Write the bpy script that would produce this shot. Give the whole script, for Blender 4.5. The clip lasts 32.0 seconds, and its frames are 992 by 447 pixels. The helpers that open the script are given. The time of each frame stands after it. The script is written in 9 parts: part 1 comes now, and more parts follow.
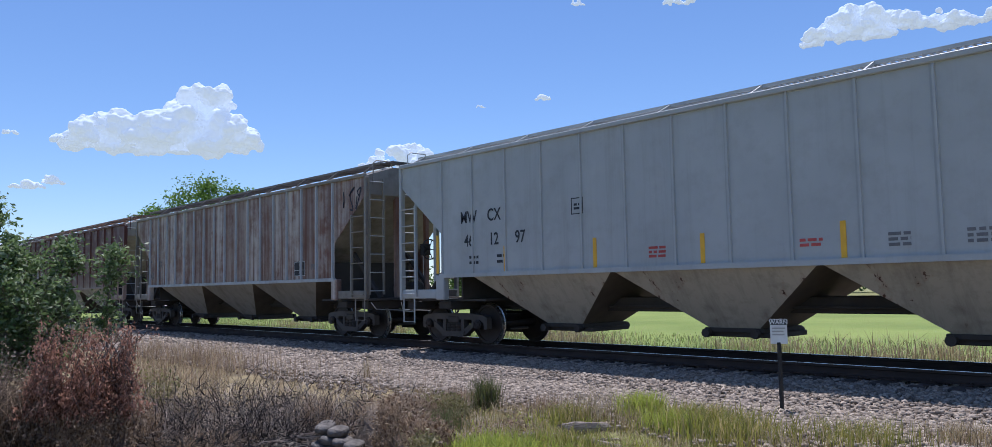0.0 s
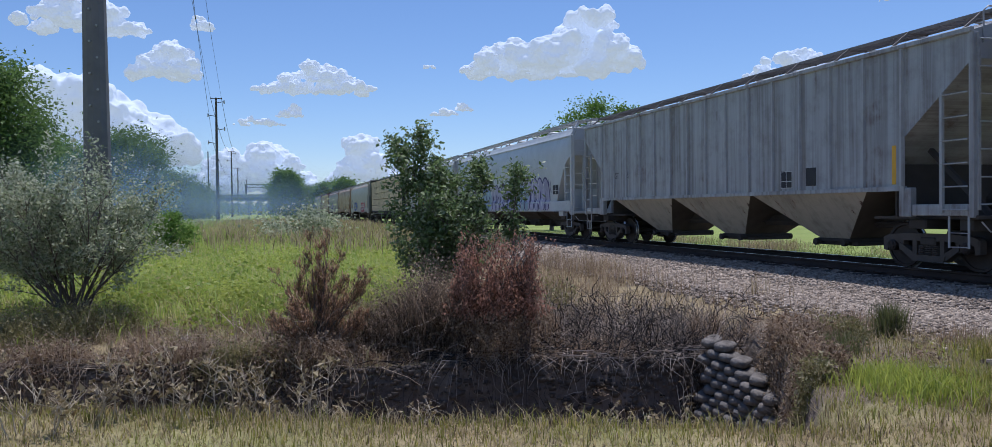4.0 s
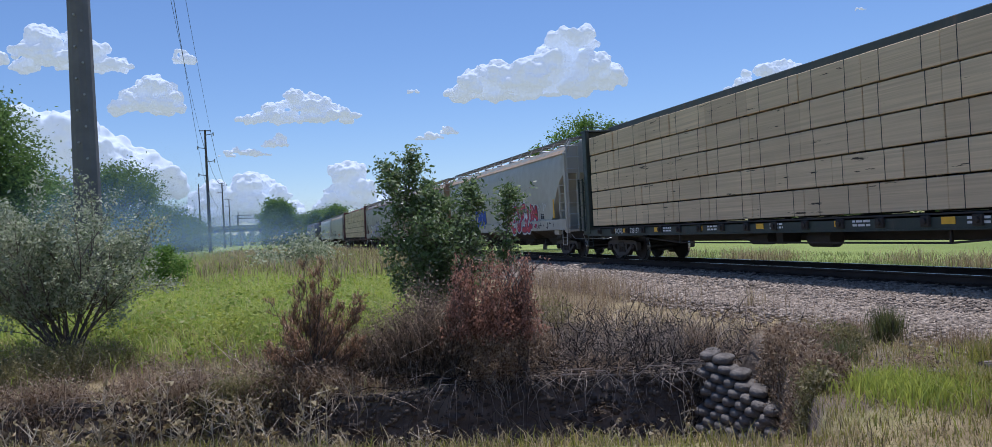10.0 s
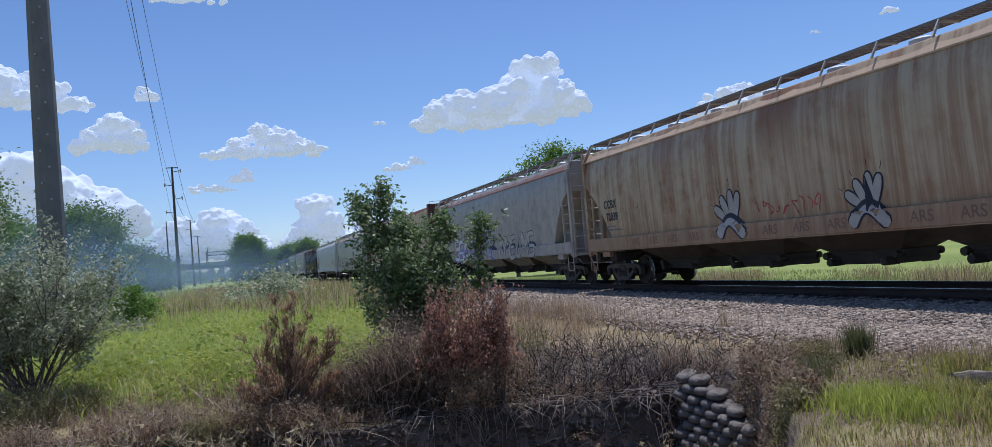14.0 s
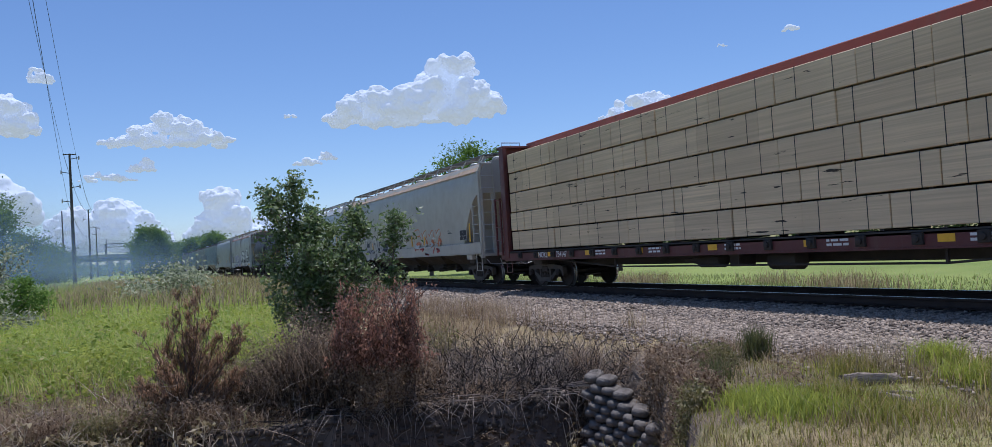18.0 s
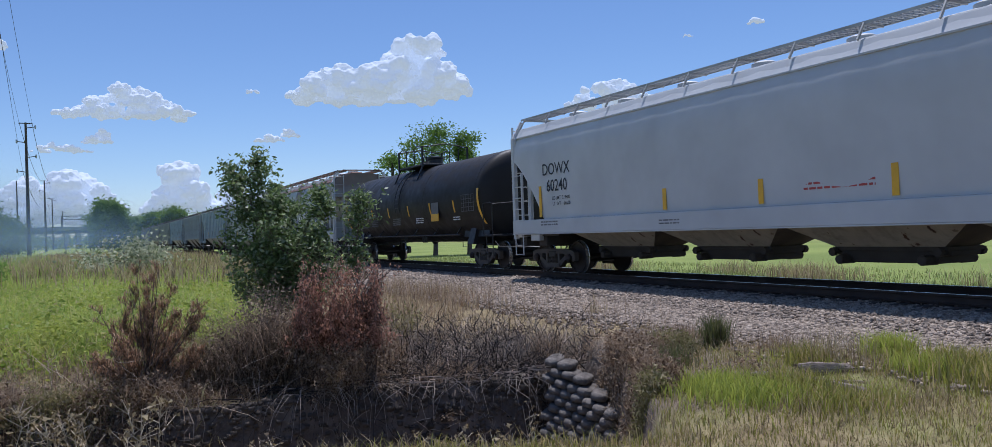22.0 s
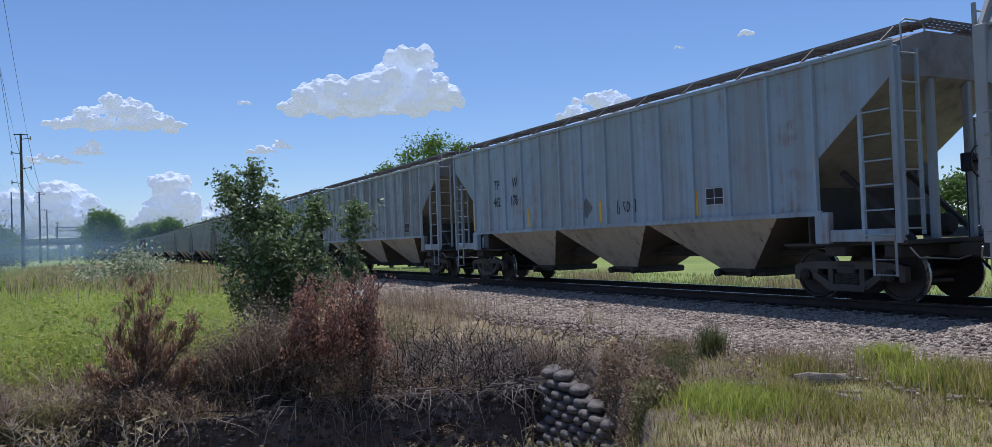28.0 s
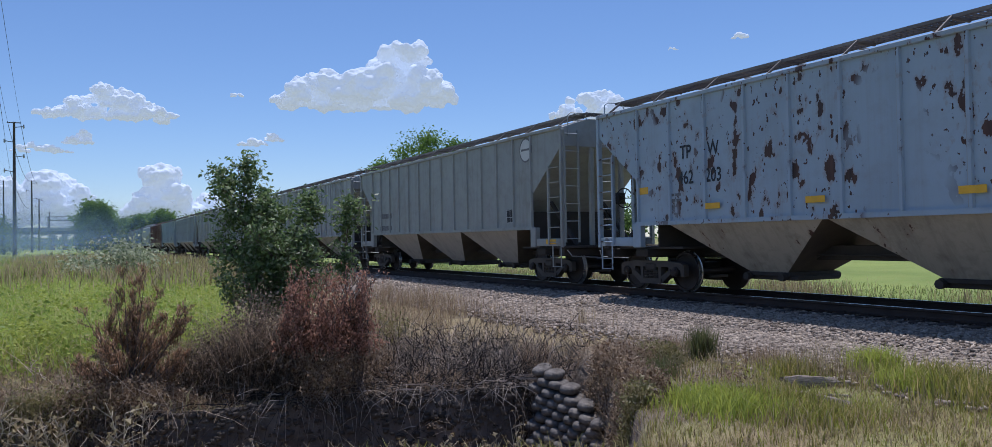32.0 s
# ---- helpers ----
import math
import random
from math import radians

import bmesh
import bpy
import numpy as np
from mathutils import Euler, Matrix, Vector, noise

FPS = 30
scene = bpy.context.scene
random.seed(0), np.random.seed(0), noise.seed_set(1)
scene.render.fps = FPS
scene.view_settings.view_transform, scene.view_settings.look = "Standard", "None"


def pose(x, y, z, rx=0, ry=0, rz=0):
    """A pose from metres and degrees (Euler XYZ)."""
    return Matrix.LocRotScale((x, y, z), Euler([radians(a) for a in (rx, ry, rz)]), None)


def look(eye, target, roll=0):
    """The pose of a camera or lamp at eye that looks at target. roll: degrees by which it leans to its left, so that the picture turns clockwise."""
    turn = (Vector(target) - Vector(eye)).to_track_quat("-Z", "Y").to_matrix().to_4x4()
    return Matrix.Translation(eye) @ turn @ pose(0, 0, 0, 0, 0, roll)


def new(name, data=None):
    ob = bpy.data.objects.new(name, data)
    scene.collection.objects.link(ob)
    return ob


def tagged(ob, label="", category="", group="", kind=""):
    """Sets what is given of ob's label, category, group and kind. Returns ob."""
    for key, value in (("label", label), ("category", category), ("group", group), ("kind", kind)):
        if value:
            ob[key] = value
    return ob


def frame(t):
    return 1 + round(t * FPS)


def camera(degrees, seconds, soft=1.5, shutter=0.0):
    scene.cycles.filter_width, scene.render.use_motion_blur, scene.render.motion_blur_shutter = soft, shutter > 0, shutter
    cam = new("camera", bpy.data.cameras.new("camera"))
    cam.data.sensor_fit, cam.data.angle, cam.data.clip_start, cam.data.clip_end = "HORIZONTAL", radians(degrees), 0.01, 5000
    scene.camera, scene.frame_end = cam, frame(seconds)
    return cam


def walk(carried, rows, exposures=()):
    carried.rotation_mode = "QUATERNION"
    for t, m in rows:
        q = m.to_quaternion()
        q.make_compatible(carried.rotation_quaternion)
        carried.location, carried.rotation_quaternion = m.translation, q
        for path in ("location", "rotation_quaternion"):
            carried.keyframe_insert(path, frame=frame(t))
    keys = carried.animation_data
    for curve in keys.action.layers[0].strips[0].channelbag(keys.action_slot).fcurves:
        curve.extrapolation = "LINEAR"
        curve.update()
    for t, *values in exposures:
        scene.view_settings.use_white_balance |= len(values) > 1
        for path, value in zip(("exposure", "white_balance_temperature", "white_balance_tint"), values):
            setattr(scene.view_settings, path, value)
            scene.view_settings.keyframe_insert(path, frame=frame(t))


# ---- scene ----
EYE = (-13.20, 0.00, 1.28)
cam = camera(63.0, 32.0, soft=0.6)
PATH = [
    (0.0, EYE, (-6.438, 7.320, 2.067), -1.03),
    (0.5, EYE, (-7.615, 8.264, 1.959), 0.18),
    (1.0, EYE, (-8.291, 8.703, 1.615), 0.42),
    (1.5, EYE, (-8.806, 8.981, 1.258), -0.46),
    (2.0, EYE, (-9.532, 9.301, 1.239), -0.53),
    (2.5, EYE, (-10.033, 9.483, 1.180), 1.68),
    (3.0, EYE, (-10.284, 9.562, 1.105), 1.77),
    (3.5, EYE, (-10.411, 9.600, 1.116), 0.40),
    (5.5, EYE, (-10.398, 9.596, 1.068), -2.20),
    (6.0, EYE, (-10.332, 9.576, 1.051), -2.23),
    (6.5, EYE, (-10.286, 9.562, 1.070), -2.25),
    (7.0, EYE, (-10.274, 9.560, 1.127), -2.38),
    (7.5, EYE, (-10.265, 9.558, 1.199), -2.55),
    (8.0, EYE, (-10.270, 9.559, 1.244), -2.62),
    (8.5, EYE, (-10.283, 9.563, 1.284), -2.74),
    (9.0, EYE, (-10.317, 9.574, 1.328), -2.82),
    (9.5, EYE, (-10.360, 9.587, 1.343), -2.83),
    (10.0, EYE, (-10.373, 9.590, 1.356), -2.97),
    (10.5, EYE, (-10.365, 9.587, 1.405), -3.07),
    (11.0, EYE, (-10.326, 9.575, 1.470), -3.43),
    (11.5, EYE, (-10.267, 9.556, 1.513), -3.77),
    (12.0, EYE, (-10.209, 9.537, 1.552), -3.87),
    (12.5, EYE, (-10.143, 9.515, 1.584), -4.10),
    (13.0, EYE, (-10.089, 9.496, 1.627), -4.32),
    (13.5, EYE, (-10.040, 9.479, 1.656), -4.60),
    (14.0, EYE, (-10.026, 9.473, 1.681), -4.79),
    (14.5, EYE, (-9.948, 9.446, 1.690), -4.92),
    (16.5, EYE, (-9.477, 9.270, 1.698), -4.88),
    (17.0, EYE, (-9.436, 9.252, 1.712), -4.88),
    (17.5, EYE, (-9.276, 9.187, 1.679), -4.60),
    (18.0, EYE, (-9.047, 9.089, 1.597), -3.52),
    (18.5, EYE, (-8.906, 9.027, 1.481), -2.32),
    (19.0, EYE, (-8.783, 8.968, 1.406), -1.85),
    (19.5, EYE, (-8.741, 8.948, 1.394), -1.89),
    (20.0, EYE, (-8.667, 8.910, 1.386), -1.91),
    (20.5, EYE, (-8.655, 8.904, 1.374), -1.90),
    (21.0, EYE, (-8.655, 8.905, 1.366), -1.94),
    (21.5, EYE, (-8.660, 8.907, 1.368), -2.00),
    (22.0, EYE, (-8.669, 8.912, 1.369), -2.02),
    (22.5, EYE, (-8.674, 8.914, 1.382), -2.04),
    (23.0, EYE, (-8.674, 8.914, 1.407), -2.03),
    (23.5, EYE, (-8.667, 8.910, 1.423), -2.09),
    (24.0, EYE, (-8.667, 8.910, 1.447), -2.12),
    (24.5, EYE, (-8.658, 8.904, 1.478), -2.24),
    (25.0, EYE, (-8.677, 8.914, 1.481), -2.34),
    (25.5, EYE, (-8.687, 8.919, 1.489), -2.45),
    (27.5, EYE, (-8.667, 8.907, 1.526), -2.56),
    (28.0, EYE, (-8.621, 8.885, 1.501), -2.09),
    (28.5, EYE, (-8.592, 8.870, 1.481), -1.48),
    (29.0, EYE, (-8.585, 8.867, 1.473), -1.19),
    (29.5, EYE, (-8.580, 8.864, 1.475), -1.20),
    (30.0, EYE, (-8.573, 8.860, 1.474), -1.20),
    (30.5, EYE, (-8.563, 8.855, 1.480), -1.24),
    (31.0, EYE, (-8.554, 8.850, 1.484), -1.23),
    (31.5, EYE, (-8.556, 8.851, 1.473), -1.18),
    (32.0, EYE, (-8.554, 8.851, 1.469), -1.02),
]
walk(cam, [(t, look(eye, target, roll)) for t, eye, target, roll in PATH], [(0.0, 0.0, 5350, 18), (1.0, -0.28, 5350, 18), (2.0, -0.22, 5350, 18), (8.0, -0.22, 5350, 18), (18.0, -0.26, 5350, 18), (32.0, -0.28, 5350, 18)])

# ---------------------------------------------------------------- light
SUN_DIR = Vector((0.175, 0.25, 1.0)).normalized()
world = bpy.data.worlds.new("sky")
scene.world = world
world.use_nodes = True
_wt = world.node_tree
_wt.nodes.clear()
_sky = _wt.nodes.new("ShaderNodeTexSky")
_sky.sky_type = "NISHITA"
_sky.sun_disc = False
_sky.sun_elevation = math.asin(SUN_DIR.z)
_sky.sun_rotation = math.atan2(SUN_DIR.x, SUN_DIR.y)
_sky.altitude = 200
_sky.air_density = 1.0
_sky.dust_density = 0.0
_sky.ozone_density = 3.0
_bg = _wt.nodes.new("ShaderNodeBackground")
_bg.inputs["Strength"].default_value = 0.115
_wo = _wt.nodes.new("ShaderNodeOutputWorld")
_wt.links.new(_sky.outputs[0], _bg.inputs["Color"])
_wt.links.new(_bg.outputs[0], _wo.inputs["Surface"])

sun_data = bpy.data.lights.new("sun", "SUN")
sun_data.energy = 5.0
sun_data.angle = radians(0.53)
sun_data.color = (1.0, 0.91, 0.78)
sun = new("sun", sun_data)
sun.matrix_world = look(SUN_DIR * 60, (0, 0, 0))
scene.view_settings.exposure = -0.24

# ---------------------------------------------------------------- mesh tools
class MB:
    """Collects vertices and faces of one mesh."""

    def __init__(self):
        self.v, self.f = [], []

    def add(self, verts, faces):
        n = len(self.v)
        self.v += [tuple(p) for p in verts]
        self.f += [tuple(i + n for i in face) for face in faces]
        return self

    def box(self, x0, x1, y0, y1, z0, z1):
        return self.add([(x0, y0, z0), (x1, y0, z0), (x1, y1, z0), (x0, y1, z0), (x0, y0, z1), (x1, y0, z1), (x1, y1, z1), (x0, y1, z1)],
                        [(0, 3, 2, 1), (4, 5, 6, 7), (0, 1, 5, 4), (1, 2, 6, 5), (2, 3, 7, 6), (3, 0, 4, 7)])

    def bbox(self, x0, x1, y0, y1, z0, z1, c=0.02):
        """A box with its edges bevelled by c."""
        v, f = [], []
        xs, ys, zs = (x0, x1), (y0, y1), (z0, z1)
        for k in range(8):
            i, j, l = k & 1, (k >> 1) & 1, k >> 2
            dx, dy, dz = (c, -c)[i], (c, -c)[j], (c, -c)[l]
            v += [(xs[i], ys[j] + dy, zs[l] + dz), (xs[i] + dx, ys[j], zs[l] + dz), (xs[i] + dx, ys[j] + dy, zs[l])]
        q = lambda k, a: k * 3 + a
        f += [tuple(q(k, 0) for k in (0, 4, 6, 2)), tuple(q(k, 0) for k in (1, 3, 7, 5)), tuple(q(k, 1) for k in (0, 1, 5, 4)),
              tuple(q(k, 1) for k in (2, 6, 7, 3)), tuple(q(k, 2) for k in (0, 2, 3, 1)), tuple(q(k, 2) for k in (4, 5, 7, 6))]
        for k in (0, 2, 4, 6):
            f.append((q(k, 1), q(k, 2), q(k + 1, 2), q(k + 1, 1)))
        for k in (0, 1, 4, 5):
            f.append((q(k, 0), q(k, 2), q(k + 2, 2), q(k + 2, 0)))
        for k in (0, 1, 2, 3):
            f.append((q(k, 0), q(k, 1), q(k + 4, 1), q(k + 4, 0)))
        f += [(q(k, 0), q(k, 1), q(k, 2)) for k in range(8)]
        return self.add(v, f)

    def tube(self, pts, r, n=6, r2=None, cap=True):
        """A tube along the points, from radius r to r2."""
        pts = [Vector(p) for p in pts]
        r2 = r if r2 is None else r2
        rings = []
        for i, p in enumerate(pts):
            d = (pts[min(i + 1, len(pts) - 1)] - pts[max(i - 1, 0)]).normalized()
            a = d.orthogonal().normalized() if i == 0 else (rings_a - d * rings_a.dot(d)).normalized()
            rings_a = a
            b = d.cross(a)
            rr = r + (r2 - r) * i / max(1, len(pts) - 1)
            rings.append([p + (a * math.cos(2 * math.pi * k / n) + b * math.sin(2 * math.pi * k / n)) * rr for k in range(n)])
        v = [p for ring in rings for p in ring]
        f = [(i * n + k, i * n + (k + 1) % n, (i + 1) * n + (k + 1) % n, (i + 1) * n + k) for i in range(len(pts) - 1) for k in range(n)]
        if cap:
            f += [tuple(range(n))[::-1], tuple((len(pts) - 1) * n + k for k in range(n))]
        return self.add(v, f)

    def bar(self, p, q, w, h, up=(0, 0, 1)):
        """A rectangular bar from p to q, w wide and h high."""
        p, q = Vector(p), Vector(q)
        d = (q - p).normalized()
        u = Vector(up)
        s = d.cross(u)
        s = s.normalized() if s.length > 1e-4 else Vector((1, 0, 0))
        u = s.cross(d)
        v = [e + s * a * w / 2 + u * b * h / 2 for e in (p, q) for a, b in ((-1, -1), (1, -1), (1, 1), (-1, 1))]
        return self.add(v, [(0, 1, 2, 3), (7, 6, 5, 4), (0, 4, 5, 1), (1, 5, 6, 2), (2, 6, 7, 3), (3, 7, 4, 0)])

    def lathe(self, prof, n=24, at=(0, 0, 0), axis="x"):
        """Turns the profile of (along, radius) round the axis through at."""
        v, f = [], []
        for a, r in prof:
            for k in range(n):
                c, s = r * math.cos(2 * math.pi * k / n), r * math.sin(2 * math.pi * k / n)
                p = {"x": (a, c, s), "y": (c, a, s), "z": (c, s, a)}[axis]
                v.append((p[0] + at[0], p[1] + at[1], p[2] + at[2]))
        for i in range(len(prof) - 1):
            f += [(i * n + k, i * n + (k + 1) % n, (i + 1) * n + (k + 1) % n, (i + 1) * n + k) for k in range(n)]
        f += [tuple(range(n))[::-1], tuple((len(prof) - 1) * n + k for k in range(n))]
        return self.add(v, f)

    def slab(self, poly, x0, x1):
        """A polygon in (y, z) pulled from x0 to x1."""
        n = len(poly)
        v = [(x, y, z) for x in (x0, x1) for y, z in poly]
        return self.add(v, [tuple(range(n)), tuple(range(2 * n - 1, n - 1, -1))] + [(k, k + n, (k + 1) % n + n, (k + 1) % n) for k in range(n)])

    def hexa(self, bottom, top):
        """Four bottom corners and four top corners, in order."""
        return self.add(list(bottom) + list(top), [(3, 2, 1, 0), (4, 5, 6, 7), (0, 1, 5, 4), (1, 2, 6, 5), (2, 3, 7, 6), (3, 0, 4, 7)])

    def mesh(self, name="piece", smooth=0):
        me = bpy.data.meshes.new(name)
        me.from_pydata(self.v, [], self.f)
        if smooth:
            me.polygons.foreach_set("use_smooth", [True] * len(me.polygons))
            me.set_sharp_from_angle(angle=radians(smooth))
        me.update()
        return me


def recalc(me):
    bm = bmesh.new()
    bm.from_mesh(me)
    bmesh.ops.recalc_face_normals(bm, faces=bm.faces)
    bm.to_mesh(me)
    bm.free()
    return me


def np_mesh(name, verts, faces, material, smooth=False):
    """A mesh from arrays; all faces have the same number of corners."""
    verts, faces = np.asarray(verts, np.float32), np.asarray(faces, np.int32)
    me = bpy.data.meshes.new(name)
    me.vertices.add(len(verts))
    me.vertices.foreach_set("co", verts.ravel())
    k = faces.shape[1]
    me.loops.add(faces.size)
    me.loops.foreach_set("vertex_index", faces.ravel())
    me.polygons.add(len(faces))
    me.polygons.foreach_set("loop_start", np.arange(0, faces.size, k, dtype=np.int32))
    if smooth:
        me.polygons.foreach_set("use_smooth", np.ones(len(faces), bool))
    me.materials.append(material)
    me.update(calc_edges=True)
    me.validate()
    return me


def part(name, data, material, parent, label="", m=None):
    """One mesh object under a thing or under a part."""
    if isinstance(data, MB):
        data = data.mesh(name)
    if material and not data.materials:
        data.materials.append(material)
    ob = new(name, data)
    ob.parent = parent
    if m is not None:
        ob.matrix_basis = m
    return tagged(ob, label)


def thing(name, label, category, data=None, material=None, m=None, group="", kind=""):
    if isinstance(data, MB):
        data = data.mesh(name)
    if data and material and not data.materials:
        data.materials.append(material)
    ob = new(name, data)
    if m is not None:
        ob.matrix_basis = m
    return tagged(ob, label, category, group, kind)


# ---------------------------------------------------------------- materials
class Mat:
    """A small wrapper that builds a Principled material out of nodes."""

    def __init__(self, name, rough=0.6, metal=0.0, spec=0.4):
        self.m = bpy.data.materials.new(name)
        self.m.use_nodes = True
        self.t = self.m.node_tree
        self.b = self.t.nodes["Principled BSDF"]
        self.out = self.t.nodes["Material Output"]
        self.b.inputs["Roughness"].default_value = rough
        self.b.inputs["Metallic"].default_value = metal
        self.b.inputs["Specular IOR Level"].default_value = spec
        self.tc = self.t.nodes.new("ShaderNodeTexCoord")

    def n(self, kind, **ins):
        node = self.t.nodes.new("ShaderNode" + kind)
        for k, v in ins.items():
            self.plug(v, node.inputs[k.replace("_", " ")])
        return node

    def plug(self, v, socket):
        if isinstance(v, bpy.types.NodeSocket):
            self.t.links.new(v, socket)
        else:
            socket.default_value = v

    def coord(self, scale=(1, 1, 1), kind="Object", rot=(0, 0, 0)):
        mp = self.t.nodes.new("ShaderNodeMapping")
        mp.inputs["Scale"].default_value = scale
        mp.inputs["Rotation"].default_value = rot
        self.t.links.new(self.tc.outputs[kind], mp.inputs["Vector"])
        return mp.outputs[0]

    def noise(self, scale, detail=4.0, rough=0.6, stretch=(1, 1, 1), kind="Object"):
        nd = self.n("TexNoise", Vector=self.coord(stretch, kind), Scale=scale, Detail=detail, Roughness=rough)
        return nd.outputs["Fac"]

    def ramp(self, fac, lo, hi, a=0.0, b=1.0):
        mr = self.t.nodes.new("ShaderNodeMapRange")
        self.t.links.new(fac, mr.inputs["Value"])
        for i, v in ((1, lo), (2, hi), (3, a), (4, b)):
            mr.inputs[i].default_value = v
        return mr.outputs[0]

    def math(self, op, a, b=0.0):
        nd = self.t.nodes.new("ShaderNodeMath")
        nd.operation = op
        self.plug(a, nd.inputs[0])
        self.plug(b, nd.inputs[1])
        return nd.outputs[0]

    def mix(self, fac, a, b, mode="MIX"):
        nd = self.t.nodes.new("ShaderNodeMix")
        nd.data_type, nd.blend_type = "RGBA", mode
        self.plug(fac, nd.inputs[0])
        for v, s in ((a, nd.inputs[6]), (b, nd.inputs[7])):
            self.plug(v if isinstance(v, bpy.types.NodeSocket) else (*v[:3], 1), s)
        return nd.outputs[2]

    def color(self, c):
        self.plug(c if isinstance(c, bpy.types.NodeSocket) else (*c[:3], 1), self.b.inputs["Base Color"])
        return self

    def rough(self, r):
        self.plug(r, self.b.inputs["Roughness"])
        return self

    def bump(self, height, strength=0.3, distance=0.02):
        nd = self.n("Bump", Height=height, Strength=strength, Distance=distance)
        self.t.links.new(nd.outputs[0], self.b.inputs["Normal"])
        return self

    def random(self):
        return self.n("ObjectInfo").outputs["Random"]

    def island(self):
        return self.n("NewGeometry").outputs["Random Per Island"]


def plain(name, c, rough=0.6, metal=0.0, var=0.15, scale=6.0, bump=0.0, spec=0.4):
    """One colour with mottling at two scales and a fine relief."""
    k = Mat(name, rough, metal, spec)
    a = k.noise(scale, 5)
    b = k.noise(scale * 0.17, 2)
    f = k.math("ADD", k.ramp(a, 0.3, 0.7, -0.5, 0.5), k.ramp(b, 0.35, 0.65, -0.5, 0.5))
    dark, light = [x * (1 - var) for x in c], [min(1, x * (1 + var)) for x in c]
    k.color(k.mix(k.ramp(f, -0.8, 0.8), dark, light))
    k.rough(k.ramp(a, 0.3, 0.7, max(0, rough - 0.12), min(1, rough + 0.12)))
    if bump:
        k.bump(a, bump, 0.01)
    return k.m


def paint(name, c, rust=0.15, spots=0.0, streak=0.3, rustc=(0.10, 0.035, 0.02), grime=(0.16, 0.13, 0.10), dirt=0.35, rough=0.45, low=0.0, top=None, panel=0.0, spec=0.4, runs=0.0):
    """Car paint with faded panels, dirt, streaks that run down, rust films and rust spots."""
    k = Mat(name, rough, 0.0, spec)
    big = k.noise(0.55, 3)
    mid = k.noise(2.3, 5, 0.65)
    run = k.noise(1.0, 5, 0.7, (1, 3.2, 0.16))
    fine = k.noise(1.0, 6, 0.7, (1, 11.0, 0.5))
    col = k.mix(k.ramp(big, 0.3, 0.7), [x * 0.9 for x in c], [min(1, x * 1.08) for x in c])
    col = k.mix(k.ramp(mid, 0.48, 0.78, 0, dirt), col, grime)
    sfac = k.math("MULTIPLY", k.ramp(run, 0.56 - 0.16 * streak, 0.72, 0, 1), k.ramp(fine, 0.3, 0.7, 0.3, 1))
    col = k.mix(k.math("MULTIPLY", sfac, min(1.0, streak * 1.2)), col, grime)
    if rust:
        rfac = k.math("MULTIPLY", k.ramp(run, 0.66 - 0.36 * rust, 0.80 - 0.3 * rust, 0, 1), k.ramp(mid, 0.62 - 0.4 * rust, 0.78 - 0.3 * rust, 0, 1))
        rc = k.mix(k.ramp(fine, 0.3, 0.7), [x * 0.65 for x in rustc], [x * 1.5 for x in rustc])
        col = k.mix(k.math("MULTIPLY", rfac, 0.92), col, rc)
    if top:
        # rust that has run down from the roof's edge in patches
        sp3 = k.n("SeparateXYZ", Vector=k.coord())
        where = k.noise(1.0, 3, 0.6, (0.0, 0.42, 0.0))
        reach = k.math("ADD", sp3.outputs[2], k.ramp(fine, 0.2, 0.8, -0.35, 0.35))
        tf = k.math("MULTIPLY", k.ramp(reach, top - 1.5, top - 0.3, 0, 1), k.ramp(where, 0.50, 0.60, 0, 0.9))
        col = k.mix(tf, col, k.mix(k.ramp(fine, 0.3, 0.7), [x * 0.6 for x in rustc], [x * 1.4 for x in rustc]))
    if runs:
        # narrow stains that have run down from the seams at the top
        nr = k.noise(1.0, 4, 0.65, (0.0, 6.5, 0.11))
        wide = k.noise(1.0, 2, 0.5, (0.0, 0.9, 0.25))
        rf = k.math("MULTIPLY", k.ramp(nr, 0.46, 0.60, 0, runs), k.ramp(wide, 0.36, 0.58, 0.15, 1.0))
        col = k.mix(rf, col, k.mix(k.ramp(fine, 0.3, 0.7), [x * 0.7 for x in grime], [min(1, x * 1.3) for x in grime]))
    if panel:
        # single sheets that are much dirtier than their neighbours
        pn = k.noise(1.0, 1, 0.5, (0.0, 0.62, 0.0))
        pf = k.math("MULTIPLY", k.ramp(pn, 0.50, 0.53, 0, panel), k.ramp(fine, 0.25, 0.75, 0.45, 1.0))
        col = k.mix(pf, col, grime)
    if spots:
        sp = k.noise(2.7, 5, 0.55, (1, 1.1, 0.7))
        fleck = k.noise(8.0, 3, 0.55, (1, 1.1, 0.7))
        area = k.noise(0.62, 2, 0.5, (1, 1.0, 0.5))
        edge = k.math("MULTIPLY", k.ramp(sp, 0.60 - 0.06 * spots, 0.64 - 0.06 * spots, 0, 1), k.ramp(area, 0.40, 0.48, 0, 1))
        sf = k.math("MULTIPLY", k.ramp(k.math("MAXIMUM", sp, k.math("SUBTRACT", fleck, 0.05)), 0.655 - 0.06 * spots, 0.665 - 0.06 * spots, 0, 1), k.ramp(area, 0.40, 0.46, 0, 1))
        col = k.mix(k.math("MULTIPLY", edge, 0.35), col, (0.30, 0.20, 0.14))
        col = k.mix(sf, col, k.mix(k.ramp(fine, 0.3, 0.7), (0.035, 0.02, 0.017), (0.10, 0.045, 0.03)))
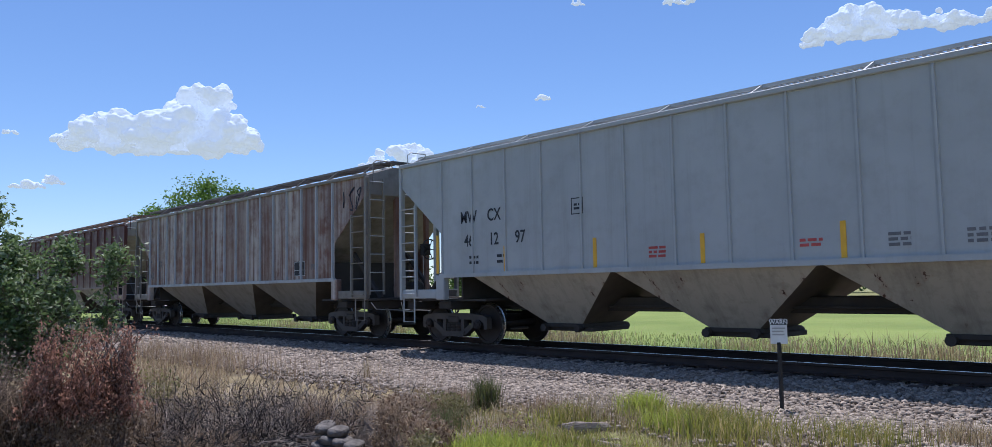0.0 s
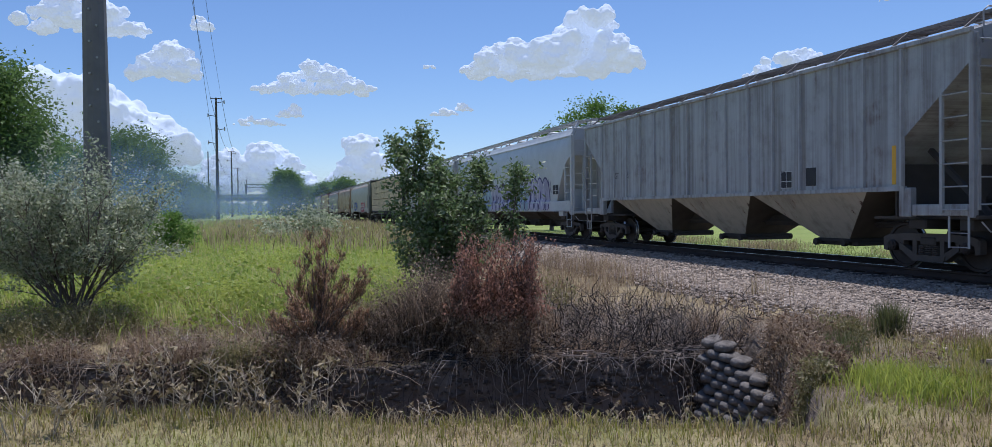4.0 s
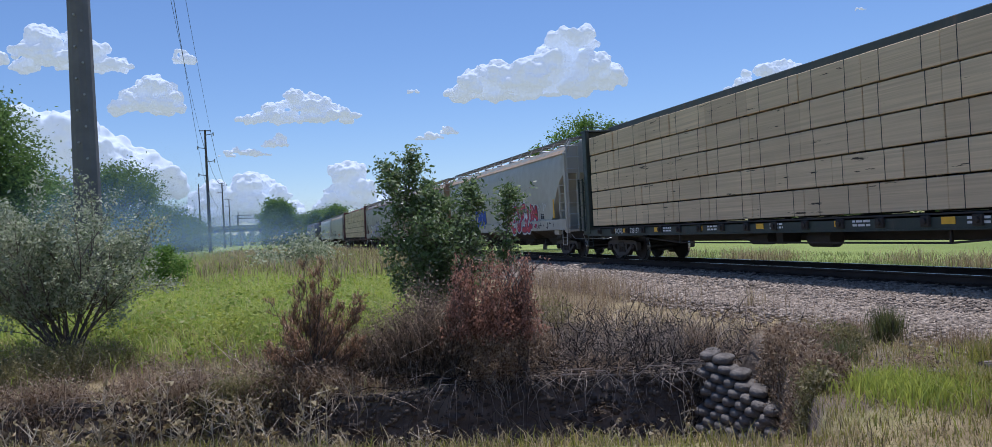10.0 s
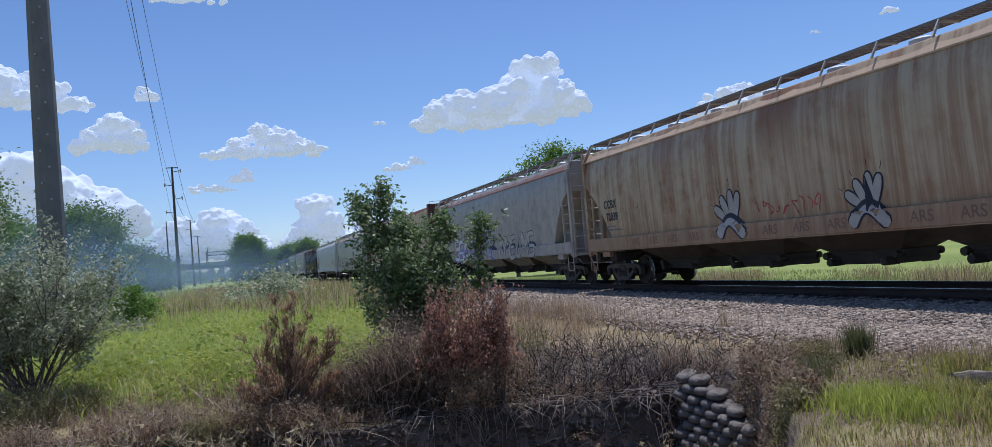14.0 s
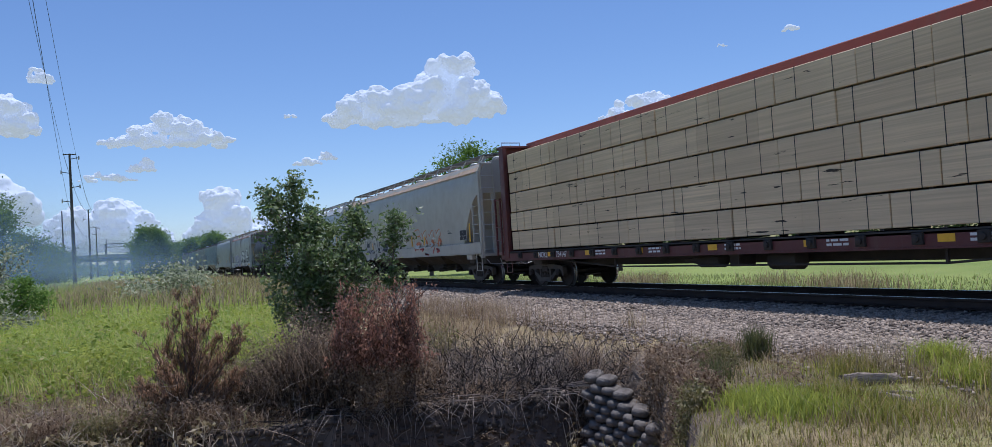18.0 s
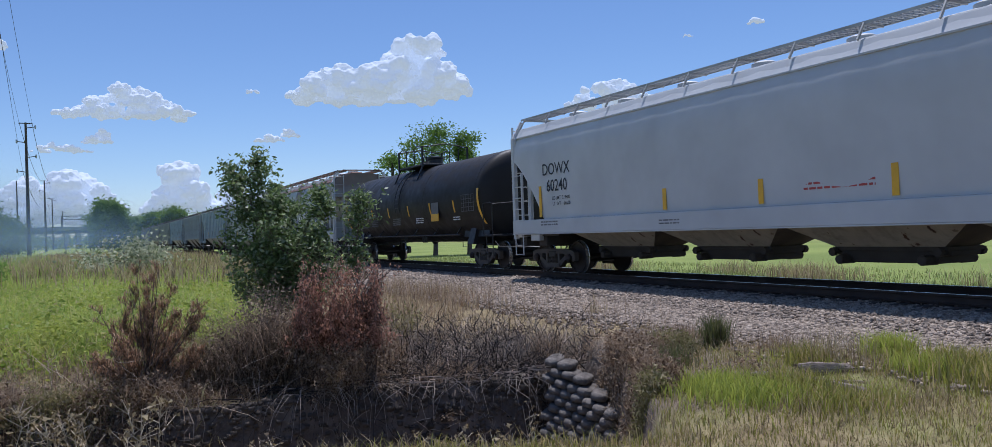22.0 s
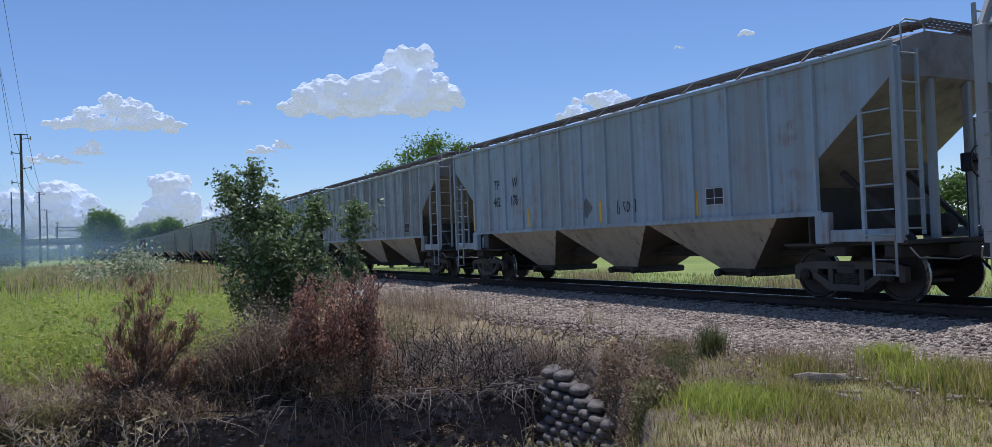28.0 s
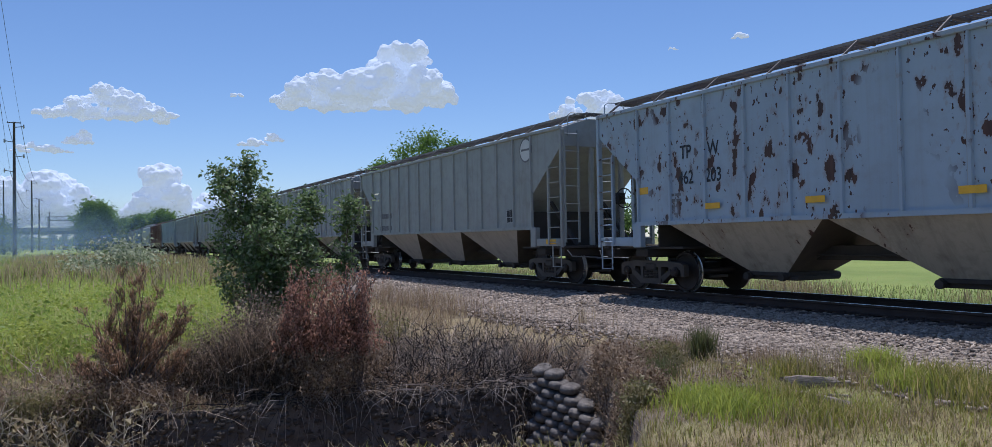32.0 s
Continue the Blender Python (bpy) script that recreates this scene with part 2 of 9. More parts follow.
    if low:
        sep = k.n("SeparateXYZ", Vector=k.coord())
        lf = k.math("MULTIPLY", k.ramp(k.math("ADD", sep.outputs[2], k.ramp(fine, 0.25, 0.75, -0.75, 0.75)), 1.45, 2.25, 1, 0), low)
        col = k.mix(lf, col, grime)
    k.color(col)
    k.rough(k.ramp(mid, 0.3, 0.7, rough - 0.1, rough + 0.2))
    k.bump(k.math("ADD", big, k.math("MULTIPLY", mid, 0.2)), 0.12, 0.03)
    return k.m


def leafy(name, a, b, c=None, rough=0.55, trans=0.35):
    """Leaves and blades, each piece in its own shade, light shining through."""
    k = Mat(name, rough, 0.0, 0.3)
    r = k.island()
    col = k.mix(k.ramp(r, 0.0, 1.0), a, b)
    if c is not None:
        col = k.mix(k.ramp(k.math("FRACT", k.math("MULTIPLY", r, 7.13)), 0.72, 0.8), col, c)
    patch = k.noise(0.35, 3, 0.6, kind="Object")
    col = k.mix(k.ramp(patch, 0.35, 0.65, 0.0, 0.35), col, [x * 0.55 for x in a])
    k.color(col)
    tr = k.t.nodes.new("ShaderNodeBsdfTranslucent")
    k.t.links.new(col, tr.inputs["Color"])
    mx = k.t.nodes.new("ShaderNodeMixShader")
    mx.inputs[0].default_value = trans
    k.t.links.new(k.b.outputs[0], mx.inputs[1])
    k.t.links.new(tr.outputs[0], mx.inputs[2])
    k.t.links.new(mx.outputs[0], k.out.inputs["Surface"])
    return k.m


M_STEEL_DARK = plain("truck_steel", (0.085, 0.072, 0.06), 0.7, 0.2, 0.4, 5, 0.4)
M_WHEEL = plain("wheel_steel", (0.05, 0.04, 0.035), 0.6, 0.4, 0.4, 8, 0.2)
M_TREAD = plain("polished_tread", (0.45, 0.44, 0.42), 0.3, 0.9, 0.15, 9)
M_RAILTOP = plain("polished_rail", (0.5, 0.48, 0.46), 0.28, 0.9, 0.15, 9)
M_RAIL = plain("rail_steel", (0.05, 0.034, 0.026), 0.75, 0.2, 0.35, 9, 0.3)
M_TIE = plain("tie_wood", (0.075, 0.06, 0.05), 0.9, 0, 0.35, 7, 0.6)
M_BLACK = plain("black_paint", (0.02, 0.02, 0.022), 0.5, 0, 0.2, 5)
M_UNDER = plain("underframe_grime", (0.06, 0.052, 0.045), 0.85, 0, 0.35, 4, 0.3)
M_MARK = plain("mark_black", (0.03, 0.035, 0.045), 0.6, 0, 0.2, 6)
M_MARK_W = plain("mark_white", (0.72, 0.72, 0.70), 0.6, 0, 0.12, 6)
M_MARK_R = plain("mark_red", (0.45, 0.08, 0.07), 0.6, 0, 0.2, 6)
M_YELLOW = plain("reflector_yellow", (0.78, 0.44, 0.03), 0.45, 0, 0.12, 8)
M_GRAY_METAL = plain("galvanised", (0.42, 0.42, 0.40), 0.5, 0.5, 0.15, 5)

# ---------------------------------------------------------------- ground
LIP_A, LIP_U, LIP_N = Vector((-15.3, 7.9)), Vector((0.918, -0.395)), Vector((0.395, 0.918))


def smoothstep(a, b, x):
    t = min(1.0, max(0.0, (x - a) / (b - a)))
    return t * t * (3 - 2 * t)


def ditch_rq(x, y):
    d = Vector((x, y)) - LIP_A
    return d.dot(LIP_U), d.dot(LIP_N)


def bank_q(r):
    """How far beyond the near lip the far bank of the ditch stands."""
    return 3.55 + 1.1 * smoothstep(2.0, 3.9, r) + 0.40 * smoothstep(5.9, 6.6, r) + 0.20 * noise.noise((r * 1.1, 0.0, 7.0)) + 0.14 * noise.noise((r * 3.4, 1.0, 7.0))


def ground_z(x, y):
    """Height of the ground: mown verge, ditch with a steep far bank, weedy flat, track bed, field beyond."""
    far = math.hypot(x + 13, y)
    z = -0.42 + 0.05 * noise.noise((x * 0.25, y * 0.25, 0)) * smoothstep(2, 12, far) + 0.02 * noise.noise((x * 1.3, y * 1.3, 3))
    if x < 0:
        z += 0.08 * smoothstep(6, 1, far)
    r, q = ditch_rq(x, y)
    wob = 0.25 * noise.noise((r * 0.35, 0.0, 7.0)) + 0.12 * noise.noise((r * 1.6, q * 0.5, 2.0))
    end_r = 6.95 - 0.16 * max(0.0, 2.9 - q) if q > -2 else 1.8
    end = 1.0 - smoothstep(end_r, end_r + 0.32, r + 0.1 * wob)
    if -30 < q < 30:
        q2 = q + wob
        bq = bank_q(r)
        depth = 1.5 * smoothstep(-0.15, 0.9, q2) * (1 - smoothstep(bq - 0.42, bq + 0.05, q)) + 0.36 * smoothstep(bq - 0.42, bq + 0.05, q) * (1 - smoothstep(bq + 0.1, 9.0, q2))
        z -= depth * end
    ax = abs(x)
    if ax < 4.2:
        bed = -0.24 if ax < 1.75 else -0.24 - 0.34 * smoothstep(1.75, 4.0, ax) * 1.0
        k = smoothstep(4.2, 3.3, ax)
        z = z * (1 - k) + max(z, bed) * k if ax > 1.9 else -0.26
    if x > 4:
        z -= 0.25 * smoothstep(4, 9, x)
    return z


def axis(parts):
    out = []
    for a, b, s in parts:
        n = max(1, int(round((b - a) / s)))
        out += [a + (b - a) * i / n for i in range(n)]
    return out + [parts[-1][1]]


gx = axis([(-2500, -300, 300), (-300, -60, 30), (-60, -24, 4), (-24, -17, 0.5), (-17, -6, 0.085), (-6, -1.5, 0.16), (-1.5, 6, 0.5), (6, 40, 4), (40, 300, 30), (300, 2500, 300)])
gy = axis([(-2500, -300, 300), (-300, -30, 30), (-30, -2, 2), (-2, 3, 0.4), (3, 5.5, 0.16), (5.5, 13.5, 0.085), (13.5, 19, 0.16), (19, 40, 0.6), (40, 100, 4), (100, 400, 25), (400, 3600, 300)])
gv = [(x, y, ground_z(x, y)) for y in gy for x in gx]
nx = len(gx)
gf = [(j * nx + i, j * nx + i + 1, (j + 1) * nx + i + 1, (j + 1) * nx + i) for j in range(len(gy) - 1) for i in range(nx - 1)]


def soil_of(x, y):
    """What lies on the ground: bare or burnt soil, dry litter, gravel."""
    r, q = ditch_rq(x, y)
    end = 1.0 - smoothstep(6.6, 8.6, r)
    n = noise.noise((x * 0.9, y * 0.9, 5.0))
    inside = smoothstep(0.5, 1.0, q) * (1 - smoothstep(bank_q(r), bank_q(r) + 0.25, q)) * (1 - smoothstep(7.3, 7.6, r)) if -30 < q < 12 else 0.0
    burnt = smoothstep(0.3, 1.3, q + 0.4 * n) * (1 - smoothstep(bank_q(r) - 0.1, bank_q(r) + 0.5 + 1.2 * smoothstep(2.6, 4.2, r), q + 0.5 * n)) * (1.0 - smoothstep(7.6, 8.8, r + n)) if -30 < q < 12 else 0.0
    gravel = smoothstep(-5.7, -4.6, x + 0.9 * n) * (1 - smoothstep(3.6, 4.9, x + 0.8 * n))
    dirt = 0.8 * smoothstep(6.6, 7.2, r + 0.6 * n) * (1 - smoothstep(7.9, 9.2, r + n)) * smoothstep(0.6, 1.6, q + n) * (1 - smoothstep(4.6, 6.5, q + n))
    dry = smoothstep(3.5, 4.2, q) * (1 - smoothstep(6.8, 8.6, q + 2.0 * n))
    az = math.degrees(math.atan2(x + 13.18, max(0.1, y)))
    dry = max(dry, smoothstep(8.0, 11.0, az + 2 * n) * (1 - smoothstep(33, 37, az)) * smoothstep(4.3, 5.2, q) if x < -2 else 0.0)
    if q < 1.0:
        dry = max(dry, 0.8 + 0.4 * n)
    elif r > 8.0 and x < -3.0:
        dry = max(dry, 0.35 + 0.5 * n)
    burnt = max(burnt, inside * (0.35 + 0.65 * smoothstep(1.5, 3.5, r)))
    return burnt, gravel, max(0.0, dirt), max(dry, inside)


k = Mat("ground_soil_and_grass", 0.95, 0, 0.15)
at = k.t.nodes.new("ShaderNodeAttribute")
at.attribute_name = "soil"
sep = k.n("SeparateColor", Color=at.outputs["Color"])
g1, g2, g3 = k.noise(0.12, 4), k.noise(1.4, 6, 0.7), k.noise(14, 4, 0.7)
col = k.mix(k.ramp(g1, 0.35, 0.65), (0.185, 0.24, 0.06), (0.27, 0.325, 0.085))
col = k.mix(k.ramp(g2, 0.45, 0.7, 0, 0.5), col, (0.26, 0.26, 0.08))
dry_c = k.mix(k.ramp(g2, 0.35, 0.65), (0.19, 0.145, 0.075), (0.36, 0.29, 0.16))
col = k.mix(at.outputs["Alpha"], col, dry_c)
burnt_c = k.mix(k.ramp(g2, 0.35, 0.65), (0.085, 0.066, 0.052), (0.23, 0.18, 0.14))
col = k.mix(sep.outputs[0], col, burnt_c)
dirt_c = k.mix(k.ramp(g3, 0.35, 0.65), (0.17, 0.135, 0.10), (0.30, 0.25, 0.19))
col = k.mix(sep.outputs[2], col, dirt_c)
# gravel bed coloured darker so the gaps between loose stones read as shaded
grav_c = k.mix(k.ramp(k.n("TexVoronoi", Vector=k.coord(), Scale=17.0).outputs["Color"], 0.2, 0.8), (0.13, 0.105, 0.082), (0.30, 0.25, 0.20))
col = k.mix(sep.outputs[1], col, grav_c)
k.color(col)
k.bump(k.math("ADD", g3, k.math("MULTIPLY", g2, 1.5)), 0.7, 0.05)
M_GROUND = k.m
ground_me = np_mesh("ground", gv, gf, M_GROUND, True)
_at = ground_me.attributes.new("soil", "FLOAT_COLOR", "POINT")
_at.data.foreach_set("color", np.array([c for x, y, z in gv for c in (soil_of(x, y) if abs(x) < 40 and abs(y) < 60 else (0.0, 1.0 if abs(x) < 4.2 else 0.0, 0.0, 0.0 if abs(x) < 60 else 0.55))], np.float32))
ground = tagged(new("ground", ground_me), "weedy trackside ground with a burnt ditch and gravel", "ground", kind="structure")

# ---------------------------------------------------------------- track
prof = [(-0.07, -0.172), (0.07, -0.172), (0.07, -0.16), (0.02, -0.145), (0.01, -0.12), (0.01, -0.055), (0.036, -0.04), (0.037, -0.008), (0.028, 0.0), (-0.028, 0.0), (-0.037, -0.008), (-0.036, -0.04), (-0.01, -0.055), (-0.01, -0.12), (-0.02, -0.145), (-0.07, -0.16)]


def rail(x):
    n = len(prof)
    ys = (-300.0, 0.0, 60.0, 900.0)
    v = [(x + a, y, b) for y in ys for a, b in prof]
    f = [(i * n + j, i * n + (j + 1) % n, (i + 1) * n + (j + 1) % n, (i + 1) * n + j) for i in range(len(ys) - 1) for j in range(n)]
    me = recalc(MB().add(v, f).mesh("rail"))
    me.materials.append(M_RAIL)
    me.materials.append(M_RAILTOP)
    for p in me.polygons:
        if p.center.z > -0.002:
            p.material_index = 1
    return tagged(new("rail", me), "rusty steel rail with a polished running surface", "rail", "rails of the track")


rail(-0.755)
rail(0.755)
tie_me = MB().bbox(-1.3, 1.3, -0.115, 0.115, -0.36, -0.178, 0.015).mesh("tie")
tie_me.materials.append(M_TIE)
plate_me = MB().bbox(-0.18, 0.18, -0.09, 0.09, -0.18, -0.168, 0.004).box(-0.12, -0.09, -0.06, -0.035, -0.17, -0.14).box(0.09, 0.12, 0.035, 0.06, -0.17, -0.14).mesh("tie_plate")
plate_me.materials.append(M_RAIL)
_rt = random.Random(4)
for i in range(110):
    tie = thing("railroad_tie", "weathered timber railroad tie sunk in ballast", "railroad tie", tie_me, None, pose(_rt.uniform(-0.04, 0.04), -6 + 0.52 * i, _rt.uniform(-0.012, 0.004), 0, 0, _rt.uniform(-1.2, 1.2)), "ties under the rails")
    for x in (-0.755, 0.755):
        part("tie_plate", plate_me, None, tie, "", Matrix.Translation((x, 0, 0.004)))
far_ties = MB()
for i in range(900):
    far_ties.box(-1.3, 1.3, 51.3 + 0.52 * i, 51.53 + 0.52 * i, -0.36, -0.18)
thing("railroad_ties", "distant timber ties under the track", "railroad tie", far_ties, M_TIE, kind="stuff")


def stones(name, n, xr, yr, size, seed, label, material):
    """Loose crushed stone, each a crooked block of its own."""
    rng = np.random.default_rng(seed)
    base = np.array([(-1, -1, -1), (1, -1, -1), (1, 1, -1), (-1, 1, -1), (-1, -1, 1), (1, -1, 1), (1, 1, 1), (-1, 1, 1)], float)
    faces = np.array([(0, 3, 2, 1), (4, 5, 6, 7), (0, 1, 5, 4), (1, 2, 6, 5), (2, 3, 7, 6), (3, 0, 4, 7)])
    x, y = rng.uniform(*xr, n), rng.uniform(*yr, n)
    keep = rng.random(n) < np.clip((5.2 - np.abs(x)) / 0.9, 0.10, 1)
    x, y = x[keep], y[keep]
    n = len(x)
    z = np.array([ground_z(a, b) for a, b in zip(x, y)])
    s = rng.uniform(0.55, 1.25, n) * size
    v = base[None] * (1 + rng.uniform(-0.45, 0.45, (n, 8, 3))) * s[:, None, None] * np.stack([np.ones(n), rng.uniform(0.7, 1.2, n), rng.uniform(0.5, 0.9, n)], 1)[:, None, :]
    a, t = rng.uniform(0, 6.28, n), rng.uniform(-0.6, 0.6, n)
    ca, sa, ct, st_ = np.cos(a), np.sin(a), np.cos(t), np.sin(t)
    vx, vy, vz = v[..., 0], v[..., 1], v[..., 2]
    vy, vz = vy * ct[:, None] - vz * st_[:, None], vy * st_[:, None] + vz * ct[:, None]
    vx, vy = vx * ca[:, None] - vy * sa[:, None], vx * sa[:, None] + vy * ca[:, None]
    v = np.stack([vx + x[:, None], vy + y[:, None], vz + (z + s * 0.35 + rng.uniform(0, 0.045, n))[:, None]], -1)
    f = (faces[None] + (np.arange(n) * 8)[:, None, None]).reshape(-1, 4)
    return thing(name, label, "gravel", np_mesh(name, v.reshape(-1, 3), f, material), kind="stuff")


k = Mat("crushed_stone", 0.9, 0, 0.2)
r_ = k.island()
c_ = k.mix(r_, (0.17, 0.136, 0.104), (0.50, 0.415, 0.325))
c_ = k.mix(k.ramp(k.noise(30, 3), 0.4, 0.7, 0, 0.4), c_, (0.22, 0.19, 0.17))
k.color(c_)
k.bump(k.noise(60, 3), 0.3, 0.01)
M_STONE = k.m
stones("ballast_stones", 76000, (-5.8, -0.85), (1.5, 15), 0.0235, 5, "pale grey crushed stone ballast beside the rails", M_STONE)
stones("ballast_stones", 30000, (-5.6, -0.85), (15, 27), 0.030, 7, "pale grey crushed stone ballast beside the rails", M_STONE)
stones("ballast_stones", 12000, (-5.2, -1.3), (27, 46), 0.045, 6, "pale grey crushed stone ballast beside the rails", M_STONE)
stones("ballast_stones", 9000, (-0.68, 1.8), (1.5, 30), 0.04, 7, "crushed stone ballast between and beyond the rails", M_STONE)

# ---------------------------------------------------------------- train: shared parts
def run_of(t):
    """Metres that the train has rolled since the start."""
    return 10.78 * t + 1.02 * t * t / 64


WHEEL_R = 0.457
SIDE = Matrix(((0, 0, -1, 0), (-1, 0, 0, 0), (0, 1, 0, 0), (0, 0, 0, 1)))  # lettering that is read from the track's near side


def letters(text, size, bold=0.0):
    cu = bpy.data.curves.new("lettering", "FONT")
    cu.body, cu.size, cu.align_x = text, size, "CENTER"
    cu.resolution_u = 3
    cu.offset = bold
    ob = bpy.data.objects.new("lettering", cu)
    me = bpy.data.meshes.new_from_object(ob)
    bpy.data.objects.remove(ob)
    return me


def lettering(car, text, size, x, y, z, material, bold=0.004, squeeze=0.85, name="lettering"):
    ob = part(name, letters(text, size, bold), material, car)
    ob.matrix_basis = Matrix.Translation((x, y, z)) @ SIDE @ Matrix.Diagonal((squeeze, 1, 1, 1))
    return ob


def small_print(car, x, y, z, w, rows, material, h=0.045, gap=0.03, seed=1):
    """Rows of fine print that nobody could read, as bars."""
    rnd = random.Random(seed)
    mb = MB()
    for r in range(rows):
        a = 0.0
        while a < w:
            b = min(w, a + rnd.uniform(0.06, 0.2))
            mb.box(x - 0.003, x, y - b, y - a, z - r * (h + gap) - h, z - r * (h + gap))
            a = b + 0.035
    return part("fine_print", mb, material, car)


def patch(car, x, y0, y1, z0, z1, material, name="marking", label=""):
    return part(name, MB().box(x - 0.003, x + 0.002, y0, y1, z0, z1), material, car, label)


_shared = {}


def shared(key, make):
    if key not in _shared:
        _shared[key] = make()
    return _shared[key]


def wheelset_mesh():
    mb = MB()
    for s in (-1, 1):
        prof = [(0.66, 0.09), (0.665, 0.16), (0.70, 0.30), (0.69, 0.395), (0.68, 0.40), (0.68, 0.482), (0.71, 0.485), (0.72, 0.457), (0.80, 0.452),
                (0.815, 0.44), (0.815, 0.39), (0.79, 0.38), (0.775, 0.26), (0.80, 0.14), (0.815, 0.12), (0.815, 0.085)]
        prof = [(a * s, r) for a, r in prof]
        mb.lathe(prof if s > 0 else prof[::-1], 28)
    mb.lathe([(-0.70, 0.085), (-0.4, 0.075), (0.4, 0.075), (0.70, 0.085)], 10)
    for s in (-1, 1):
        mb.lathe([(s * a, r) for a, r in ((0.80, 0.07), (0.98, 0.07), (0.985, 0.11), (1.13, 0.11), (1.14, 0.085), (1.155, 0.085), (1.16, 0.03))][::s], 14)
        for k in range(3):
            a = k * 2.1
            mb.box(s * 1.15 - 0.02, s * 1.15 + 0.02, 0.055 * math.cos(a) - 0.015, 0.055 * math.cos(a) + 0.015, 0.055 * math.sin(a) - 0.015, 0.055 * math.sin(a) + 0.015)
    me = recalc(mb.mesh("wheelset", 35))
    me.materials.append(M_WHEEL)
    me.materials.append(M_TREAD)
    for p in me.polygons:
        r = math.hypot(p.center.y, p.center.z)
        if r > 0.448 and 0.70 < abs(p.center.x) < 0.812:
            p.material_index = 1
    return me


def side_frame_mesh():
    """Cast side frame: top chord, V-shaped tension member, columns, pedestals over the bearings."""
    mb = MB()
    x0, x1 = 0.93, 1.09
    top = [(-1.13, 0.62), (-1.02, 0.66), (-0.6, 0.70), (0.6, 0.70), (1.02, 0.66), (1.13, 0.62), (1.13, 0.50), (0.62, 0.56), (-0.62, 0.56), (-1.13, 0.50)]
    mb.slab(top, x0, x1)
    for s in (-1, 1):
        mb.slab([(s * 1.16, 0.60), (s * 1.16, 0.36), (s * 1.05, 0.34), (s * 1.03, 0.50), (s * 0.76, 0.50), (s * 0.74, 0.36), (s * 0.64, 0.40), (s * 0.62, 0.60)][::s], x0 + 0.01, x1 - 0.01)
        mb.slab([(s * 0.72, 0.52), (s * 0.72, 0.40), (s * 0.42, 0.20), (s * 0.30, 0.20), (s * 0.30, 0.30)][::s], x0 + 0.01, x1 + 0.01)
        mb.slab([(s * 0.38, 0.60), (s * 0.38, 0.28), (s * 0.28, 0.28), (s * 0.28, 0.60)][::s], x0, x1 + 0.005)
    mb.slab([(-0.42, 0.29), (0.42, 0.29), (0.38, 0.17), (-0.38, 0.17)], x0 - 0.03, x1 + 0.03)
    return recalc(mb.mesh("side_frame"))


def spring_mesh():
    mb = MB()
    pts = [(0.075 * math.cos(a), 0.075 * math.sin(a), 0.29 + 0.19 * a / (2 * math.pi * 5)) for a in np.linspace(0, 2 * math.pi * 5, 41)]
    mb.tube(pts, 0.017, 5)
    return mb.mesh("spring", 60)


def truck(car, y, tag):
    me = shared("bolster", lambda: recalc(MB().bbox(-1.12, 1.12, -0.19, 0.19, 0.47, 0.64, 0.03).bbox(-0.4, 0.4, -0.24, 0.24, 0.6, 0.78, 0.03).bbox(-0.3, 0.3, -1.1, 1.1, 0.30, 0.36, 0.02).mesh("truck")))
    tr = part("truck", me, M_STEEL_DARK, car, "grimy cast steel freight truck with two wheelsets", Matrix.Translation((0, y, 0)))
    for s in (-1, 1):
        part("side_frame", shared("side_frame", side_frame_mesh), M_STEEL_DARK, tr, "", Matrix.Identity(4) if s > 0 else Matrix.Rotation(math.pi, 4, "Z"))
        for k in (-1, 0, 1):
            part("spring", shared("spring", spring_mesh), M_STEEL_DARK, tr, "", Matrix.Translation((s * 1.04, k * 0.17, 0)))
    for s in (-1, 1):
        ws = part("wheelset", shared("wheelset", wheelset_mesh), None, tr, "steel wheelset with a polished tread", Matrix.Translation((0, s * 0.89, WHEEL_R)))
        ws["roll"] = 1
        # brake beam and shoe beside each wheel
        part("brake_shoe", shared("shoe", lambda: MB().bbox(-0.85, 0.85, -0.04, 0.04, 0.42, 0.50, 0.015).bbox(-0.82, -0.68, -0.06, 0.05, 0.28, 0.60, 0.02).bbox(0.68, 0.82, -0.06, 0.05, 0.28, 0.60, 0.02).mesh("brake_shoe")),
             M_STEEL_DARK, tr, "", Matrix.Translation((0, s * 0.37, 0)))
    return tr


def coupler(car, y, s, gap=0.75):
    """Coupler, its draft gear and hose at one end; s: the way that it points."""
    mb = MB().bbox(-0.14, 0.14, min(y - s * 0.5, y + s * gap * 0.7), max(y - s * 0.5, y + s * gap * 0.7), 0.74, 0.98, 0.03)
    mb.bbox(-0.2, 0.2, min(y + s * gap * 0.6, y + s * gap * 1.05), max(y + s * gap * 0.6, y + s * gap * 1.05), 0.70, 1.0, 0.05)
    part("coupler", mb, M_STEEL_DARK, car)
    pts = [(0.35, y + s * 0.1, 0.72), (0.36, y + s * 0.3, 0.5), (0.3, y + s * 0.55, 0.36), (0.1, y + s * 0.85, 0.33)]
    part("air_hose", MB().tube(pts, 0.025, 6).mesh("air_hose", 60), M_BLACK, car)
    # uncoupling lever across the end
    part("cut_lever", MB().tube([(-1.45, y + s * 0.12, 0.95), (-1.35, y + s * 0.2, 0.78), (-0.4, y + s * 0.22, 0.72), (0, y + s * 0.3, 0.8)], 0.014, 5), M_GRAY_METAL, car)


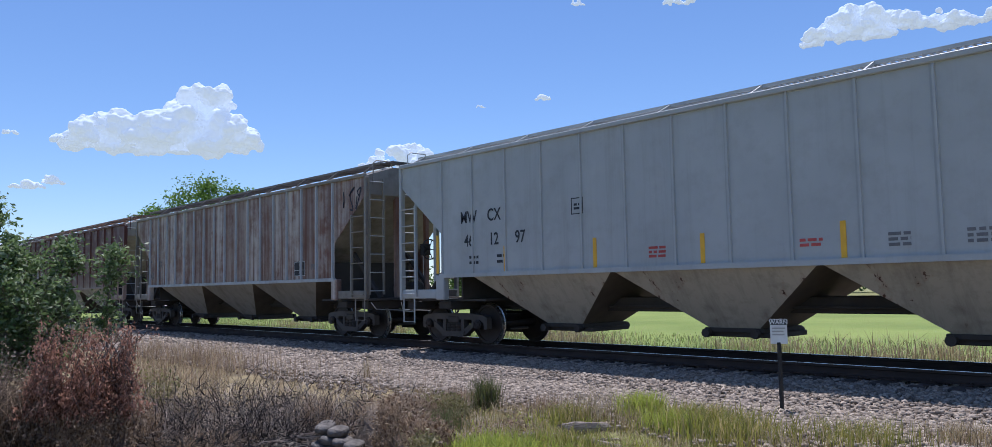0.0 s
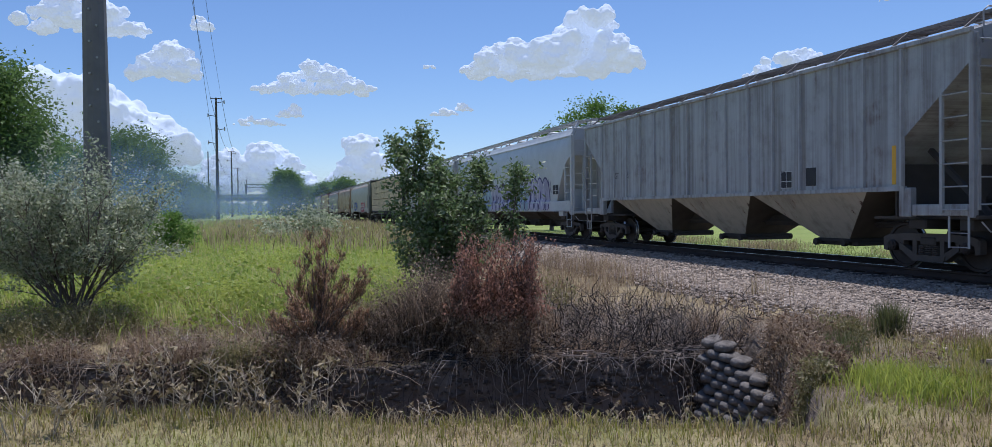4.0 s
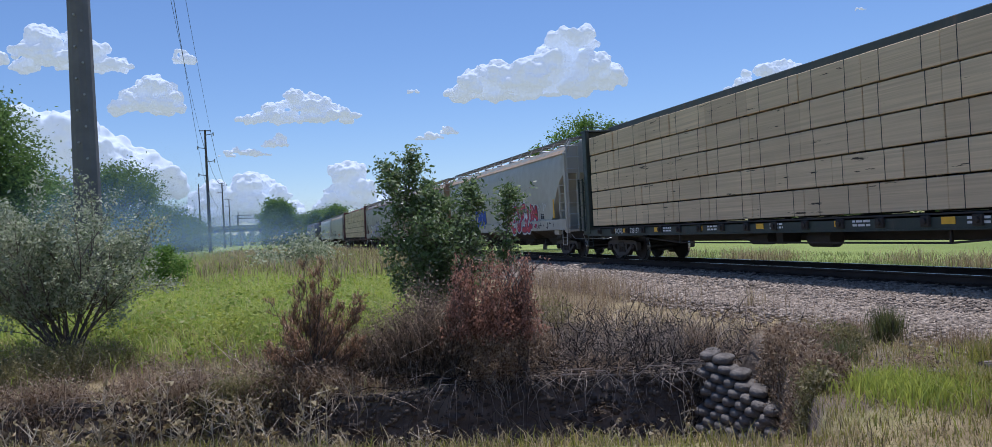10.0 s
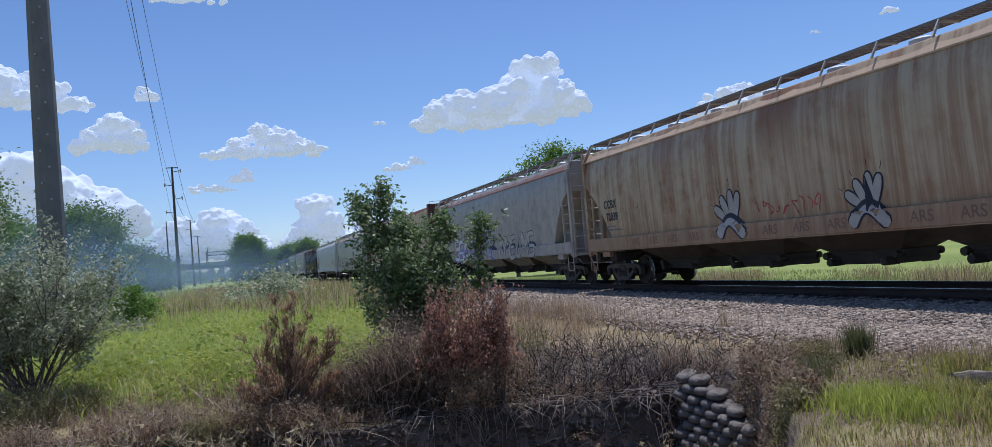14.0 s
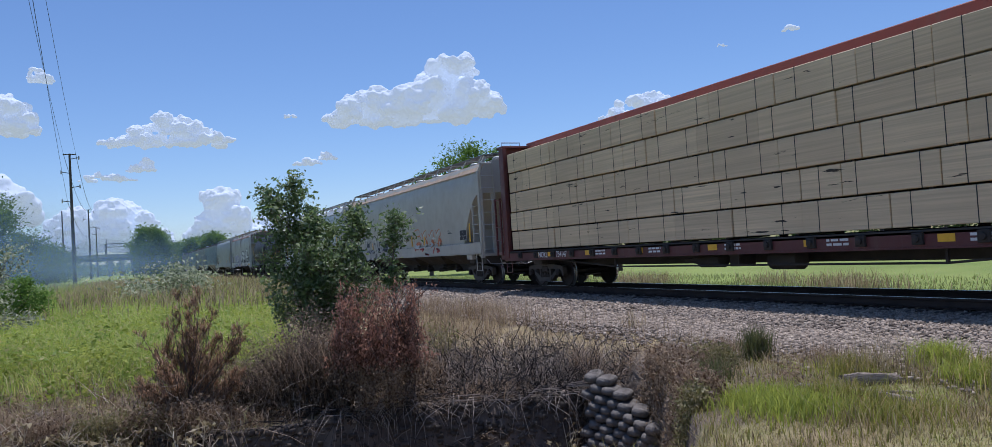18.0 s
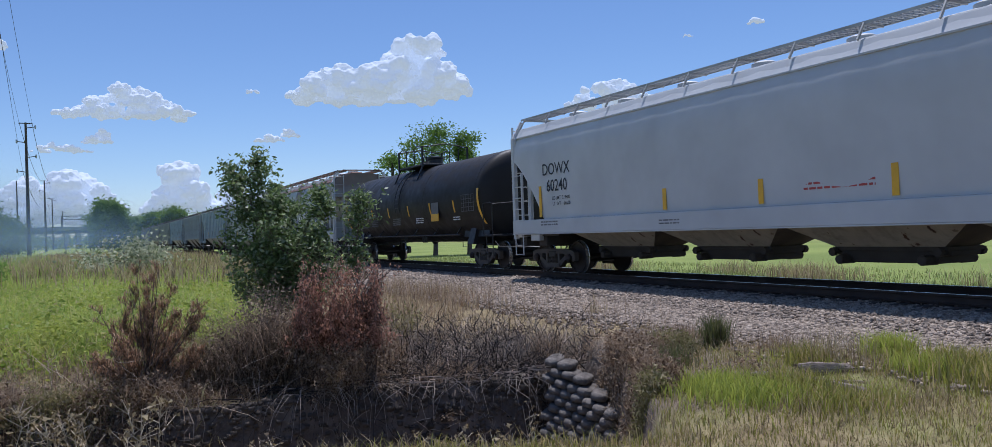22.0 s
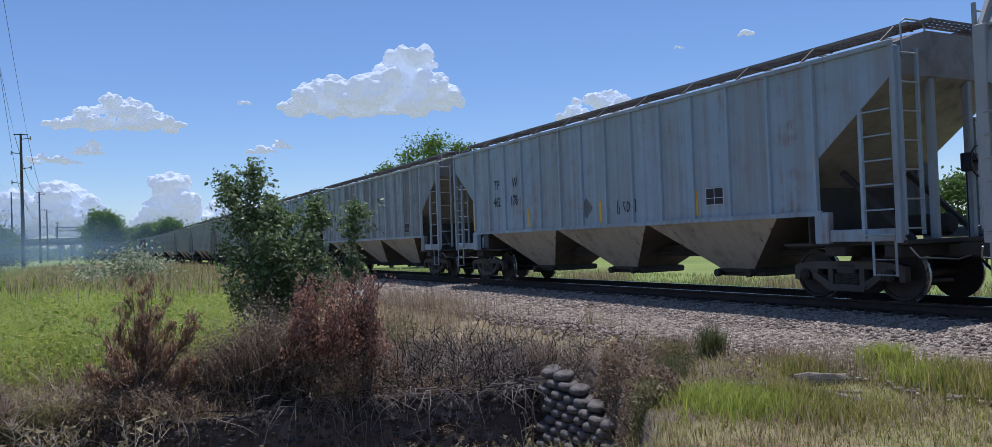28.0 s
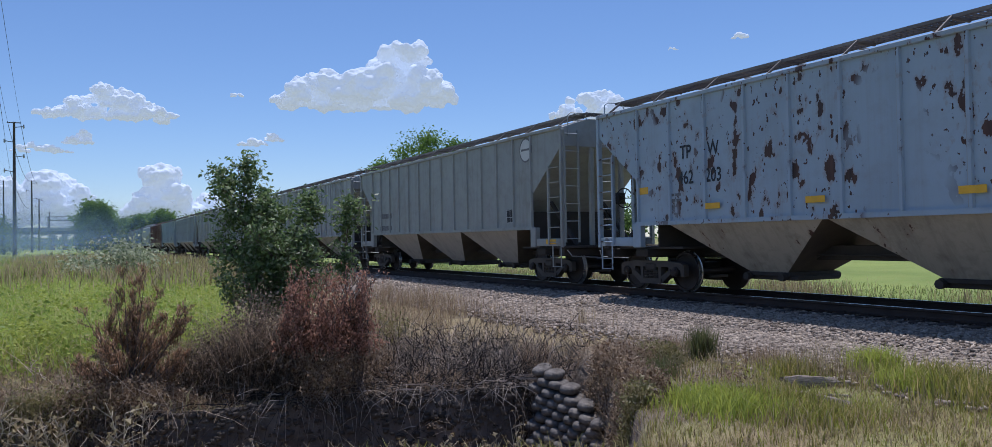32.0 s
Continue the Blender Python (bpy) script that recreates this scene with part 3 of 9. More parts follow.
def ladder(car, x, y0, y1, z0, z1, n, material, name="ladder", rails=(True, True), rung=0.014):
    """A ladder in the plane of the side: stiles at y0 and y1, n rungs."""
    mb = MB()
    for k, y in enumerate((y0, y1)):
        if rails[k]:
            mb.box(x - 0.03, x + 0.03, y - 0.03, y + 0.03, z0, z1)
    lad = part(name, mb, material, car)
    bar = shared(("side_rung", round(y1 - y0, 3), rung, material.name), lambda: MB().tube([(0, 0, 0), (0, y1 - y0, 0)], rung, 6).mesh("rung"))
    for i in range(n):
        part("rung", bar, material, lad, "", Matrix.Translation((x - 0.02, y0, z0 + 0.06 + (z1 - z0 - 0.12) * i / max(1, n - 1))))
    return lad


def stirrup(car, x, y0, y1, z0, z1, material):
    mb = MB()
    for y in (y0, y1):
        mb.bar((x, y, z1), (x, y, z0), 0.012, 0.045, (0, 1, 0))
    for z in (z0 + 0.02, (z0 + z1) / 2 - 0.02):
        mb.bar((x, y0, z), (x, y1, z), 0.05, 0.014)
    return part("stirrup_step", mb, material, car)


def end_ladder(car, y, s, x0, x1, z0, z1, n, material):
    mb = MB()
    for x in (x0, x1):
        mb.box(x - 0.025, x + 0.025, y - 0.025, y + 0.025, z0, z1)
    lad = part("end_ladder", mb, material, car)
    rung = shared(("end_rung", x0, x1), lambda: MB().tube([(x0, 0, 0), (x1, 0, 0)], 0.014, 6).mesh("rung"))
    for i in range(n):
        part("rung", rung, material, lad, "", Matrix.Translation((0, y + s * 0.03, z0 + 0.1 + (z1 - z0 - 0.2) * i / (n - 1))))
    return lad


def brake_wheel(car, x, y, z, s, material):
    mb = MB()
    ring = [(x + 0.27 * math.cos(a), y, z + 0.27 * math.sin(a)) for a in np.linspace(0, 2 * math.pi, 21)]
    mb.tube(ring, 0.018, 6, cap=False)
    for k in range(5):
        a = 2 * math.pi * k / 5
        mb.tube([(x, y - s * 0.04, z), (x + 0.27 * math.cos(a), y, z + 0.27 * math.sin(a))], 0.012, 5)
    mb.bbox(x - 0.12, x + 0.12, y - s * 0.2 - 0.09, y - s * 0.2 + 0.09, z - 0.16, z + 0.16, 0.02)
    mb.tube([(x, y - s * 0.2, z), (x, y + s * 0.02, z)], 0.03, 6)
    mb.tube([(x, y - s * 0.25, z - 0.1), (x, y - s * 0.25, 1.0)], 0.02, 5)
    return part("brake_wheel", recalc(mb.mesh("brake_wheel", 50)), material, car, "spoked hand brake wheel on its gear box")


def grating(car, x0, x1, y0, y1, z, material, name="running_board", pitch=0.11):
    """An open steel grating walk with edge bars."""
    mb = MB()
    for x in (x0, x1):
        mb.box(x - 0.012, x + 0.012, y0, y1, z - 0.045, z + 0.01)
    n = int((y1 - y0) / pitch)
    for i in range(n + 1):
        y = y0 + (y1 - y0) * i / n
        mb.box(x0, x1, y - 0.016, y + 0.016, z - 0.03, z)
    m = int(abs(x1 - x0) / 0.13)
    for i in range(1, m):
        x = x0 + (x1 - x0) * i / m
        mb.box(x - 0.012, x + 0.012, y0, y1, z - 0.022, z - 0.004)
    return part(name, mb, material, car)


def roof_walk(car, L, z, material, xs=0.95, w=0.5, step=1.45, eave=(1.35, 4.35), cross=True):
    """Running boards on both sides of the hatches, on brackets, and across both ends."""
    for s in (-1, 1):
        grating(car, s * xs - w / 2, s * xs + w / 2, -L / 2 + 0.05, L / 2 - 0.05, z, material)
        mb = shared(("walk_bracket", s, round(eave[0], 2), round(eave[1], 2), round(z, 2)), lambda: MB().bar((s * (xs - w / 2), 0, z - 0.04), (s * (xs + w / 2 + 0.02), 0, z - 0.04), 0.04, 0.05)
                    .bar((s * (xs + w / 2), 0, z - 0.02), (s * (eave[0] + 0.01), 0, eave[1] + 0.02), 0.045, 0.03, (0, 1, 0)).mesh("walk_bracket"))
        n = int(L / step)
        for i in range(n + 1):
            part("walk_bracket", mb, material, car, "", Matrix.Translation((0, -L / 2 + 0.3 + (L - 0.6) * i / n, 0)))
    if cross:
        for e in (-1, 1):
            grating(car, -xs, xs, e * L / 2 - 0.2, e * L / 2 + 0.2, z + 0.02, material, "end_walk")


def hand_rail(car, x, y, s, z, material):
    """Bent grab iron at a roof corner."""
    pts = [(x, y, z - 0.35), (x, y, z + 0.2), (x + 0.1 * s, y, z + 0.28), (x + 0.55 * s, y, z + 0.28), (x + 0.62 * s, y, z + 0.1)]
    return part("roof_grab_iron", MB().tube(pts, 0.016, 6).mesh("roof_grab_iron", 60), material, car)


M_SEAM = plain("grimy_seam", (0.085, 0.075, 0.068), 0.85, 0, 0.5, 2, 0.2)
# darker colour that paints the shade of the bays' fore and aft slopes
M_SLOPE_SHADE = plain("sooty_slope_sheet", (0.12, 0.098, 0.075), 0.85, 0, 0.4, 3, 0.2)


def bays(car, n, P, z_top, z_bot, half_bot, x_bot, material, gate_mat, x_top=1.5, gate=0.62, drop=0.0, top=0.5):
    """Discharge hoppers under the body, each with its outlet gate."""
    key = ("bay", P, z_top, z_bot, half_bot, x_bot, x_top)
    T = P * top
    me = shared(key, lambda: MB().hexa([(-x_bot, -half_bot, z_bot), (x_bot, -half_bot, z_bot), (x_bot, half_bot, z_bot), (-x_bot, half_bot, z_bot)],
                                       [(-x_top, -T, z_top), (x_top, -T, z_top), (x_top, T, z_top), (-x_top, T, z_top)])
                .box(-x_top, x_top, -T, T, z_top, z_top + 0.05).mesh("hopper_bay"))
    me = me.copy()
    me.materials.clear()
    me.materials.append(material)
    me.materials.append(M_SLOPE_SHADE)
    # faces turned along the track get the painted shade
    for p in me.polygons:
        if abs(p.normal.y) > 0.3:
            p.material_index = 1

    def gate_mesh():
        g = MB().bbox(-x_bot - 0.06, x_bot + 0.06, -half_bot - 0.12, half_bot + 0.12, z_bot - 0.05, z_bot + 0.03, 0.01)
        g.bbox(-x_bot + 0.02, x_bot - 0.02, -half_bot - gate * 0.4, half_bot + gate * 0.25, z_bot - 0.13, z_bot - 0.04, 0.015)
        if drop:
            g.bbox(-x_bot - 0.02, x_bot + 0.02, -half_bot * 0.94, half_bot * 0.94, z_bot - drop, z_bot, 0.02)
            for s in (-1, 1):
                for e in (-1, 1):
                    g.lathe([(e * (x_bot - 0.1), 0.09), (e * (x_bot + 0.28), 0.09), (e * (x_bot + 0.3), 0.06)][::e], 10, (0, s * half_bot * 0.8, z_bot - drop * 0.75))
        for s in (-1, 1):
            g.tube([(-x_bot - 0.16, s * (half_bot + 0.02), z_bot - 0.06), (x_bot + 0.16, s * (half_bot + 0.02), z_bot - 0.06)], 0.045, 8)
            for e in (-1, 1):
                g.lathe([(e * (x_bot + 0.1), 0.08), (e * (x_bot + 0.2), 0.08)][::e], 8, (0, s * (half_bot + 0.02), z_bot - 0.06))
        return recalc(g.mesh("outlet_gate"))
    gm = shared(("gate",) + key[1:], gate_mesh)
    out = []
    for i in range(n):
        y = (i - (n - 1) / 2) * P
        b = part("hopper_bay", me, None, car, "", Matrix.Translation((0, y, 0)))
        part("outlet_gate", gm, gate_mat, b, "dark steel outlet gate")
        out.append(b)
    return out


def loft(stations, name):
    """Closed rings of (x, z), one per station y, skinned and closed at both ends."""
    n = len(stations[0][1])
    v = [(x, y, z) for y, ring in stations for x, z in ring]
    f = [(i * n + k, i * n + (k + 1) % n, (i + 1) * n + (k + 1) % n, (i + 1) * n + k) for i in range(len(stations) - 1) for k in range(n)]
    f += [tuple(range(n))[::-1], tuple((len(stations) - 1) * n + k for k in range(n))]
    mb = MB().add(v, f)
    return recalc(mb.mesh(name, 38))


# ---------------------------------------------------------------- train: spray-paint lettering
def smooth_line(pts, n=6):
    out = []
    P = [pts[0]] + list(pts) + [pts[-1]]
    for i in range(1, len(P) - 2):
        for k in range(n):
            t = k / n
            out.append(tuple(0.5 * (2 * P[i][j] + (P[i + 1][j] - P[i - 1][j]) * t + (2 * P[i - 1][j] - 5 * P[i][j] + 4 * P[i + 1][j] - P[i + 2][j]) * t * t
                                    + (3 * P[i][j] - P[i - 1][j] - 3 * P[i + 1][j] + P[i + 2][j]) * t ** 3) for j in (0, 1)))
    out.append(tuple(pts[-1]))
    return out


def stroke(mb, pts, w, x, xs=None):
    """A painted line in the plane of the side; xs gives the side's x at a height."""
    n = len(pts)
    v = []
    for i, (y, z) in enumerate(pts):
        a, b = pts[max(0, i - 1)], pts[min(n - 1, i + 1)]
        dy, dz = b[0] - a[0], b[1] - a[1]
        l = math.hypot(dy, dz) or 1
        ww = w * (1.0 if 0 < i < n - 1 else 0.55)
        for s in (-1, 1):
            yy, zz = y - dz / l * ww / 2 * s, z + dy / l * ww / 2 * s
            v.append(((xs(zz) if xs else 0) + x, yy, zz))
    mb.add(v, [(2 * i, 2 * i + 1, 2 * i + 3, 2 * i + 2) for i in range(n - 1)])


def graffiti(car, xs, y_left, y_right, z0, z1, fill, line, seed, n, fat=0.30, halo=None, spiky=0.3, arches=False, rim=1.28):
    """Spray-paint letters as fat strokes with a dark contour; y_left > y_right."""
    rnd = random.Random(seed)
    layers = {"halo": MB(), "contour": MB(), "fill": MB(), "shine": MB()}
    W, H = (y_left - y_right) / n, z1 - z0
    w = min(W, H) * fat
    for i in range(n):
        yc = y_left - W * (i + 0.5)
        e = 0.0006 * i
        kind = rnd.randrange(6)
        A, B, C, D, M = (0.38, 0.08), (0.38, 0.92), (-0.38, 0.92), (-0.38, 0.08), (0, 0.5)
        forms = {0: [[A, B, M, C, D]], 1: [[B, A, D], [(0.38, 0.5), (-0.2, 0.52)], [B, C]], 2: [[B, (0.3, 0.15), (-0.3, 0.15), C]],
                 3: [[A, B], [C, (0.2, 0.5), D]], 4: [[C, B, (0.36, 0.55), (-0.34, 0.45), D, A]], 5: [[(0.36, 0.5), (0.2, 0.9), (-0.25, 0.88), (-0.37, 0.45), (-0.2, 0.1), (0.25, 0.12), (0.36, 0.5)]]}[kind]
        if arches:
            forms = [[(0.42, 0.03), (0.40, 0.75), (0.15, 1.0), (-0.15, 0.98), (-0.38, 0.72), (-0.40, 0.05)]]
        tilt, lift = rnd.uniform(-0.25, 0.25), rnd.uniform(-0.06, 0.08)
        for form in forms:
            pts = [(yc + (a + rnd.uniform(-0.07, 0.07)) * W * 1.02 + tilt * (b - 0.5) * W * 0.6, z0 + (b + rnd.uniform(-0.06, 0.06) + lift) * H) for a, b in form]
            pts = [(y, min(max(z, z0 + w * 0.3), z1 + H * 0.12)) for y, z in pts]
            line_pts = smooth_line(pts, 5)
            if halo:
                stroke(layers["halo"], line_pts, w * 1.75, -0.003 - e, xs)
            stroke(layers["contour"], line_pts, w * rim, -0.006 - e, xs)
            stroke(layers["fill"], line_pts, w * 0.96, -0.010 - e, xs)
            stroke(layers["shine"], [(y + w * 0.18, z + w * 0.14) for y, z in line_pts[1:len(line_pts) // 2]] or line_pts[:2], w * 0.10, -0.013 - e, xs)
        for k in range(int(spiky * 6)):
            y, z = yc + rnd.uniform(-0.4, 0.4) * W, z0 + rnd.uniform(0.1, 0.9) * H
            stroke(layers["contour"], smooth_line([(y, z), (y + rnd.uniform(-0.2, 0.2) * W, z + rnd.uniform(-0.2, 0.25) * H), (y + rnd.uniform(-0.3, 0.3) * W, z + rnd.uniform(-0.3, 0.3) * H)], 4), w * 0.12, -0.014 - e, xs)
    g = part("graffiti", layers["contour"], line, car, "spray-painted graffiti letters with a dark outline")
    tagged(part("graffiti_fill", layers["fill"], fill, g), kind="stuff")
    tagged(part("graffiti_shine", layers["shine"], M_MARK_W, g), kind="stuff")
    if halo:
        tagged(part("graffiti_halo", layers["halo"], halo, g), kind="stuff")
    return g


def paw_mark(car, xs, yc, z0, size, fill, line, seed):
    """A spray-painted fan of long petals over a curved base."""
    rnd = random.Random(seed)
    rim, pet = MB(), MB()

    def blob(mb, cy, cz, a, b, tilt, off):
        pts = []
        for k in range(18):
            t = 2 * math.pi * k / 18
            u, v = a * math.cos(t), b * math.sin(t) * (1 - 0.25 * math.sin(t))
            y, z = cy + u * math.cos(tilt) - v * math.sin(tilt), cz + u * math.sin(tilt) + v * math.cos(tilt)
            pts.append((xs(z) + off, y, z))
        mb.add(pts, [tuple(range(18))])
    for i, t in enumerate((0.95, 0.45, 0.0, -0.35)):
        L = size * (0.36, 0.42, 0.50, 0.46)[i]
        cy, cz = yc - math.sin(-t) * size * 0.62, z0 + size * 0.42 + math.cos(t) * size * 0.45
        blob(rim, cy, cz, size * 0.15, L * 0.88, -t, -0.006 - 0.0006 * i)
        blob(pet, cy, cz, size * 0.105, L * 0.78, -t, -0.011 - 0.0006 * i)
        stroke(rim, [(cy + math.sin(t) * L * 0.8, cz + math.cos(t) * L * 0.8), (cy + math.sin(t) * L * 1.15, cz + math.cos(t) * L * 1.15)], size * 0.03, -0.007, xs)
    base = smooth_line([(yc + size * 0.5, z0 + size * 0.1), (yc + size * 0.25, z0 + size * 0.42), (yc - size * 0.05, z0 + size * 0.45), (yc - size * 0.5, z0 + size * 0.08)], 5)
    stroke(rim, base, size * 0.34, -0.009, xs)
    stroke(pet, base, size * 0.25, -0.014, xs)
    g = tagged(part("graffiti", rim, line, car, "spray-painted petals with a dark outline"), kind="stuff")
    tagged(part("graffiti_fill", pet, fill, g), kind="stuff")
    return g


def tag_scribble(car, xs, y_left, y_right, z0, z1, material, seed, n=5, w=0.035):
    rnd = random.Random(seed)
    mb = MB()
    W, H = (y_left - y_right) / n, z1 - z0
    for i in range(n):
        yc = y_left - W * (i + 0.5)
        pts = [(yc + rnd.uniform(-0.5, 0.5) * W, z0 + rnd.uniform(0, 1) * H) for _ in range(rnd.randint(3, 5))]
        stroke(mb, smooth_line(pts, 5), w, -0.006 - 0.0006 * i, xs)
    return part("graffiti_tag", mb, material, car, "thin spray-painted tag")


# ---------------------------------------------------------------- train: car kinds
def ribbed_hopper(label, L, body_m, rib_m, bay_m, walk_m, nrib=13, z1=4.28, z0=1.58, truck_in=1.42, trim_m=None, rib_w=0.075, rib_d=0.055, wheel_end=-1, end_m=None, seam_m=None, walk_z=0.36, grp="freight cars of the train"):
    """Three-bay covered hopper with outside ribs. y grows to the rear; the origin is on the rail, amidships."""
    car = thing("covered_hopper_car", label, "train car", group=grp)
    trim_m = trim_m or rib_m
    h, cut, zc, ze = L / 2, 1.55, z1 - 1.75, z1 - 0.52

    def ring(zb):
        zb = min(zb, z1 - 0.1)
        return [(-1.495, zb), (-1.495, z1 - 0.03), (-0.62, z1 + 0.24), (0.62, z1 + 0.24), (1.495, z1 - 0.03), (1.495, zb)]
    st = [(-h, ring(ze)), (-h + 2.75, ring(z0)), (h - 2.75, ring(z0)), (h, ring(ze))]
    part("body", loft(st, "body"), end_m or body_m, car)
    side = [(-h, z1), (-h, ze), (-h + cut, zc), (-h + cut, z0), (h - cut, z0), (h - cut, zc), (h, ze), (h, z1)]
    for s in (-1, 1):
        part("side_sheet", MB().slab(side[::s], min(s * 1.5, s * 1.52), max(s * 1.5, s * 1.52)), body_m, car)
        part("top_chord", MB().bbox(min(s * 1.49, s * 1.58), max(s * 1.49, s * 1.58), -h - 0.02, h + 0.02, z1 - 0.07, z1 + 0.02, 0.012), trim_m, car)
        part("side_sill", MB().box(min(s * 1.5, s * 1.57), max(s * 1.5, s * 1.57), -h + cut - 0.05, h - cut + 0.05, z0 - 0.06, z0 + 0.03), rib_m, car)
        # ribs, each with a narrow dark seam strip beside it
        seam = shared(("seam", z0, z1), lambda: MB().box(-1.524, -1.51, -0.012, 0.020, z0 + 0.04, z1 - 0.08).mesh("seam"))
        rm = shared(("rib", rib_w, rib_d, z1, z0, rib_m.name, s), lambda: MB().hexa(
            [(s * 1.52, -rib_w / 2, z0 + 0.03), (s * (1.52 + rib_d), -rib_w * 0.35, z0 + 0.03), (s * (1.52 + rib_d), rib_w * 0.35, z0 + 0.03), (s * 1.52, rib_w / 2, z0 + 0.03)],
            [(s * 1.52, -rib_w / 2, z1 - 0.07), (s * (1.52 + rib_d), -rib_w * 0.35, z1 - 0.07), (s * (1.52 + rib_d), rib_w * 0.35, z1 - 0.07), (s * 1.52, rib_w / 2, z1 - 0.07)]).mesh("rib"))
        for i in range(nrib):
            part("rib", rm, rib_m, car, "", Matrix.Translation((0, -h + cut + 0.04 + (L - 2 * cut - 0.08) * i / (nrib - 1), 0)))
            if s < 0 and i < nrib - 1:
                part("seam", seam, seam_m or M_SEAM, car, "", Matrix.Translation((0, -h + cut + 0.04 + rib_w / 2 + 0.012 + (L - 2 * cut - 0.08) * i / (nrib - 1), 0)))
        for e in (-1, 1):
            y = e * h
            # corner post, stub sill with jacking pad, ladder, stirrup
            part("corner_post", MB().bbox(min(s * 1.44, s * 1.56), max(s * 1.44, s * 1.56), y - 0.05, y + 0.05, 1.02, z1 - 0.07, 0.01), trim_m, car)
            part("end_sill_plate", MB().bbox(min(s * 1.46, s * 1.54), max(s * 1.46, s * 1.54), min(y - e * 0.06, y - e * 1.35), max(y - e * 0.06, y - e * 1.35), 1.05, 1.26, 0.015), trim_m, car)
            part("jacking_pad", MB().bbox(min(s * 1.4, s * 1.56), max(s * 1.4, s * 1.56), min(y - e * 1.36, y - e * 1.66), max(y - e * 1.36, y - e * 1.66), 1.02, 1.58, 0.02), body_m, car)
            ladder(car, s * 1.56, y - e * 0.05, y - e * 0.62, 1.1, 3.25, 6, trim_m, rails=(False, True))
            stirrup(car, s * 1.52, y - e * 0.08, y - e * 0.5, 0.48, 1.06, trim_m)
            end_ladder(car, y + e * 0.07, e, s * 1.46, s * 1.02, 1.15, z1 - 0.1, 7, trim_m)
            hand_rail(car, s * 1.3, y + e * 0.02, -s, z1 + 0.1, trim_m)
    for e in (-1, 1):
        y = e * h
        part("end_platform", MB().bbox(-1.5, 1.5, min(y - e * 0.32, y + e * 0.1), max(y - e * 0.32, y + e * 0.1), 0.99, 1.06, 0.01), M_UNDER, car)
        part("end_beam", MB().bbox(-1.4, 1.4, min(y - e * 0.4, y - e * 0.1), max(y - e * 0.4, y - e * 0.1), 0.78, 0.99, 0.02), M_UNDER, car)
        for x in (-0.5, 0.5):
            part("end_post", MB().bbox(x - 0.06, x + 0.06, min(y - e * 0.02, y - e * 0.14), max(y - e * 0.02, y - e * 0.14), 1.06, ze - 0.02, 0.01), body_m, car)
        # slanted braces and the bolster box over the truck
        part("shear_plate", MB().box(-1.2, 1.2, min(y - e * 0.35, y - e * 2.7), max(y - e * 0.35, y - e * 2.7), 0.98, 1.03), M_UNDER, car)
        part("body_bolster", MB().bbox(-1.35, 1.35, y - e * truck_in - 0.22, y - e * truck_in + 0.22, 0.80, 0.98, 0.02), M_UNDER, car)
        for x in (-0.9, 0.9):
            part("end_brace", MB().bar((x, y - e * 0.2, 1.05), (x, y - e * 1.55, 2.3), 0.09, 0.09), M_UNDER, car)
        part("bulkhead", MB().box(-1.3, 1.3, y - e * 2.0 - 0.02, y - e * 2.0 + 0.02, 1.03, 2.05), M_UNDER, car)
        coupler(car, y, e)
        truck(car, y - e * truck_in, e)
    part("center_sill", MB().bbox(-0.3, 0.3, -h + 0.2, h - 0.2, 0.76, 1.04, 0.02), M_UNDER, car)
    tank = MB().lathe([(-0.55, 0.02), (-0.53, 0.15), (-0.45, 0.2), (0.45, 0.2), (0.53, 0.15), (0.55, 0.02)], 14, (0.55, -h + 1.0 if wheel_end < 0 else h - 1.0, 1.3), "y")
    part("air_reservoir", recalc(tank.mesh("air_reservoir", 40)), M_UNDER, car)
    part("brake_rod", MB().tube([(-0.42, -h + 1.5, 0.86), (-0.42, h - 1.5, 0.86)], 0.02, 6).bbox(-0.5, -0.36, -0.3, 0.25, 0.80, 0.95, 0.02), M_UNDER, car)
    brake_wheel(car, 0.45, wheel_end * (h + 0.14), 2.35, wheel_end, M_BLACK)
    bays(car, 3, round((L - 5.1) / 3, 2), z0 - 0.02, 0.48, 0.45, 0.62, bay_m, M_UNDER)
    # roof: hatch trough and running boards
    part("hatch_cover", MB().bbox(-0.32, 0.32, -h + 0.6, h - 0.6, z1 + 0.23, z1 + 0.34, 0.03), walk_m, car)
    hb = shared(("batten",), lambda: MB().bbox(-0.4, 0.4, -0.03, 0.03, 0, 0.05, 0.01).mesh("hatch_batten"))
    for i in range(12):
        part("hatch_batten", hb, walk_m, car, "", Matrix.Translation((0, -h + 1.0 + (L - 2) * i / 11, z1 + 0.34)))
    roof_walk(car, L, z1 + walk_z, walk_m, 0.78, 0.46, 1.7, (1.45, z1 - 0.02))
    return car


def flow_side(z1):
    """Half section of the smooth-sided hopper: x of the side at a height."""
    tab = [(1.1, 1.505), (1.55, 1.53), (2.0, 1.555), (2.5, 1.578), (3.0, 1.592), (3.4, 1.594), (3.75, 1.572), (z1 - 0.35, 1.50), (z1, 1.33), (z1 + 0.14, 0.85), (z1 + 0.19, 0.0)]
    zs, xs = [a for a, b in tab], [b for a, b in tab]
    return lambda z: float(np.interp(z, zs, xs))


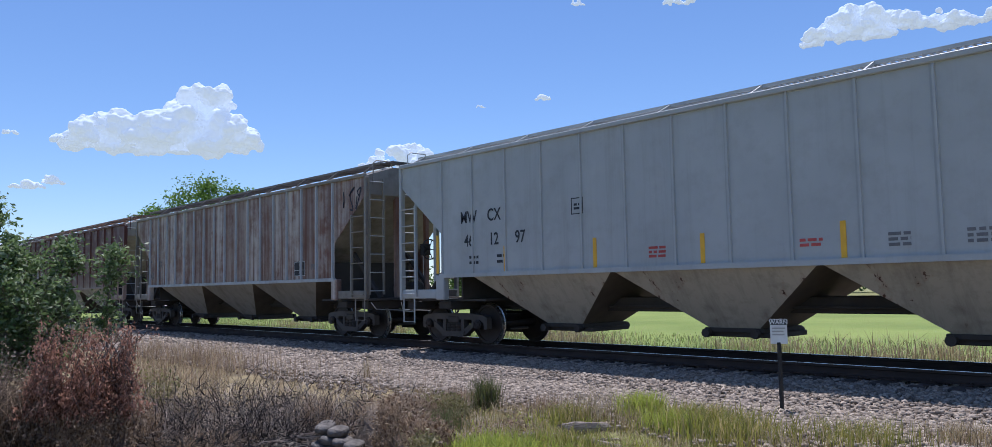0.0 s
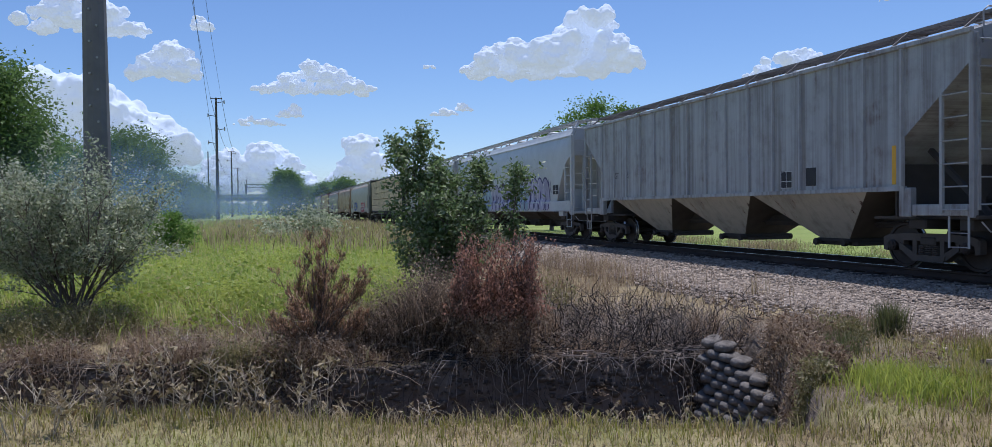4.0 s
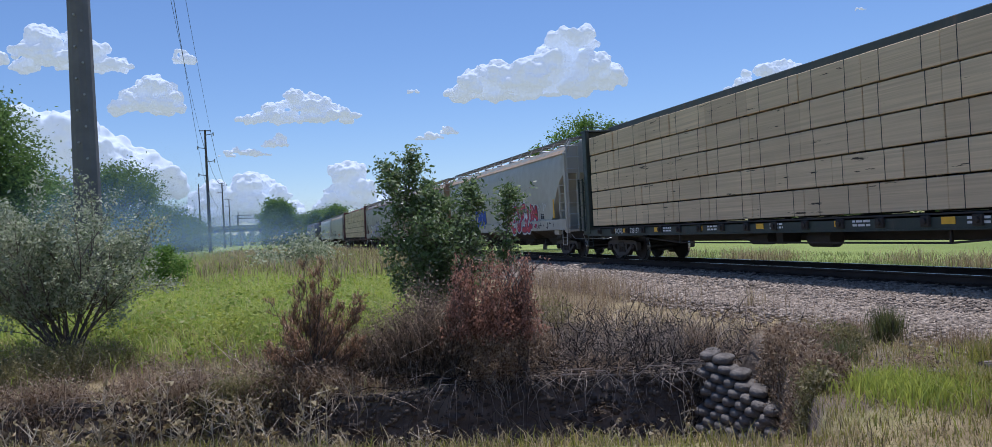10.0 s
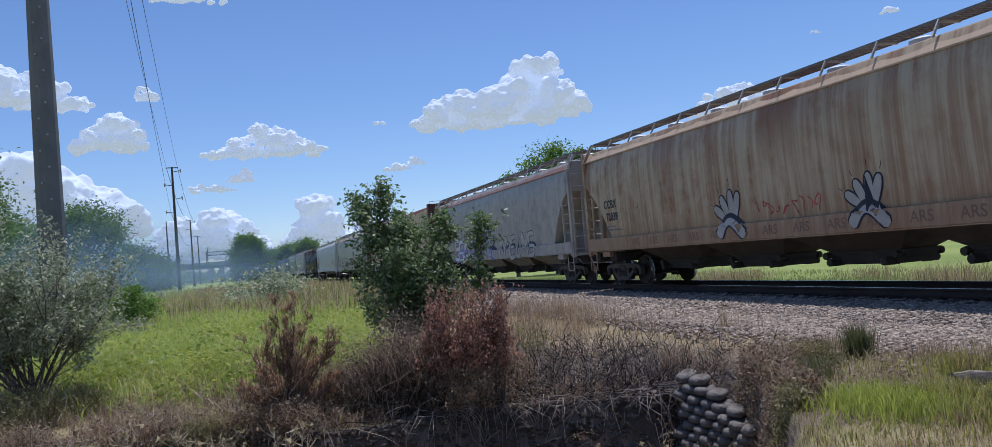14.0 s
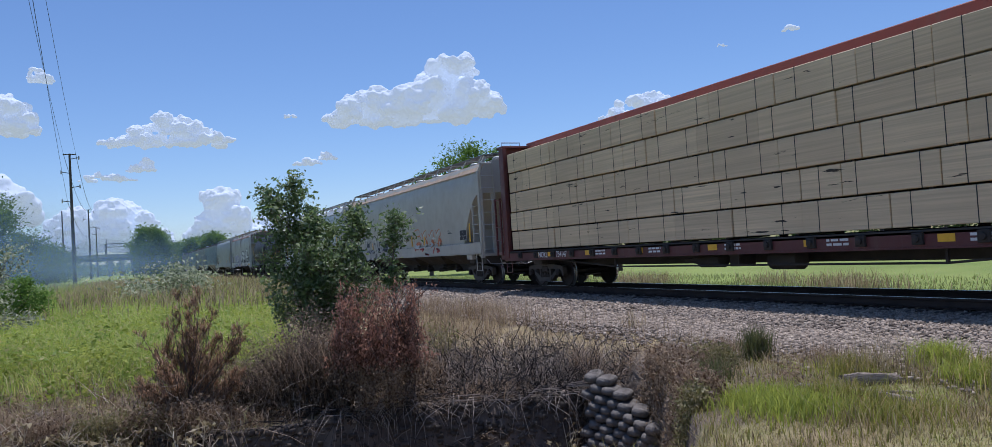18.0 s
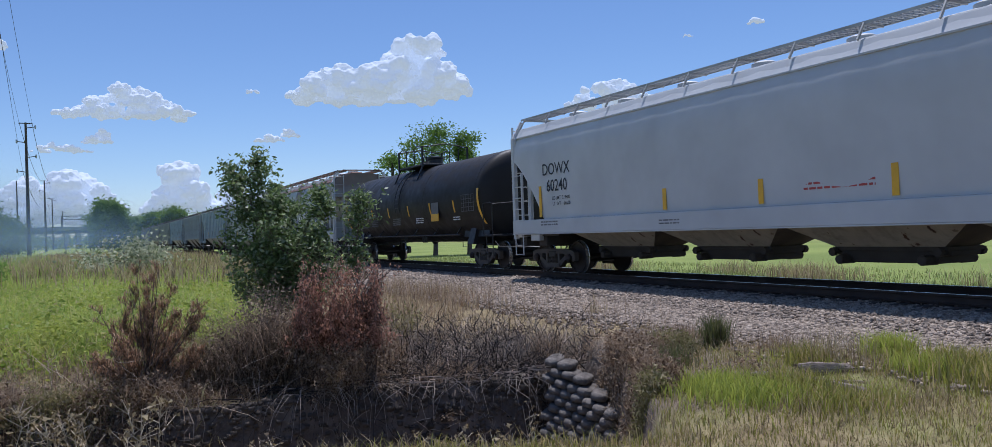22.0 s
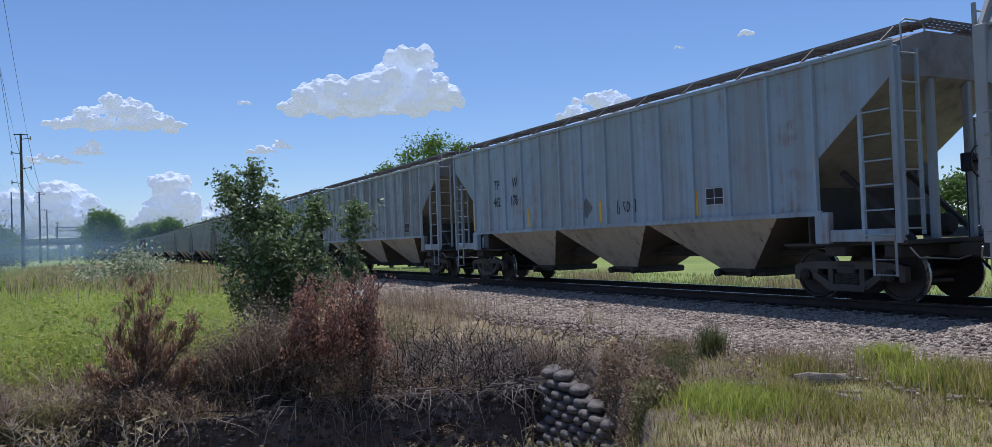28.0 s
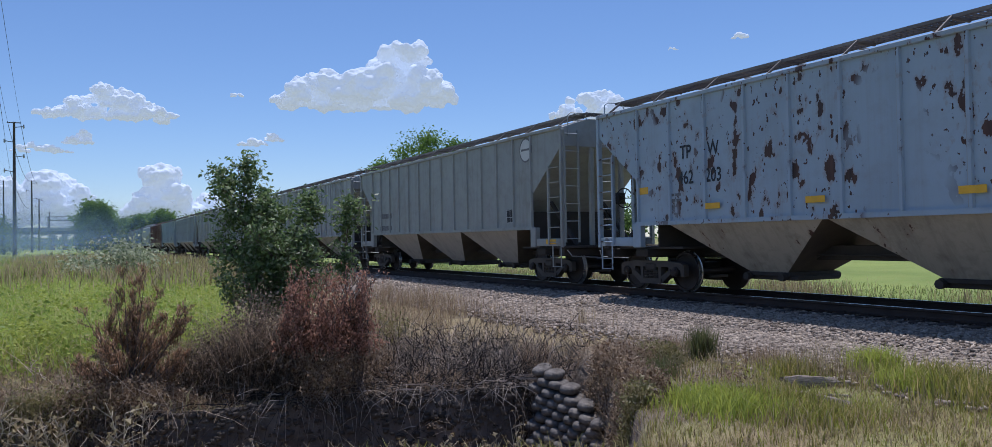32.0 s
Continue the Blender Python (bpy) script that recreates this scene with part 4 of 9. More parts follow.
def smooth_hopper(label, L, body_m, sill_m, bay_m, walk_m, z1=4.42, nbay=4, truck_in=1.42, roof_m=None, cut=(1.75, 3.35, 1.565), round_cut=True, wheel_end=-1, end_m=None, eave_m=None, grp="freight cars of the train"):
    """Smooth, rounded covered hopper with a deep side sill and cut-away ends."""
    car = thing("covered_hopper_car", label, "train car", group=grp)
    X = flow_side(z1)
    h = L / 2
    d_cut, z_hi, z_lo = cut

    def zb(d):
        if d >= d_cut:
            return z_lo
        u = d / d_cut
        return z_hi - (z_hi - z_lo) * (u ** 1.6 if round_cut else u)

    def ring(b, sq=1.0):
        zs = [b + (z1 - b) * k / 9 for k in range(10)]
        left = [(-X(z) * sq, z) for z in zs] + [(-0.95, z1 + 0.12), (-0.4, z1 + 0.18)]
        return left + [(-x, z) for x, z in left[::-1]]
    # the sheets between the inner frames swell a little
    n_sw = 12
    swell = [(-h + d_cut + 0.3 + (L - 2 * d_cut - 0.6) * i / (4 * n_sw), 1.0 + (0.0, 0.0042, 0.0055, 0.0042)[i % 4]) for i in range(4 * n_sw + 1)]
    ds = [0, 0.25, 0.5, 0.75, 1.0, 1.25, 1.45, 1.6, 1.7, d_cut]
    ds = [d for d in ds if d <= d_cut]
    st = [(-h + d, ring(zb(d), 0.975 + 0.025 * min(1, d / 0.5))) for d in ds] + [(y_, ring(z_lo, q_)) for y_, q_ in swell] + [(h - d, ring(zb(d), 0.975 + 0.025 * min(1, d / 0.5))) for d in ds[::-1]]
    part("body", loft(st, "body"), body_m, car)
    # slope sheet inside each cut-away end
    for s in (-1, 1):
        part("side_sill", MB().bbox(min(s * 1.53, s * 1.615), max(s * 1.53, s * 1.615), -h + 0.02, h - 0.02, 1.16, 1.56, 0.015).bbox(min(s * 1.45, s * 1.62), max(s * 1.45, s * 1.62), -h + 0.02, h - 0.02, 1.135, 1.16, 0.006), sill_m, car)
        za, zc_ = z1 - 0.27, z1 + 0.015
        xa, xc_ = s * (X(za) + 0.004), s * (X(zc_) + 0.004)
        part("roof_edge", MB().hexa([(xa, -h + 0.01, za), (xa + s * 0.02, -h + 0.01, za), (xa + s * 0.02, h - 0.01, za), (xa, h - 0.01, za)], [(xc_, -h + 0.01, zc_), (xc_ + s * 0.02, -h + 0.01, zc_ + 0.01), (xc_ + s * 0.02, h - 0.01, zc_ + 0.01), (xc_, h - 0.01, zc_)])
             .bar((s * (X(za) + 0.025), -h + 0.01, za), (s * (X(za) + 0.025), h - 0.01, za), 0.04, 0.035), eave_m or body_m, car)
        for e in (-1, 1):
            y = e * h
            part("corner_post", MB().bbox(min(s * 1.46, s * 1.58), max(s * 1.46, s * 1.58), min(y - e * 0.14, y + e * 0.02), max(y - e * 0.14, y + e * 0.02), 1.0, z1 - 0.25, 0.012)
                 .bar((s * 1.52, y - e * 0.06, z1 - 0.27), (s * 1.22, y - e * 0.06, z1 + 0.24), 0.10, 0.07, (0, 1, 0)), sill_m, car)
            ladder(car, s * 1.585, y - e * 0.08, y - e * 0.62, 1.5, 2.95, 5, sill_m, rails=(False, True))
            stirrup(car, s * 1.56, y - e * 0.08, y - e * 0.55, 0.52, 1.16, sill_m)
            end_ladder(car, y + e * 0.06, e, s * 1.48, s * 0.98, 1.2, z1 + 0.1, 8, sill_m)
            part("end_sill_plate", MB().bbox(min(s * 1.4, s * 1.56), max(s * 1.4, s * 1.56), min(y - e * 1.0, y - e * 1.5), max(y - e * 1.0, y - e * 1.5), 0.95, 1.14, 0.015), sill_m, car)
    for e in (-1, 1):
        y = e * h
        part("end_platform", MB().bbox(-1.52, 1.52, min(y - e * 0.4, y + e * 0.06), max(y - e * 0.4, y + e * 0.06), 1.05, 1.16, 0.01), sill_m, car)
        part("end_beam", MB().bbox(-1.4, 1.4, min(y - e * 0.45, y - e * 0.1), max(y - e * 0.45, y - e * 0.1), 0.78, 1.05, 0.02), M_UNDER, car)
        part("shear_plate", MB().box(-1.45, 1.45, min(y - e * 0.4, y - e * 2.4), max(y - e * 0.4, y - e * 2.4), 1.08, 1.13), end_m or M_UNDER, car)
        part("body_bolster", MB().bbox(-1.4, 1.4, y - e * truck_in - 0.22, y - e * truck_in + 0.22, 0.80, 1.08, 0.02), M_UNDER, car)
        for x in (-1.0, -0.35, 0.35, 1.0):
            part("end_post", MB().bbox(x - 0.05, x + 0.05, min(y - e * 0.05, y - e * 0.17), max(y - e * 0.05, y - e * 0.17), 1.16, z_hi + 0.1, 0.01), end_m or body_m, car)
        part("bulkhead", MB().box(-1.2, 1.2, y - e * 1.45 - 0.02, y - e * 1.45 + 0.02, 1.13, zb(1.45) + 0.05), end_m or body_m, car)
        coupler(car, y, e)
        truck(car, y - e * truck_in, e)
    for e in (-1, 1):
        part("stub_sill", MB().bbox(-0.3, 0.3, min(e * (h - 0.2), e * (h - 2.6)), max(e * (h - 0.2), e * (h - 2.6)), 0.76, 1.10, 0.02), M_UNDER, car)
    part("floor_sheet", MB().box(-1.5, 1.5, -h + d_cut + 0.05, h - d_cut - 0.05, 1.22, z_lo), M_UNDER, car)
    brake_wheel(car, 0.5, wheel_end * (h + 0.14), 2.1, wheel_end, M_BLACK)
    P = round((L - 4.6) / nbay, 2)
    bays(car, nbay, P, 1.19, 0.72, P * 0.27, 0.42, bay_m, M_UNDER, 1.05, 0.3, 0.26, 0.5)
    part("roof_trough", MB().bbox(-0.3, 0.3, -h + 0.7, h - 0.7, z1 + 0.16, z1 + 0.30, 0.03), roof_m or walk_m, car)
    hat = shared("round_hatch", lambda: recalc(MB().lathe([(0, 0.28), (0.10, 0.28), (0.14, 0.2), (0.15, 0.02)], 14, axis="z").mesh("hatch", 40)))
    for i in range(8):
        part("hatch", hat, roof_m or walk_m, car, "", Matrix.Translation((0, -h + 1.4 + (L - 2.8) * i / 7, z1 + 0.28)))
    roof_walk(car, L, z1 + 0.33, walk_m, 0.98, 0.48, 1.45, (1.40, z1 - 0.02))
    return car


def center_beam(label, L, steel_m, deck_m, top_m, grp="freight cars of the train"):
    """Centre-beam flat car: deep side sills, end bulkheads, a trussed wall along the middle."""
    car = thing("center_beam_flat_car", label, "train car", group=grp)
    h, zd, zt = L / 2, 1.17, 4.68
    part("deck", MB().bbox(-1.5, 1.5, -h, h, zd - 0.08, zd, 0.01), deck_m, car)
    for s in (-1, 1):
        part("side_sill", MB().bbox(min(s * 1.42, s * 1.5), max(s * 1.42, s * 1.5), -h, h, 0.88, zd - 0.02, 0.012).box(min(s * 1.36, s * 1.52), max(s * 1.36, s * 1.52), -h, h, 0.86, 0.89), steel_m, car)
        wm = shared(("winch", s), lambda: recalc(MB().lathe([(s * 1.48, 0.06), (s * 1.60, 0.06), (s * 1.61, 0.02)][::s], 10, (0, 0, 1.03)).bbox(min(s * 1.48, s * 1.56), max(s * 1.48, s * 1.56), -0.10, 0.10, 0.93, 1.13, 0.01).mesh("strap_winch")))
        for i in range(19):
            part("strap_winch", wm, M_UNDER, car, "", Matrix.Translation((0, -h + 1.2 + (L - 2.4) * i / 18, 0)))
    # end bulkheads with stiffeners
    for e in (-1, 1):
        y = e * h
        bm_ = MB().box(-1.5, 1.5, min(y, y - e * 0.06), max(y, y - e * 0.06), 1.0, zt)
        part("bulkhead", bm_, steel_m, car)
        for x in (-1.46, -0.75, 0.0, 0.75, 1.46):
            part("bulkhead_post", MB().bbox(x - 0.07, x + 0.07, min(y + e * 0.002, y - e * 0.34), max(y + e * 0.002, y - e * 0.34), 0.95, zt, 0.015) if abs(x) > 1.4 else
                 MB().bbox(x - 0.07, x + 0.07, min(y + e * 0.002, y + e * 0.14), max(y + e * 0.002, y + e * 0.14), 0.95, zt, 0.015), steel_m, car)
        for k in range(6):
            z = 1.5 + k * 0.55
            part("bulkhead_rib", MB().bbox(-1.4, 1.4, min(y + e * 0.003, y + e * 0.09), max(y + e * 0.003, y + e * 0.09), z - 0.04, z + 0.04, 0.01), steel_m, car)
        part("bulkhead_cap", MB().bbox(-1.53, 1.53, min(y + e * 0.15, y - e * 0.35), max(y + e * 0.15, y - e * 0.35), zt, zt + 0.07, 0.01), steel_m, car)
        for s in (-1, 1):
            ladder(car, s * 1.56, y + e * 0.06, y + e * 0.45, 1.05, 3.0, 5, steel_m)
            stirrup(car, s * 1.5, y - e * 0.1, y - e * 0.5, 0.45, 0.9, steel_m)
            part("roof_grab_iron", MB().tube([(s * 1.4, y, zt + 0.07), (s * 1.4, y, zt + 0.22), (s * 0.7, y, zt + 0.22), (s * 0.7, y, zt + 0.07)], 0.016, 6), steel_m, car)
        part("end_beam", MB().bbox(-1.45, 1.45, min(y, y + e * 0.45), max(y, y + e * 0.45), 0.9, 1.1, 0.02), steel_m, car)
        part("body_bolster", MB().bbox(-1.35, 1.35, y - e * 2.05 - 0.25, y - e * 2.05 + 0.25, 0.72, 0.9, 0.02), M_UNDER, car)
        coupler(car, y + e * 0.4, e, 0.5)
        truck(car, y - e * 2.05, e)
        brake_wheel(car, 0.8, y + e * 0.3, 2.0, e, M_BLACK) if e > 0 else None
    part("center_sill", MB().bbox(-0.32, 0.32, -h, h, 0.62, 1.08, 0.02), M_UNDER, car)
    # trussed wall with a top chord
    part("top_chord", MB().bbox(-0.5, 0.5, -h + 0.1, h - 0.1, zt - 0.10, zt + 0.18, 0.02), top_m, car, "top chord of the centre wall")
    for i in range(15):
        y = -h + 0.6 + (L - 1.2) * i / 14
        part("wall_post", MB().bbox(-0.06, 0.06, y - 0.08, y + 0.08, zd, zt - 0.1, 0.01), steel_m, car)
        if i < 14:
            y2 = y + (L - 1.2) / 14
            part("wall_brace", MB().bar((0, y + 0.08, zd + 0.05 if i % 2 else zt - 0.15), (0, y2 - 0.08, zt - 0.15 if i % 2 else zd + 0.05), 0.08, 0.08), steel_m, car)
    # under the deck: truss rod, brake gear, pipe
    for s in (-1, 1):
        mb = MB().tube([(s * 1.3, -h + 3.2, 0.86), (s * 1.3, -h + 6.5, 0.62), (s * 1.3, h - 6.5, 0.62), (s * 1.3, h - 3.2, 0.86)], 0.022, 6)
        for y in (-h + 6.5, 0, h - 6.5):
            mb.bar((s * 1.3, y, 0.60), (s * 1.3, y, 0.9), 0.05, 0.05)
        part("truss_rod", mb, M_UNDER, car)
    part("brake_cylinder", recalc(MB().lathe([(-0.5, 0.05), (-0.48, 0.17), (0.3, 0.17), (0.35, 0.1), (0.9, 0.04)], 14, (-0.85, 1.5, 0.72), "y").mesh("brake_cylinder", 40)), M_UNDER, car)
    part("brake_valve", MB().bbox(-1.1, -0.6, 0.25, 0.55, 0.58, 0.98, 0.02), M_UNDER, car)
    part("air_reservoir", recalc(MB().lathe([(-1.4, 0.02), (-1.38, 0.2), (-0.6, 0.2), (-0.58, 0.02)], 14, (-0.9, 0, 0.70), "y").mesh("air_reservoir", 40)), M_UNDER, car)
    return car


def lumber_load(label, L, mats, seed):
    """Five tiers of lumber packs along both sides of the centre wall."""
    load = thing("lumber_load", label, "lumber", group="lumber loads on the flat cars")
    rnd = random.Random(seed)
    z0, n = 1.19, 11
    hts = [0.63, 0.63, 0.66, 0.66, 0.66]
    cols = (L - 0.9) / n
    for s in (-1, 1):
        z = z0
        for tier in range(5):
            y = -L / 2 + 0.45
            shift = rnd.random()
            cuts = [0.0]
            while cuts[-1] < L - 0.9 - 0.01:
                step = cols if rnd.random() < 0.86 else cols * rnd.choice((0.5, 1.0, 0.75))
                cuts.append(min(L - 0.9, cuts[-1] + step))
                if L - 0.9 - cuts[-1] < cols * 0.4:
                    cuts[-1] = L - 0.9
            for a, b in zip(cuts, cuts[1:]):
                o = 1.42 + rnd.uniform(-0.02, 0.025)
                d = rnd.uniform(0.004, 0.014)
                pk = part("lumber_pack", MB().bbox(min(s * 0.16, s * o), max(s * 0.16, s * o), y + a + d, y + b - d, z + 0.035, z + hts[tier] - 0.004, 0.012), rnd.choice(mats), load)
                if s < 0:
                    for q in ((0.22, 0.78) if b - a > 1.2 else (0.5,)):
                        yy = y + a + (b - a) * (q + rnd.uniform(-0.06, 0.06))
                        part("strap", MB().box(-o - 0.004, -o + 0.01, yy - 0.008, yy + 0.008, z + 0.03, z + hts[tier]), M_BLACK, pk)
                    # dunnage strips between the tiers
                    part("dunnage", MB().box(min(s * 0.2, s * (o - 0.05)), max(s * 0.2, s * (o - 0.05)), y + a + 0.2, y + a + 0.28, z, z + 0.035), M_TIE, pk)
            z += hts[tier]
    return load


def tank_car(label, L, shell_m, under_m, grp="freight cars of the train"):
    car = thing("tank_car", label, "train car", group=grp)
    R, zc, h = 1.57, 2.47, L / 2 - 0.45
    prof = [(-h, 0.02)] + [(-h + 0.42 * (1 - math.cos(a)), R * math.sin(a) ** 0.8) for a in np.linspace(0.12, math.pi / 2, 9)]
    prof = prof + [(-a, r) for a, r in prof[::-1]]
    part("tank", recalc(MB().lathe(prof, 56, (0, 0, zc), "y").mesh("tank", 25)), shell_m, car)
    for y in (-h + 0.62, h - 0.62, -h / 3, h / 3):
        part("weld_seam", recalc(MB().lathe([(-0.015, R + 0.004), (-0.01, R + 0.008), (0.01, R + 0.008), (0.015, R + 0.004)], 56, (0, y, zc), "y").mesh("weld_seam", 40)), shell_m, car)
    for e in (-1, 1):
        y = e * L / 2
        part("stub_sill", MB().bbox(-0.32, 0.32, min(y, y - e * 3.2), max(y, y - e * 3.2), 0.76, 1.12, 0.02), under_m, car)
        part("end_platform", MB().bbox(-1.45, 1.45, min(y, y - e * 0.75), max(y, y - e * 0.75), 1.10, 1.17, 0.01), under_m, car)
        part("saddle", MB().hexa([(-1.3, y - e * 2.1 - 0.25, 0.85), (1.3, y - e * 2.1 - 0.25, 0.85), (1.3, y - e * 2.1 + 0.25, 0.85), (-1.3, y - e * 2.1 + 0.25, 0.85)],
                                 [(-1.05, y - e * 2.1 - 0.2, 1.7), (1.05, y - e * 2.1 - 0.2, 1.7), (1.05, y - e * 2.1 + 0.2, 1.7), (-1.05, y - e * 2.1 + 0.2, 1.7)]), under_m, car)
        part("saddle_pad", MB().hexa([(-1.1, y - e * 3.0, 1.1), (1.1, y - e * 3.0, 1.1), (1.1, y - e * 1.0, 1.1), (-1.1, y - e * 1.0, 1.1)], [(-1.0, y - e * 3.0, 1.62), (1.0, y - e * 3.0, 1.62), (1.0, y - e * 1.1, 1.62), (-1.0, y - e * 1.1, 1.62)]), under_m, car)
        for s in (-1, 1):
            pts = [(s * 1.45, y - e * 0.05, 1.17), (s * 1.45, y - e * 0.05, 2.2), (s * 1.45, y - e * 0.7, 2.2), (s * 1.45, y - e * 0.7, 1.17)]
            part("hand_rail", MB().tube(pts, 0.02, 6), under_m, car)
            stirrup(car, s * 1.42, y - e * 0.1, y - e * 0.55, 0.5, 1.1, under_m)
        pts = [(-1.45, y - e * 0.05, 2.15), (-0.7, y - e * 0.02, 2.2), (0.7, y - e * 0.02, 2.2), (1.45, y - e * 0.05, 2.15)]
        part("end_rail", MB().tube(pts, 0.02, 6), under_m, car)
        coupler(car, y, e)
        truck(car, y - e * 1.5, e)
    brake_wheel(car, 0.5, L / 2 + 0.1, 1.9, 1, M_BLACK)
    # pipe and rail along the bottom
    for s in (-1, 1):
        mb = MB().tube([(s * 1.38, -h + 2.3, 1.18), (s * 1.38, h - 2.3, 1.18)], 0.028, 6)
        for i in range(6):
            y = -h + 2.6 + (2 * h - 5.2) * i / 5
            mb.bar((s * 1.38, y, 1.18), (s * 1.05, y, 1.62), 0.05, 0.03)
        part("side_rail", mb, under_m, car)
    part("bottom_outlet", recalc(MB().lathe([(0.82, 0.1), (0.95, 0.16), (1.25, 0.18)], 14, (0, 0, 0), "z").bbox(-0.5, -0.3, -0.25, 0.25, 0.92, 1.2, 0.02).mesh("bottom_outlet", 40)), under_m, car)
    hz = MB()
    for y in (-1.3, -1.1, -0.9, 0.9, 1.2):
        hz.tube([(-0.9, y, 1.25), (-0.9, y, 0.9)], 0.035, 6)
    part("heater_pipe", hz, under_m, car)
    # top platform, railing, valves, ladders
    zt = zc + R
    part("top_platform", MB().bbox(-1.0, 1.0, -1.35, 1.35, zt - 0.02, zt + 0.05, 0.01), under_m, car)
    part("platform_bracket", MB().bar((-0.95, -1.3, zt), (-1.25, -1.3, zt - 0.62), 0.08, 0.05).bar((-0.95, 1.3, zt), (-1.25, 1.3, zt - 0.62), 0.08, 0.05), under_m, car)
    rail = MB()
    for s in (-1, 1):
        for y0, y1 in ((-1.35, -0.45), (0.45, 1.35)):
            ye = y0 if abs(y0) > abs(y1) else y1
            rail.tube([(s * 1.0, y0, zt + 0.05), (s * 1.0, y0, zt + 0.72), (s * 1.0, (y0 + y1) / 2, zt + 0.80), (s * 1.0, y1, zt + 0.72), (s * 1.0, y1, zt + 0.05)], 0.024, 6)
        for ye in (-1.35, 1.35):
            rail.bar((s * 1.0, ye, zt - 0.1), (s * 1.0, ye, zt + 0.75), 0.07, 0.05)
    for ye in (-1.35, 1.35):
        rail.tube([(-1.0, ye, zt + 0.72), (0, ye, zt + 0.86), (1.0, ye, zt + 0.72)], 0.024, 6)
    part("top_railing", rail, under_m, car)
    man = recalc(MB().lathe([(-0.05, 0.3), (0.30, 0.3), (0.33, 0.34), (0.40, 0.34), (0.44, 0.1)], 20, (0, -0.35, zt), "z").mesh("manway", 35))
    part("manway", man, under_m, car)
    vv = MB().bbox(-0.25, 0.25, 0.25, 0.85, zt, zt + 0.28, 0.03)
    for x, y in ((-0.1, 0.4), (0.1, 0.65), (-0.12, 0.75)):
        vv.tube([(x, y, zt + 0.25), (x, y, zt + 0.5)], 0.05, 8)
        vv.lathe([(zt + 0.46, 0.09), (zt + 0.5, 0.09)], 8, (x, y, 0), "z")
    part("valve_box", vv, under_m, car)
    for s in (-1, 1):
        lad = MB()
        arc = [(s * (R + 0.10) * math.sin(a), zc + (R + 0.10) * math.cos(a)) for a in np.linspace(0.55, 1.75, 12)]
        for y in (-0.25, 0.25):
            lad.tube([(x, y, z) for x, z in arc], 0.02, 6)
        for x, z in arc[1:-1]:
            lad.tube([(x, -0.25, z), (x, 0.25, z)], 0.014, 6)
        part("side_ladder", lad, under_m, car)
        stirrup(car, s * 1.40, -0.25, 0.25, 0.62, 1.25, under_m)
    return car


# ---------------------------------------------------------------- train: consist
def tinted(name, c, rough=0.6):
    return plain(name, c, rough, 0, 0.2, 5)


P_GREY = paint("grey_paint", (0.42, 0.44, 0.44), 0.05, 0, 0.25, dirt=0.2)
P_TAN_BAY = paint("dusty_bay_paint", (0.46, 0.42, 0.34), 0.2, 0.15, 0.5, grime=(0.10, 0.085, 0.07), dirt=0.6)
P_END = paint("sooty_end_paint", (0.26, 0.235, 0.20), 0.25, 0, 0.6, grime=(0.09, 0.075, 0.06), dirt=0.6)
P_BROWN1 = paint("rust_streaked_paint", (0.52, 0.46, 0.41), 0.66, 0, 1.0, rustc=(0.15, 0.06, 0.035), grime=(0.13, 0.052, 0.03), dirt=0.5, panel=0.75, runs=1.0)
P_BROWN1_RIB = paint("worn_rib_paint", (0.42, 0.44, 0.455), 0.18, 0, 0.5)
P_BROWN2 = paint("oxide_brown_paint", (0.105, 0.036, 0.03), 0.35, 0, 0.4, grime=(0.46, 0.36, 0.29), dirt=0.08, low=0.6, runs=0.10)
P_GREY3 = paint("weathered_light_grey_paint", (0.42, 0.43, 0.43), 0.35, 0, 0.7, grime=(0.13, 0.11, 0.10), dirt=0.4, runs=0.5)
P_WHITE = paint("off_white_paint", (0.54, 0.555, 0.555), 0.0, 0, 0.12, grime=(0.40, 0.38, 0.34), dirt=0.15, rough=0.34)
P_WHITE2 = paint("dusty_white_paint", (0.51, 0.51, 0.485), 0.08, 0, 0.25, grime=(0.42, 0.33, 0.24), dirt=0.25, low=0.3, rough=0.36)
P_BRIGHT = paint("clean_white_paint", (0.57, 0.58, 0.58), 0.0, 0, 0.05, grime=(0.45, 0.44, 0.42), dirt=0.1)
P_RUSTY = paint("rusty_beige_paint", (0.54, 0.43, 0.28), 0.52, 0, 0.75, rustc=(0.26, 0.12, 0.055), grime=(0.30, 0.165, 0.085), dirt=0.4, low=0.7, top=4.2, runs=0.75)
P_DCLX = paint("soot_stained_beige_paint", (0.46, 0.42, 0.37), 0.25, 0, 0.6, grime=(0.22, 0.18, 0.17), dirt=0.55)
P_BEIGE = paint("chalky_beige_paint", (0.50, 0.475, 0.41), 0.06, 0, 0.3, grime=(0.38, 0.33, 0.26), dirt=0.3)
P_CEFX = paint("stained_grey_paint", (0.46, 0.46, 0.43), 0.22, 0, 0.35, rustc=(0.12, 0.06, 0.04), grime=(0.28, 0.24, 0.19), dirt=0.3, top=4.3)
P_ADM = paint("slate_grey_paint", (0.36, 0.38, 0.38), 0.05, 0, 0.2, dirt=0.2)
P_TPW = paint("faded_blue_grey_paint", (0.34, 0.435, 0.51), 0.40, 0, 0.5, rustc=(0.22, 0.12, 0.07), grime=(0.25, 0.22, 0.19), dirt=0.35, panel=0.4, runs=0.45)
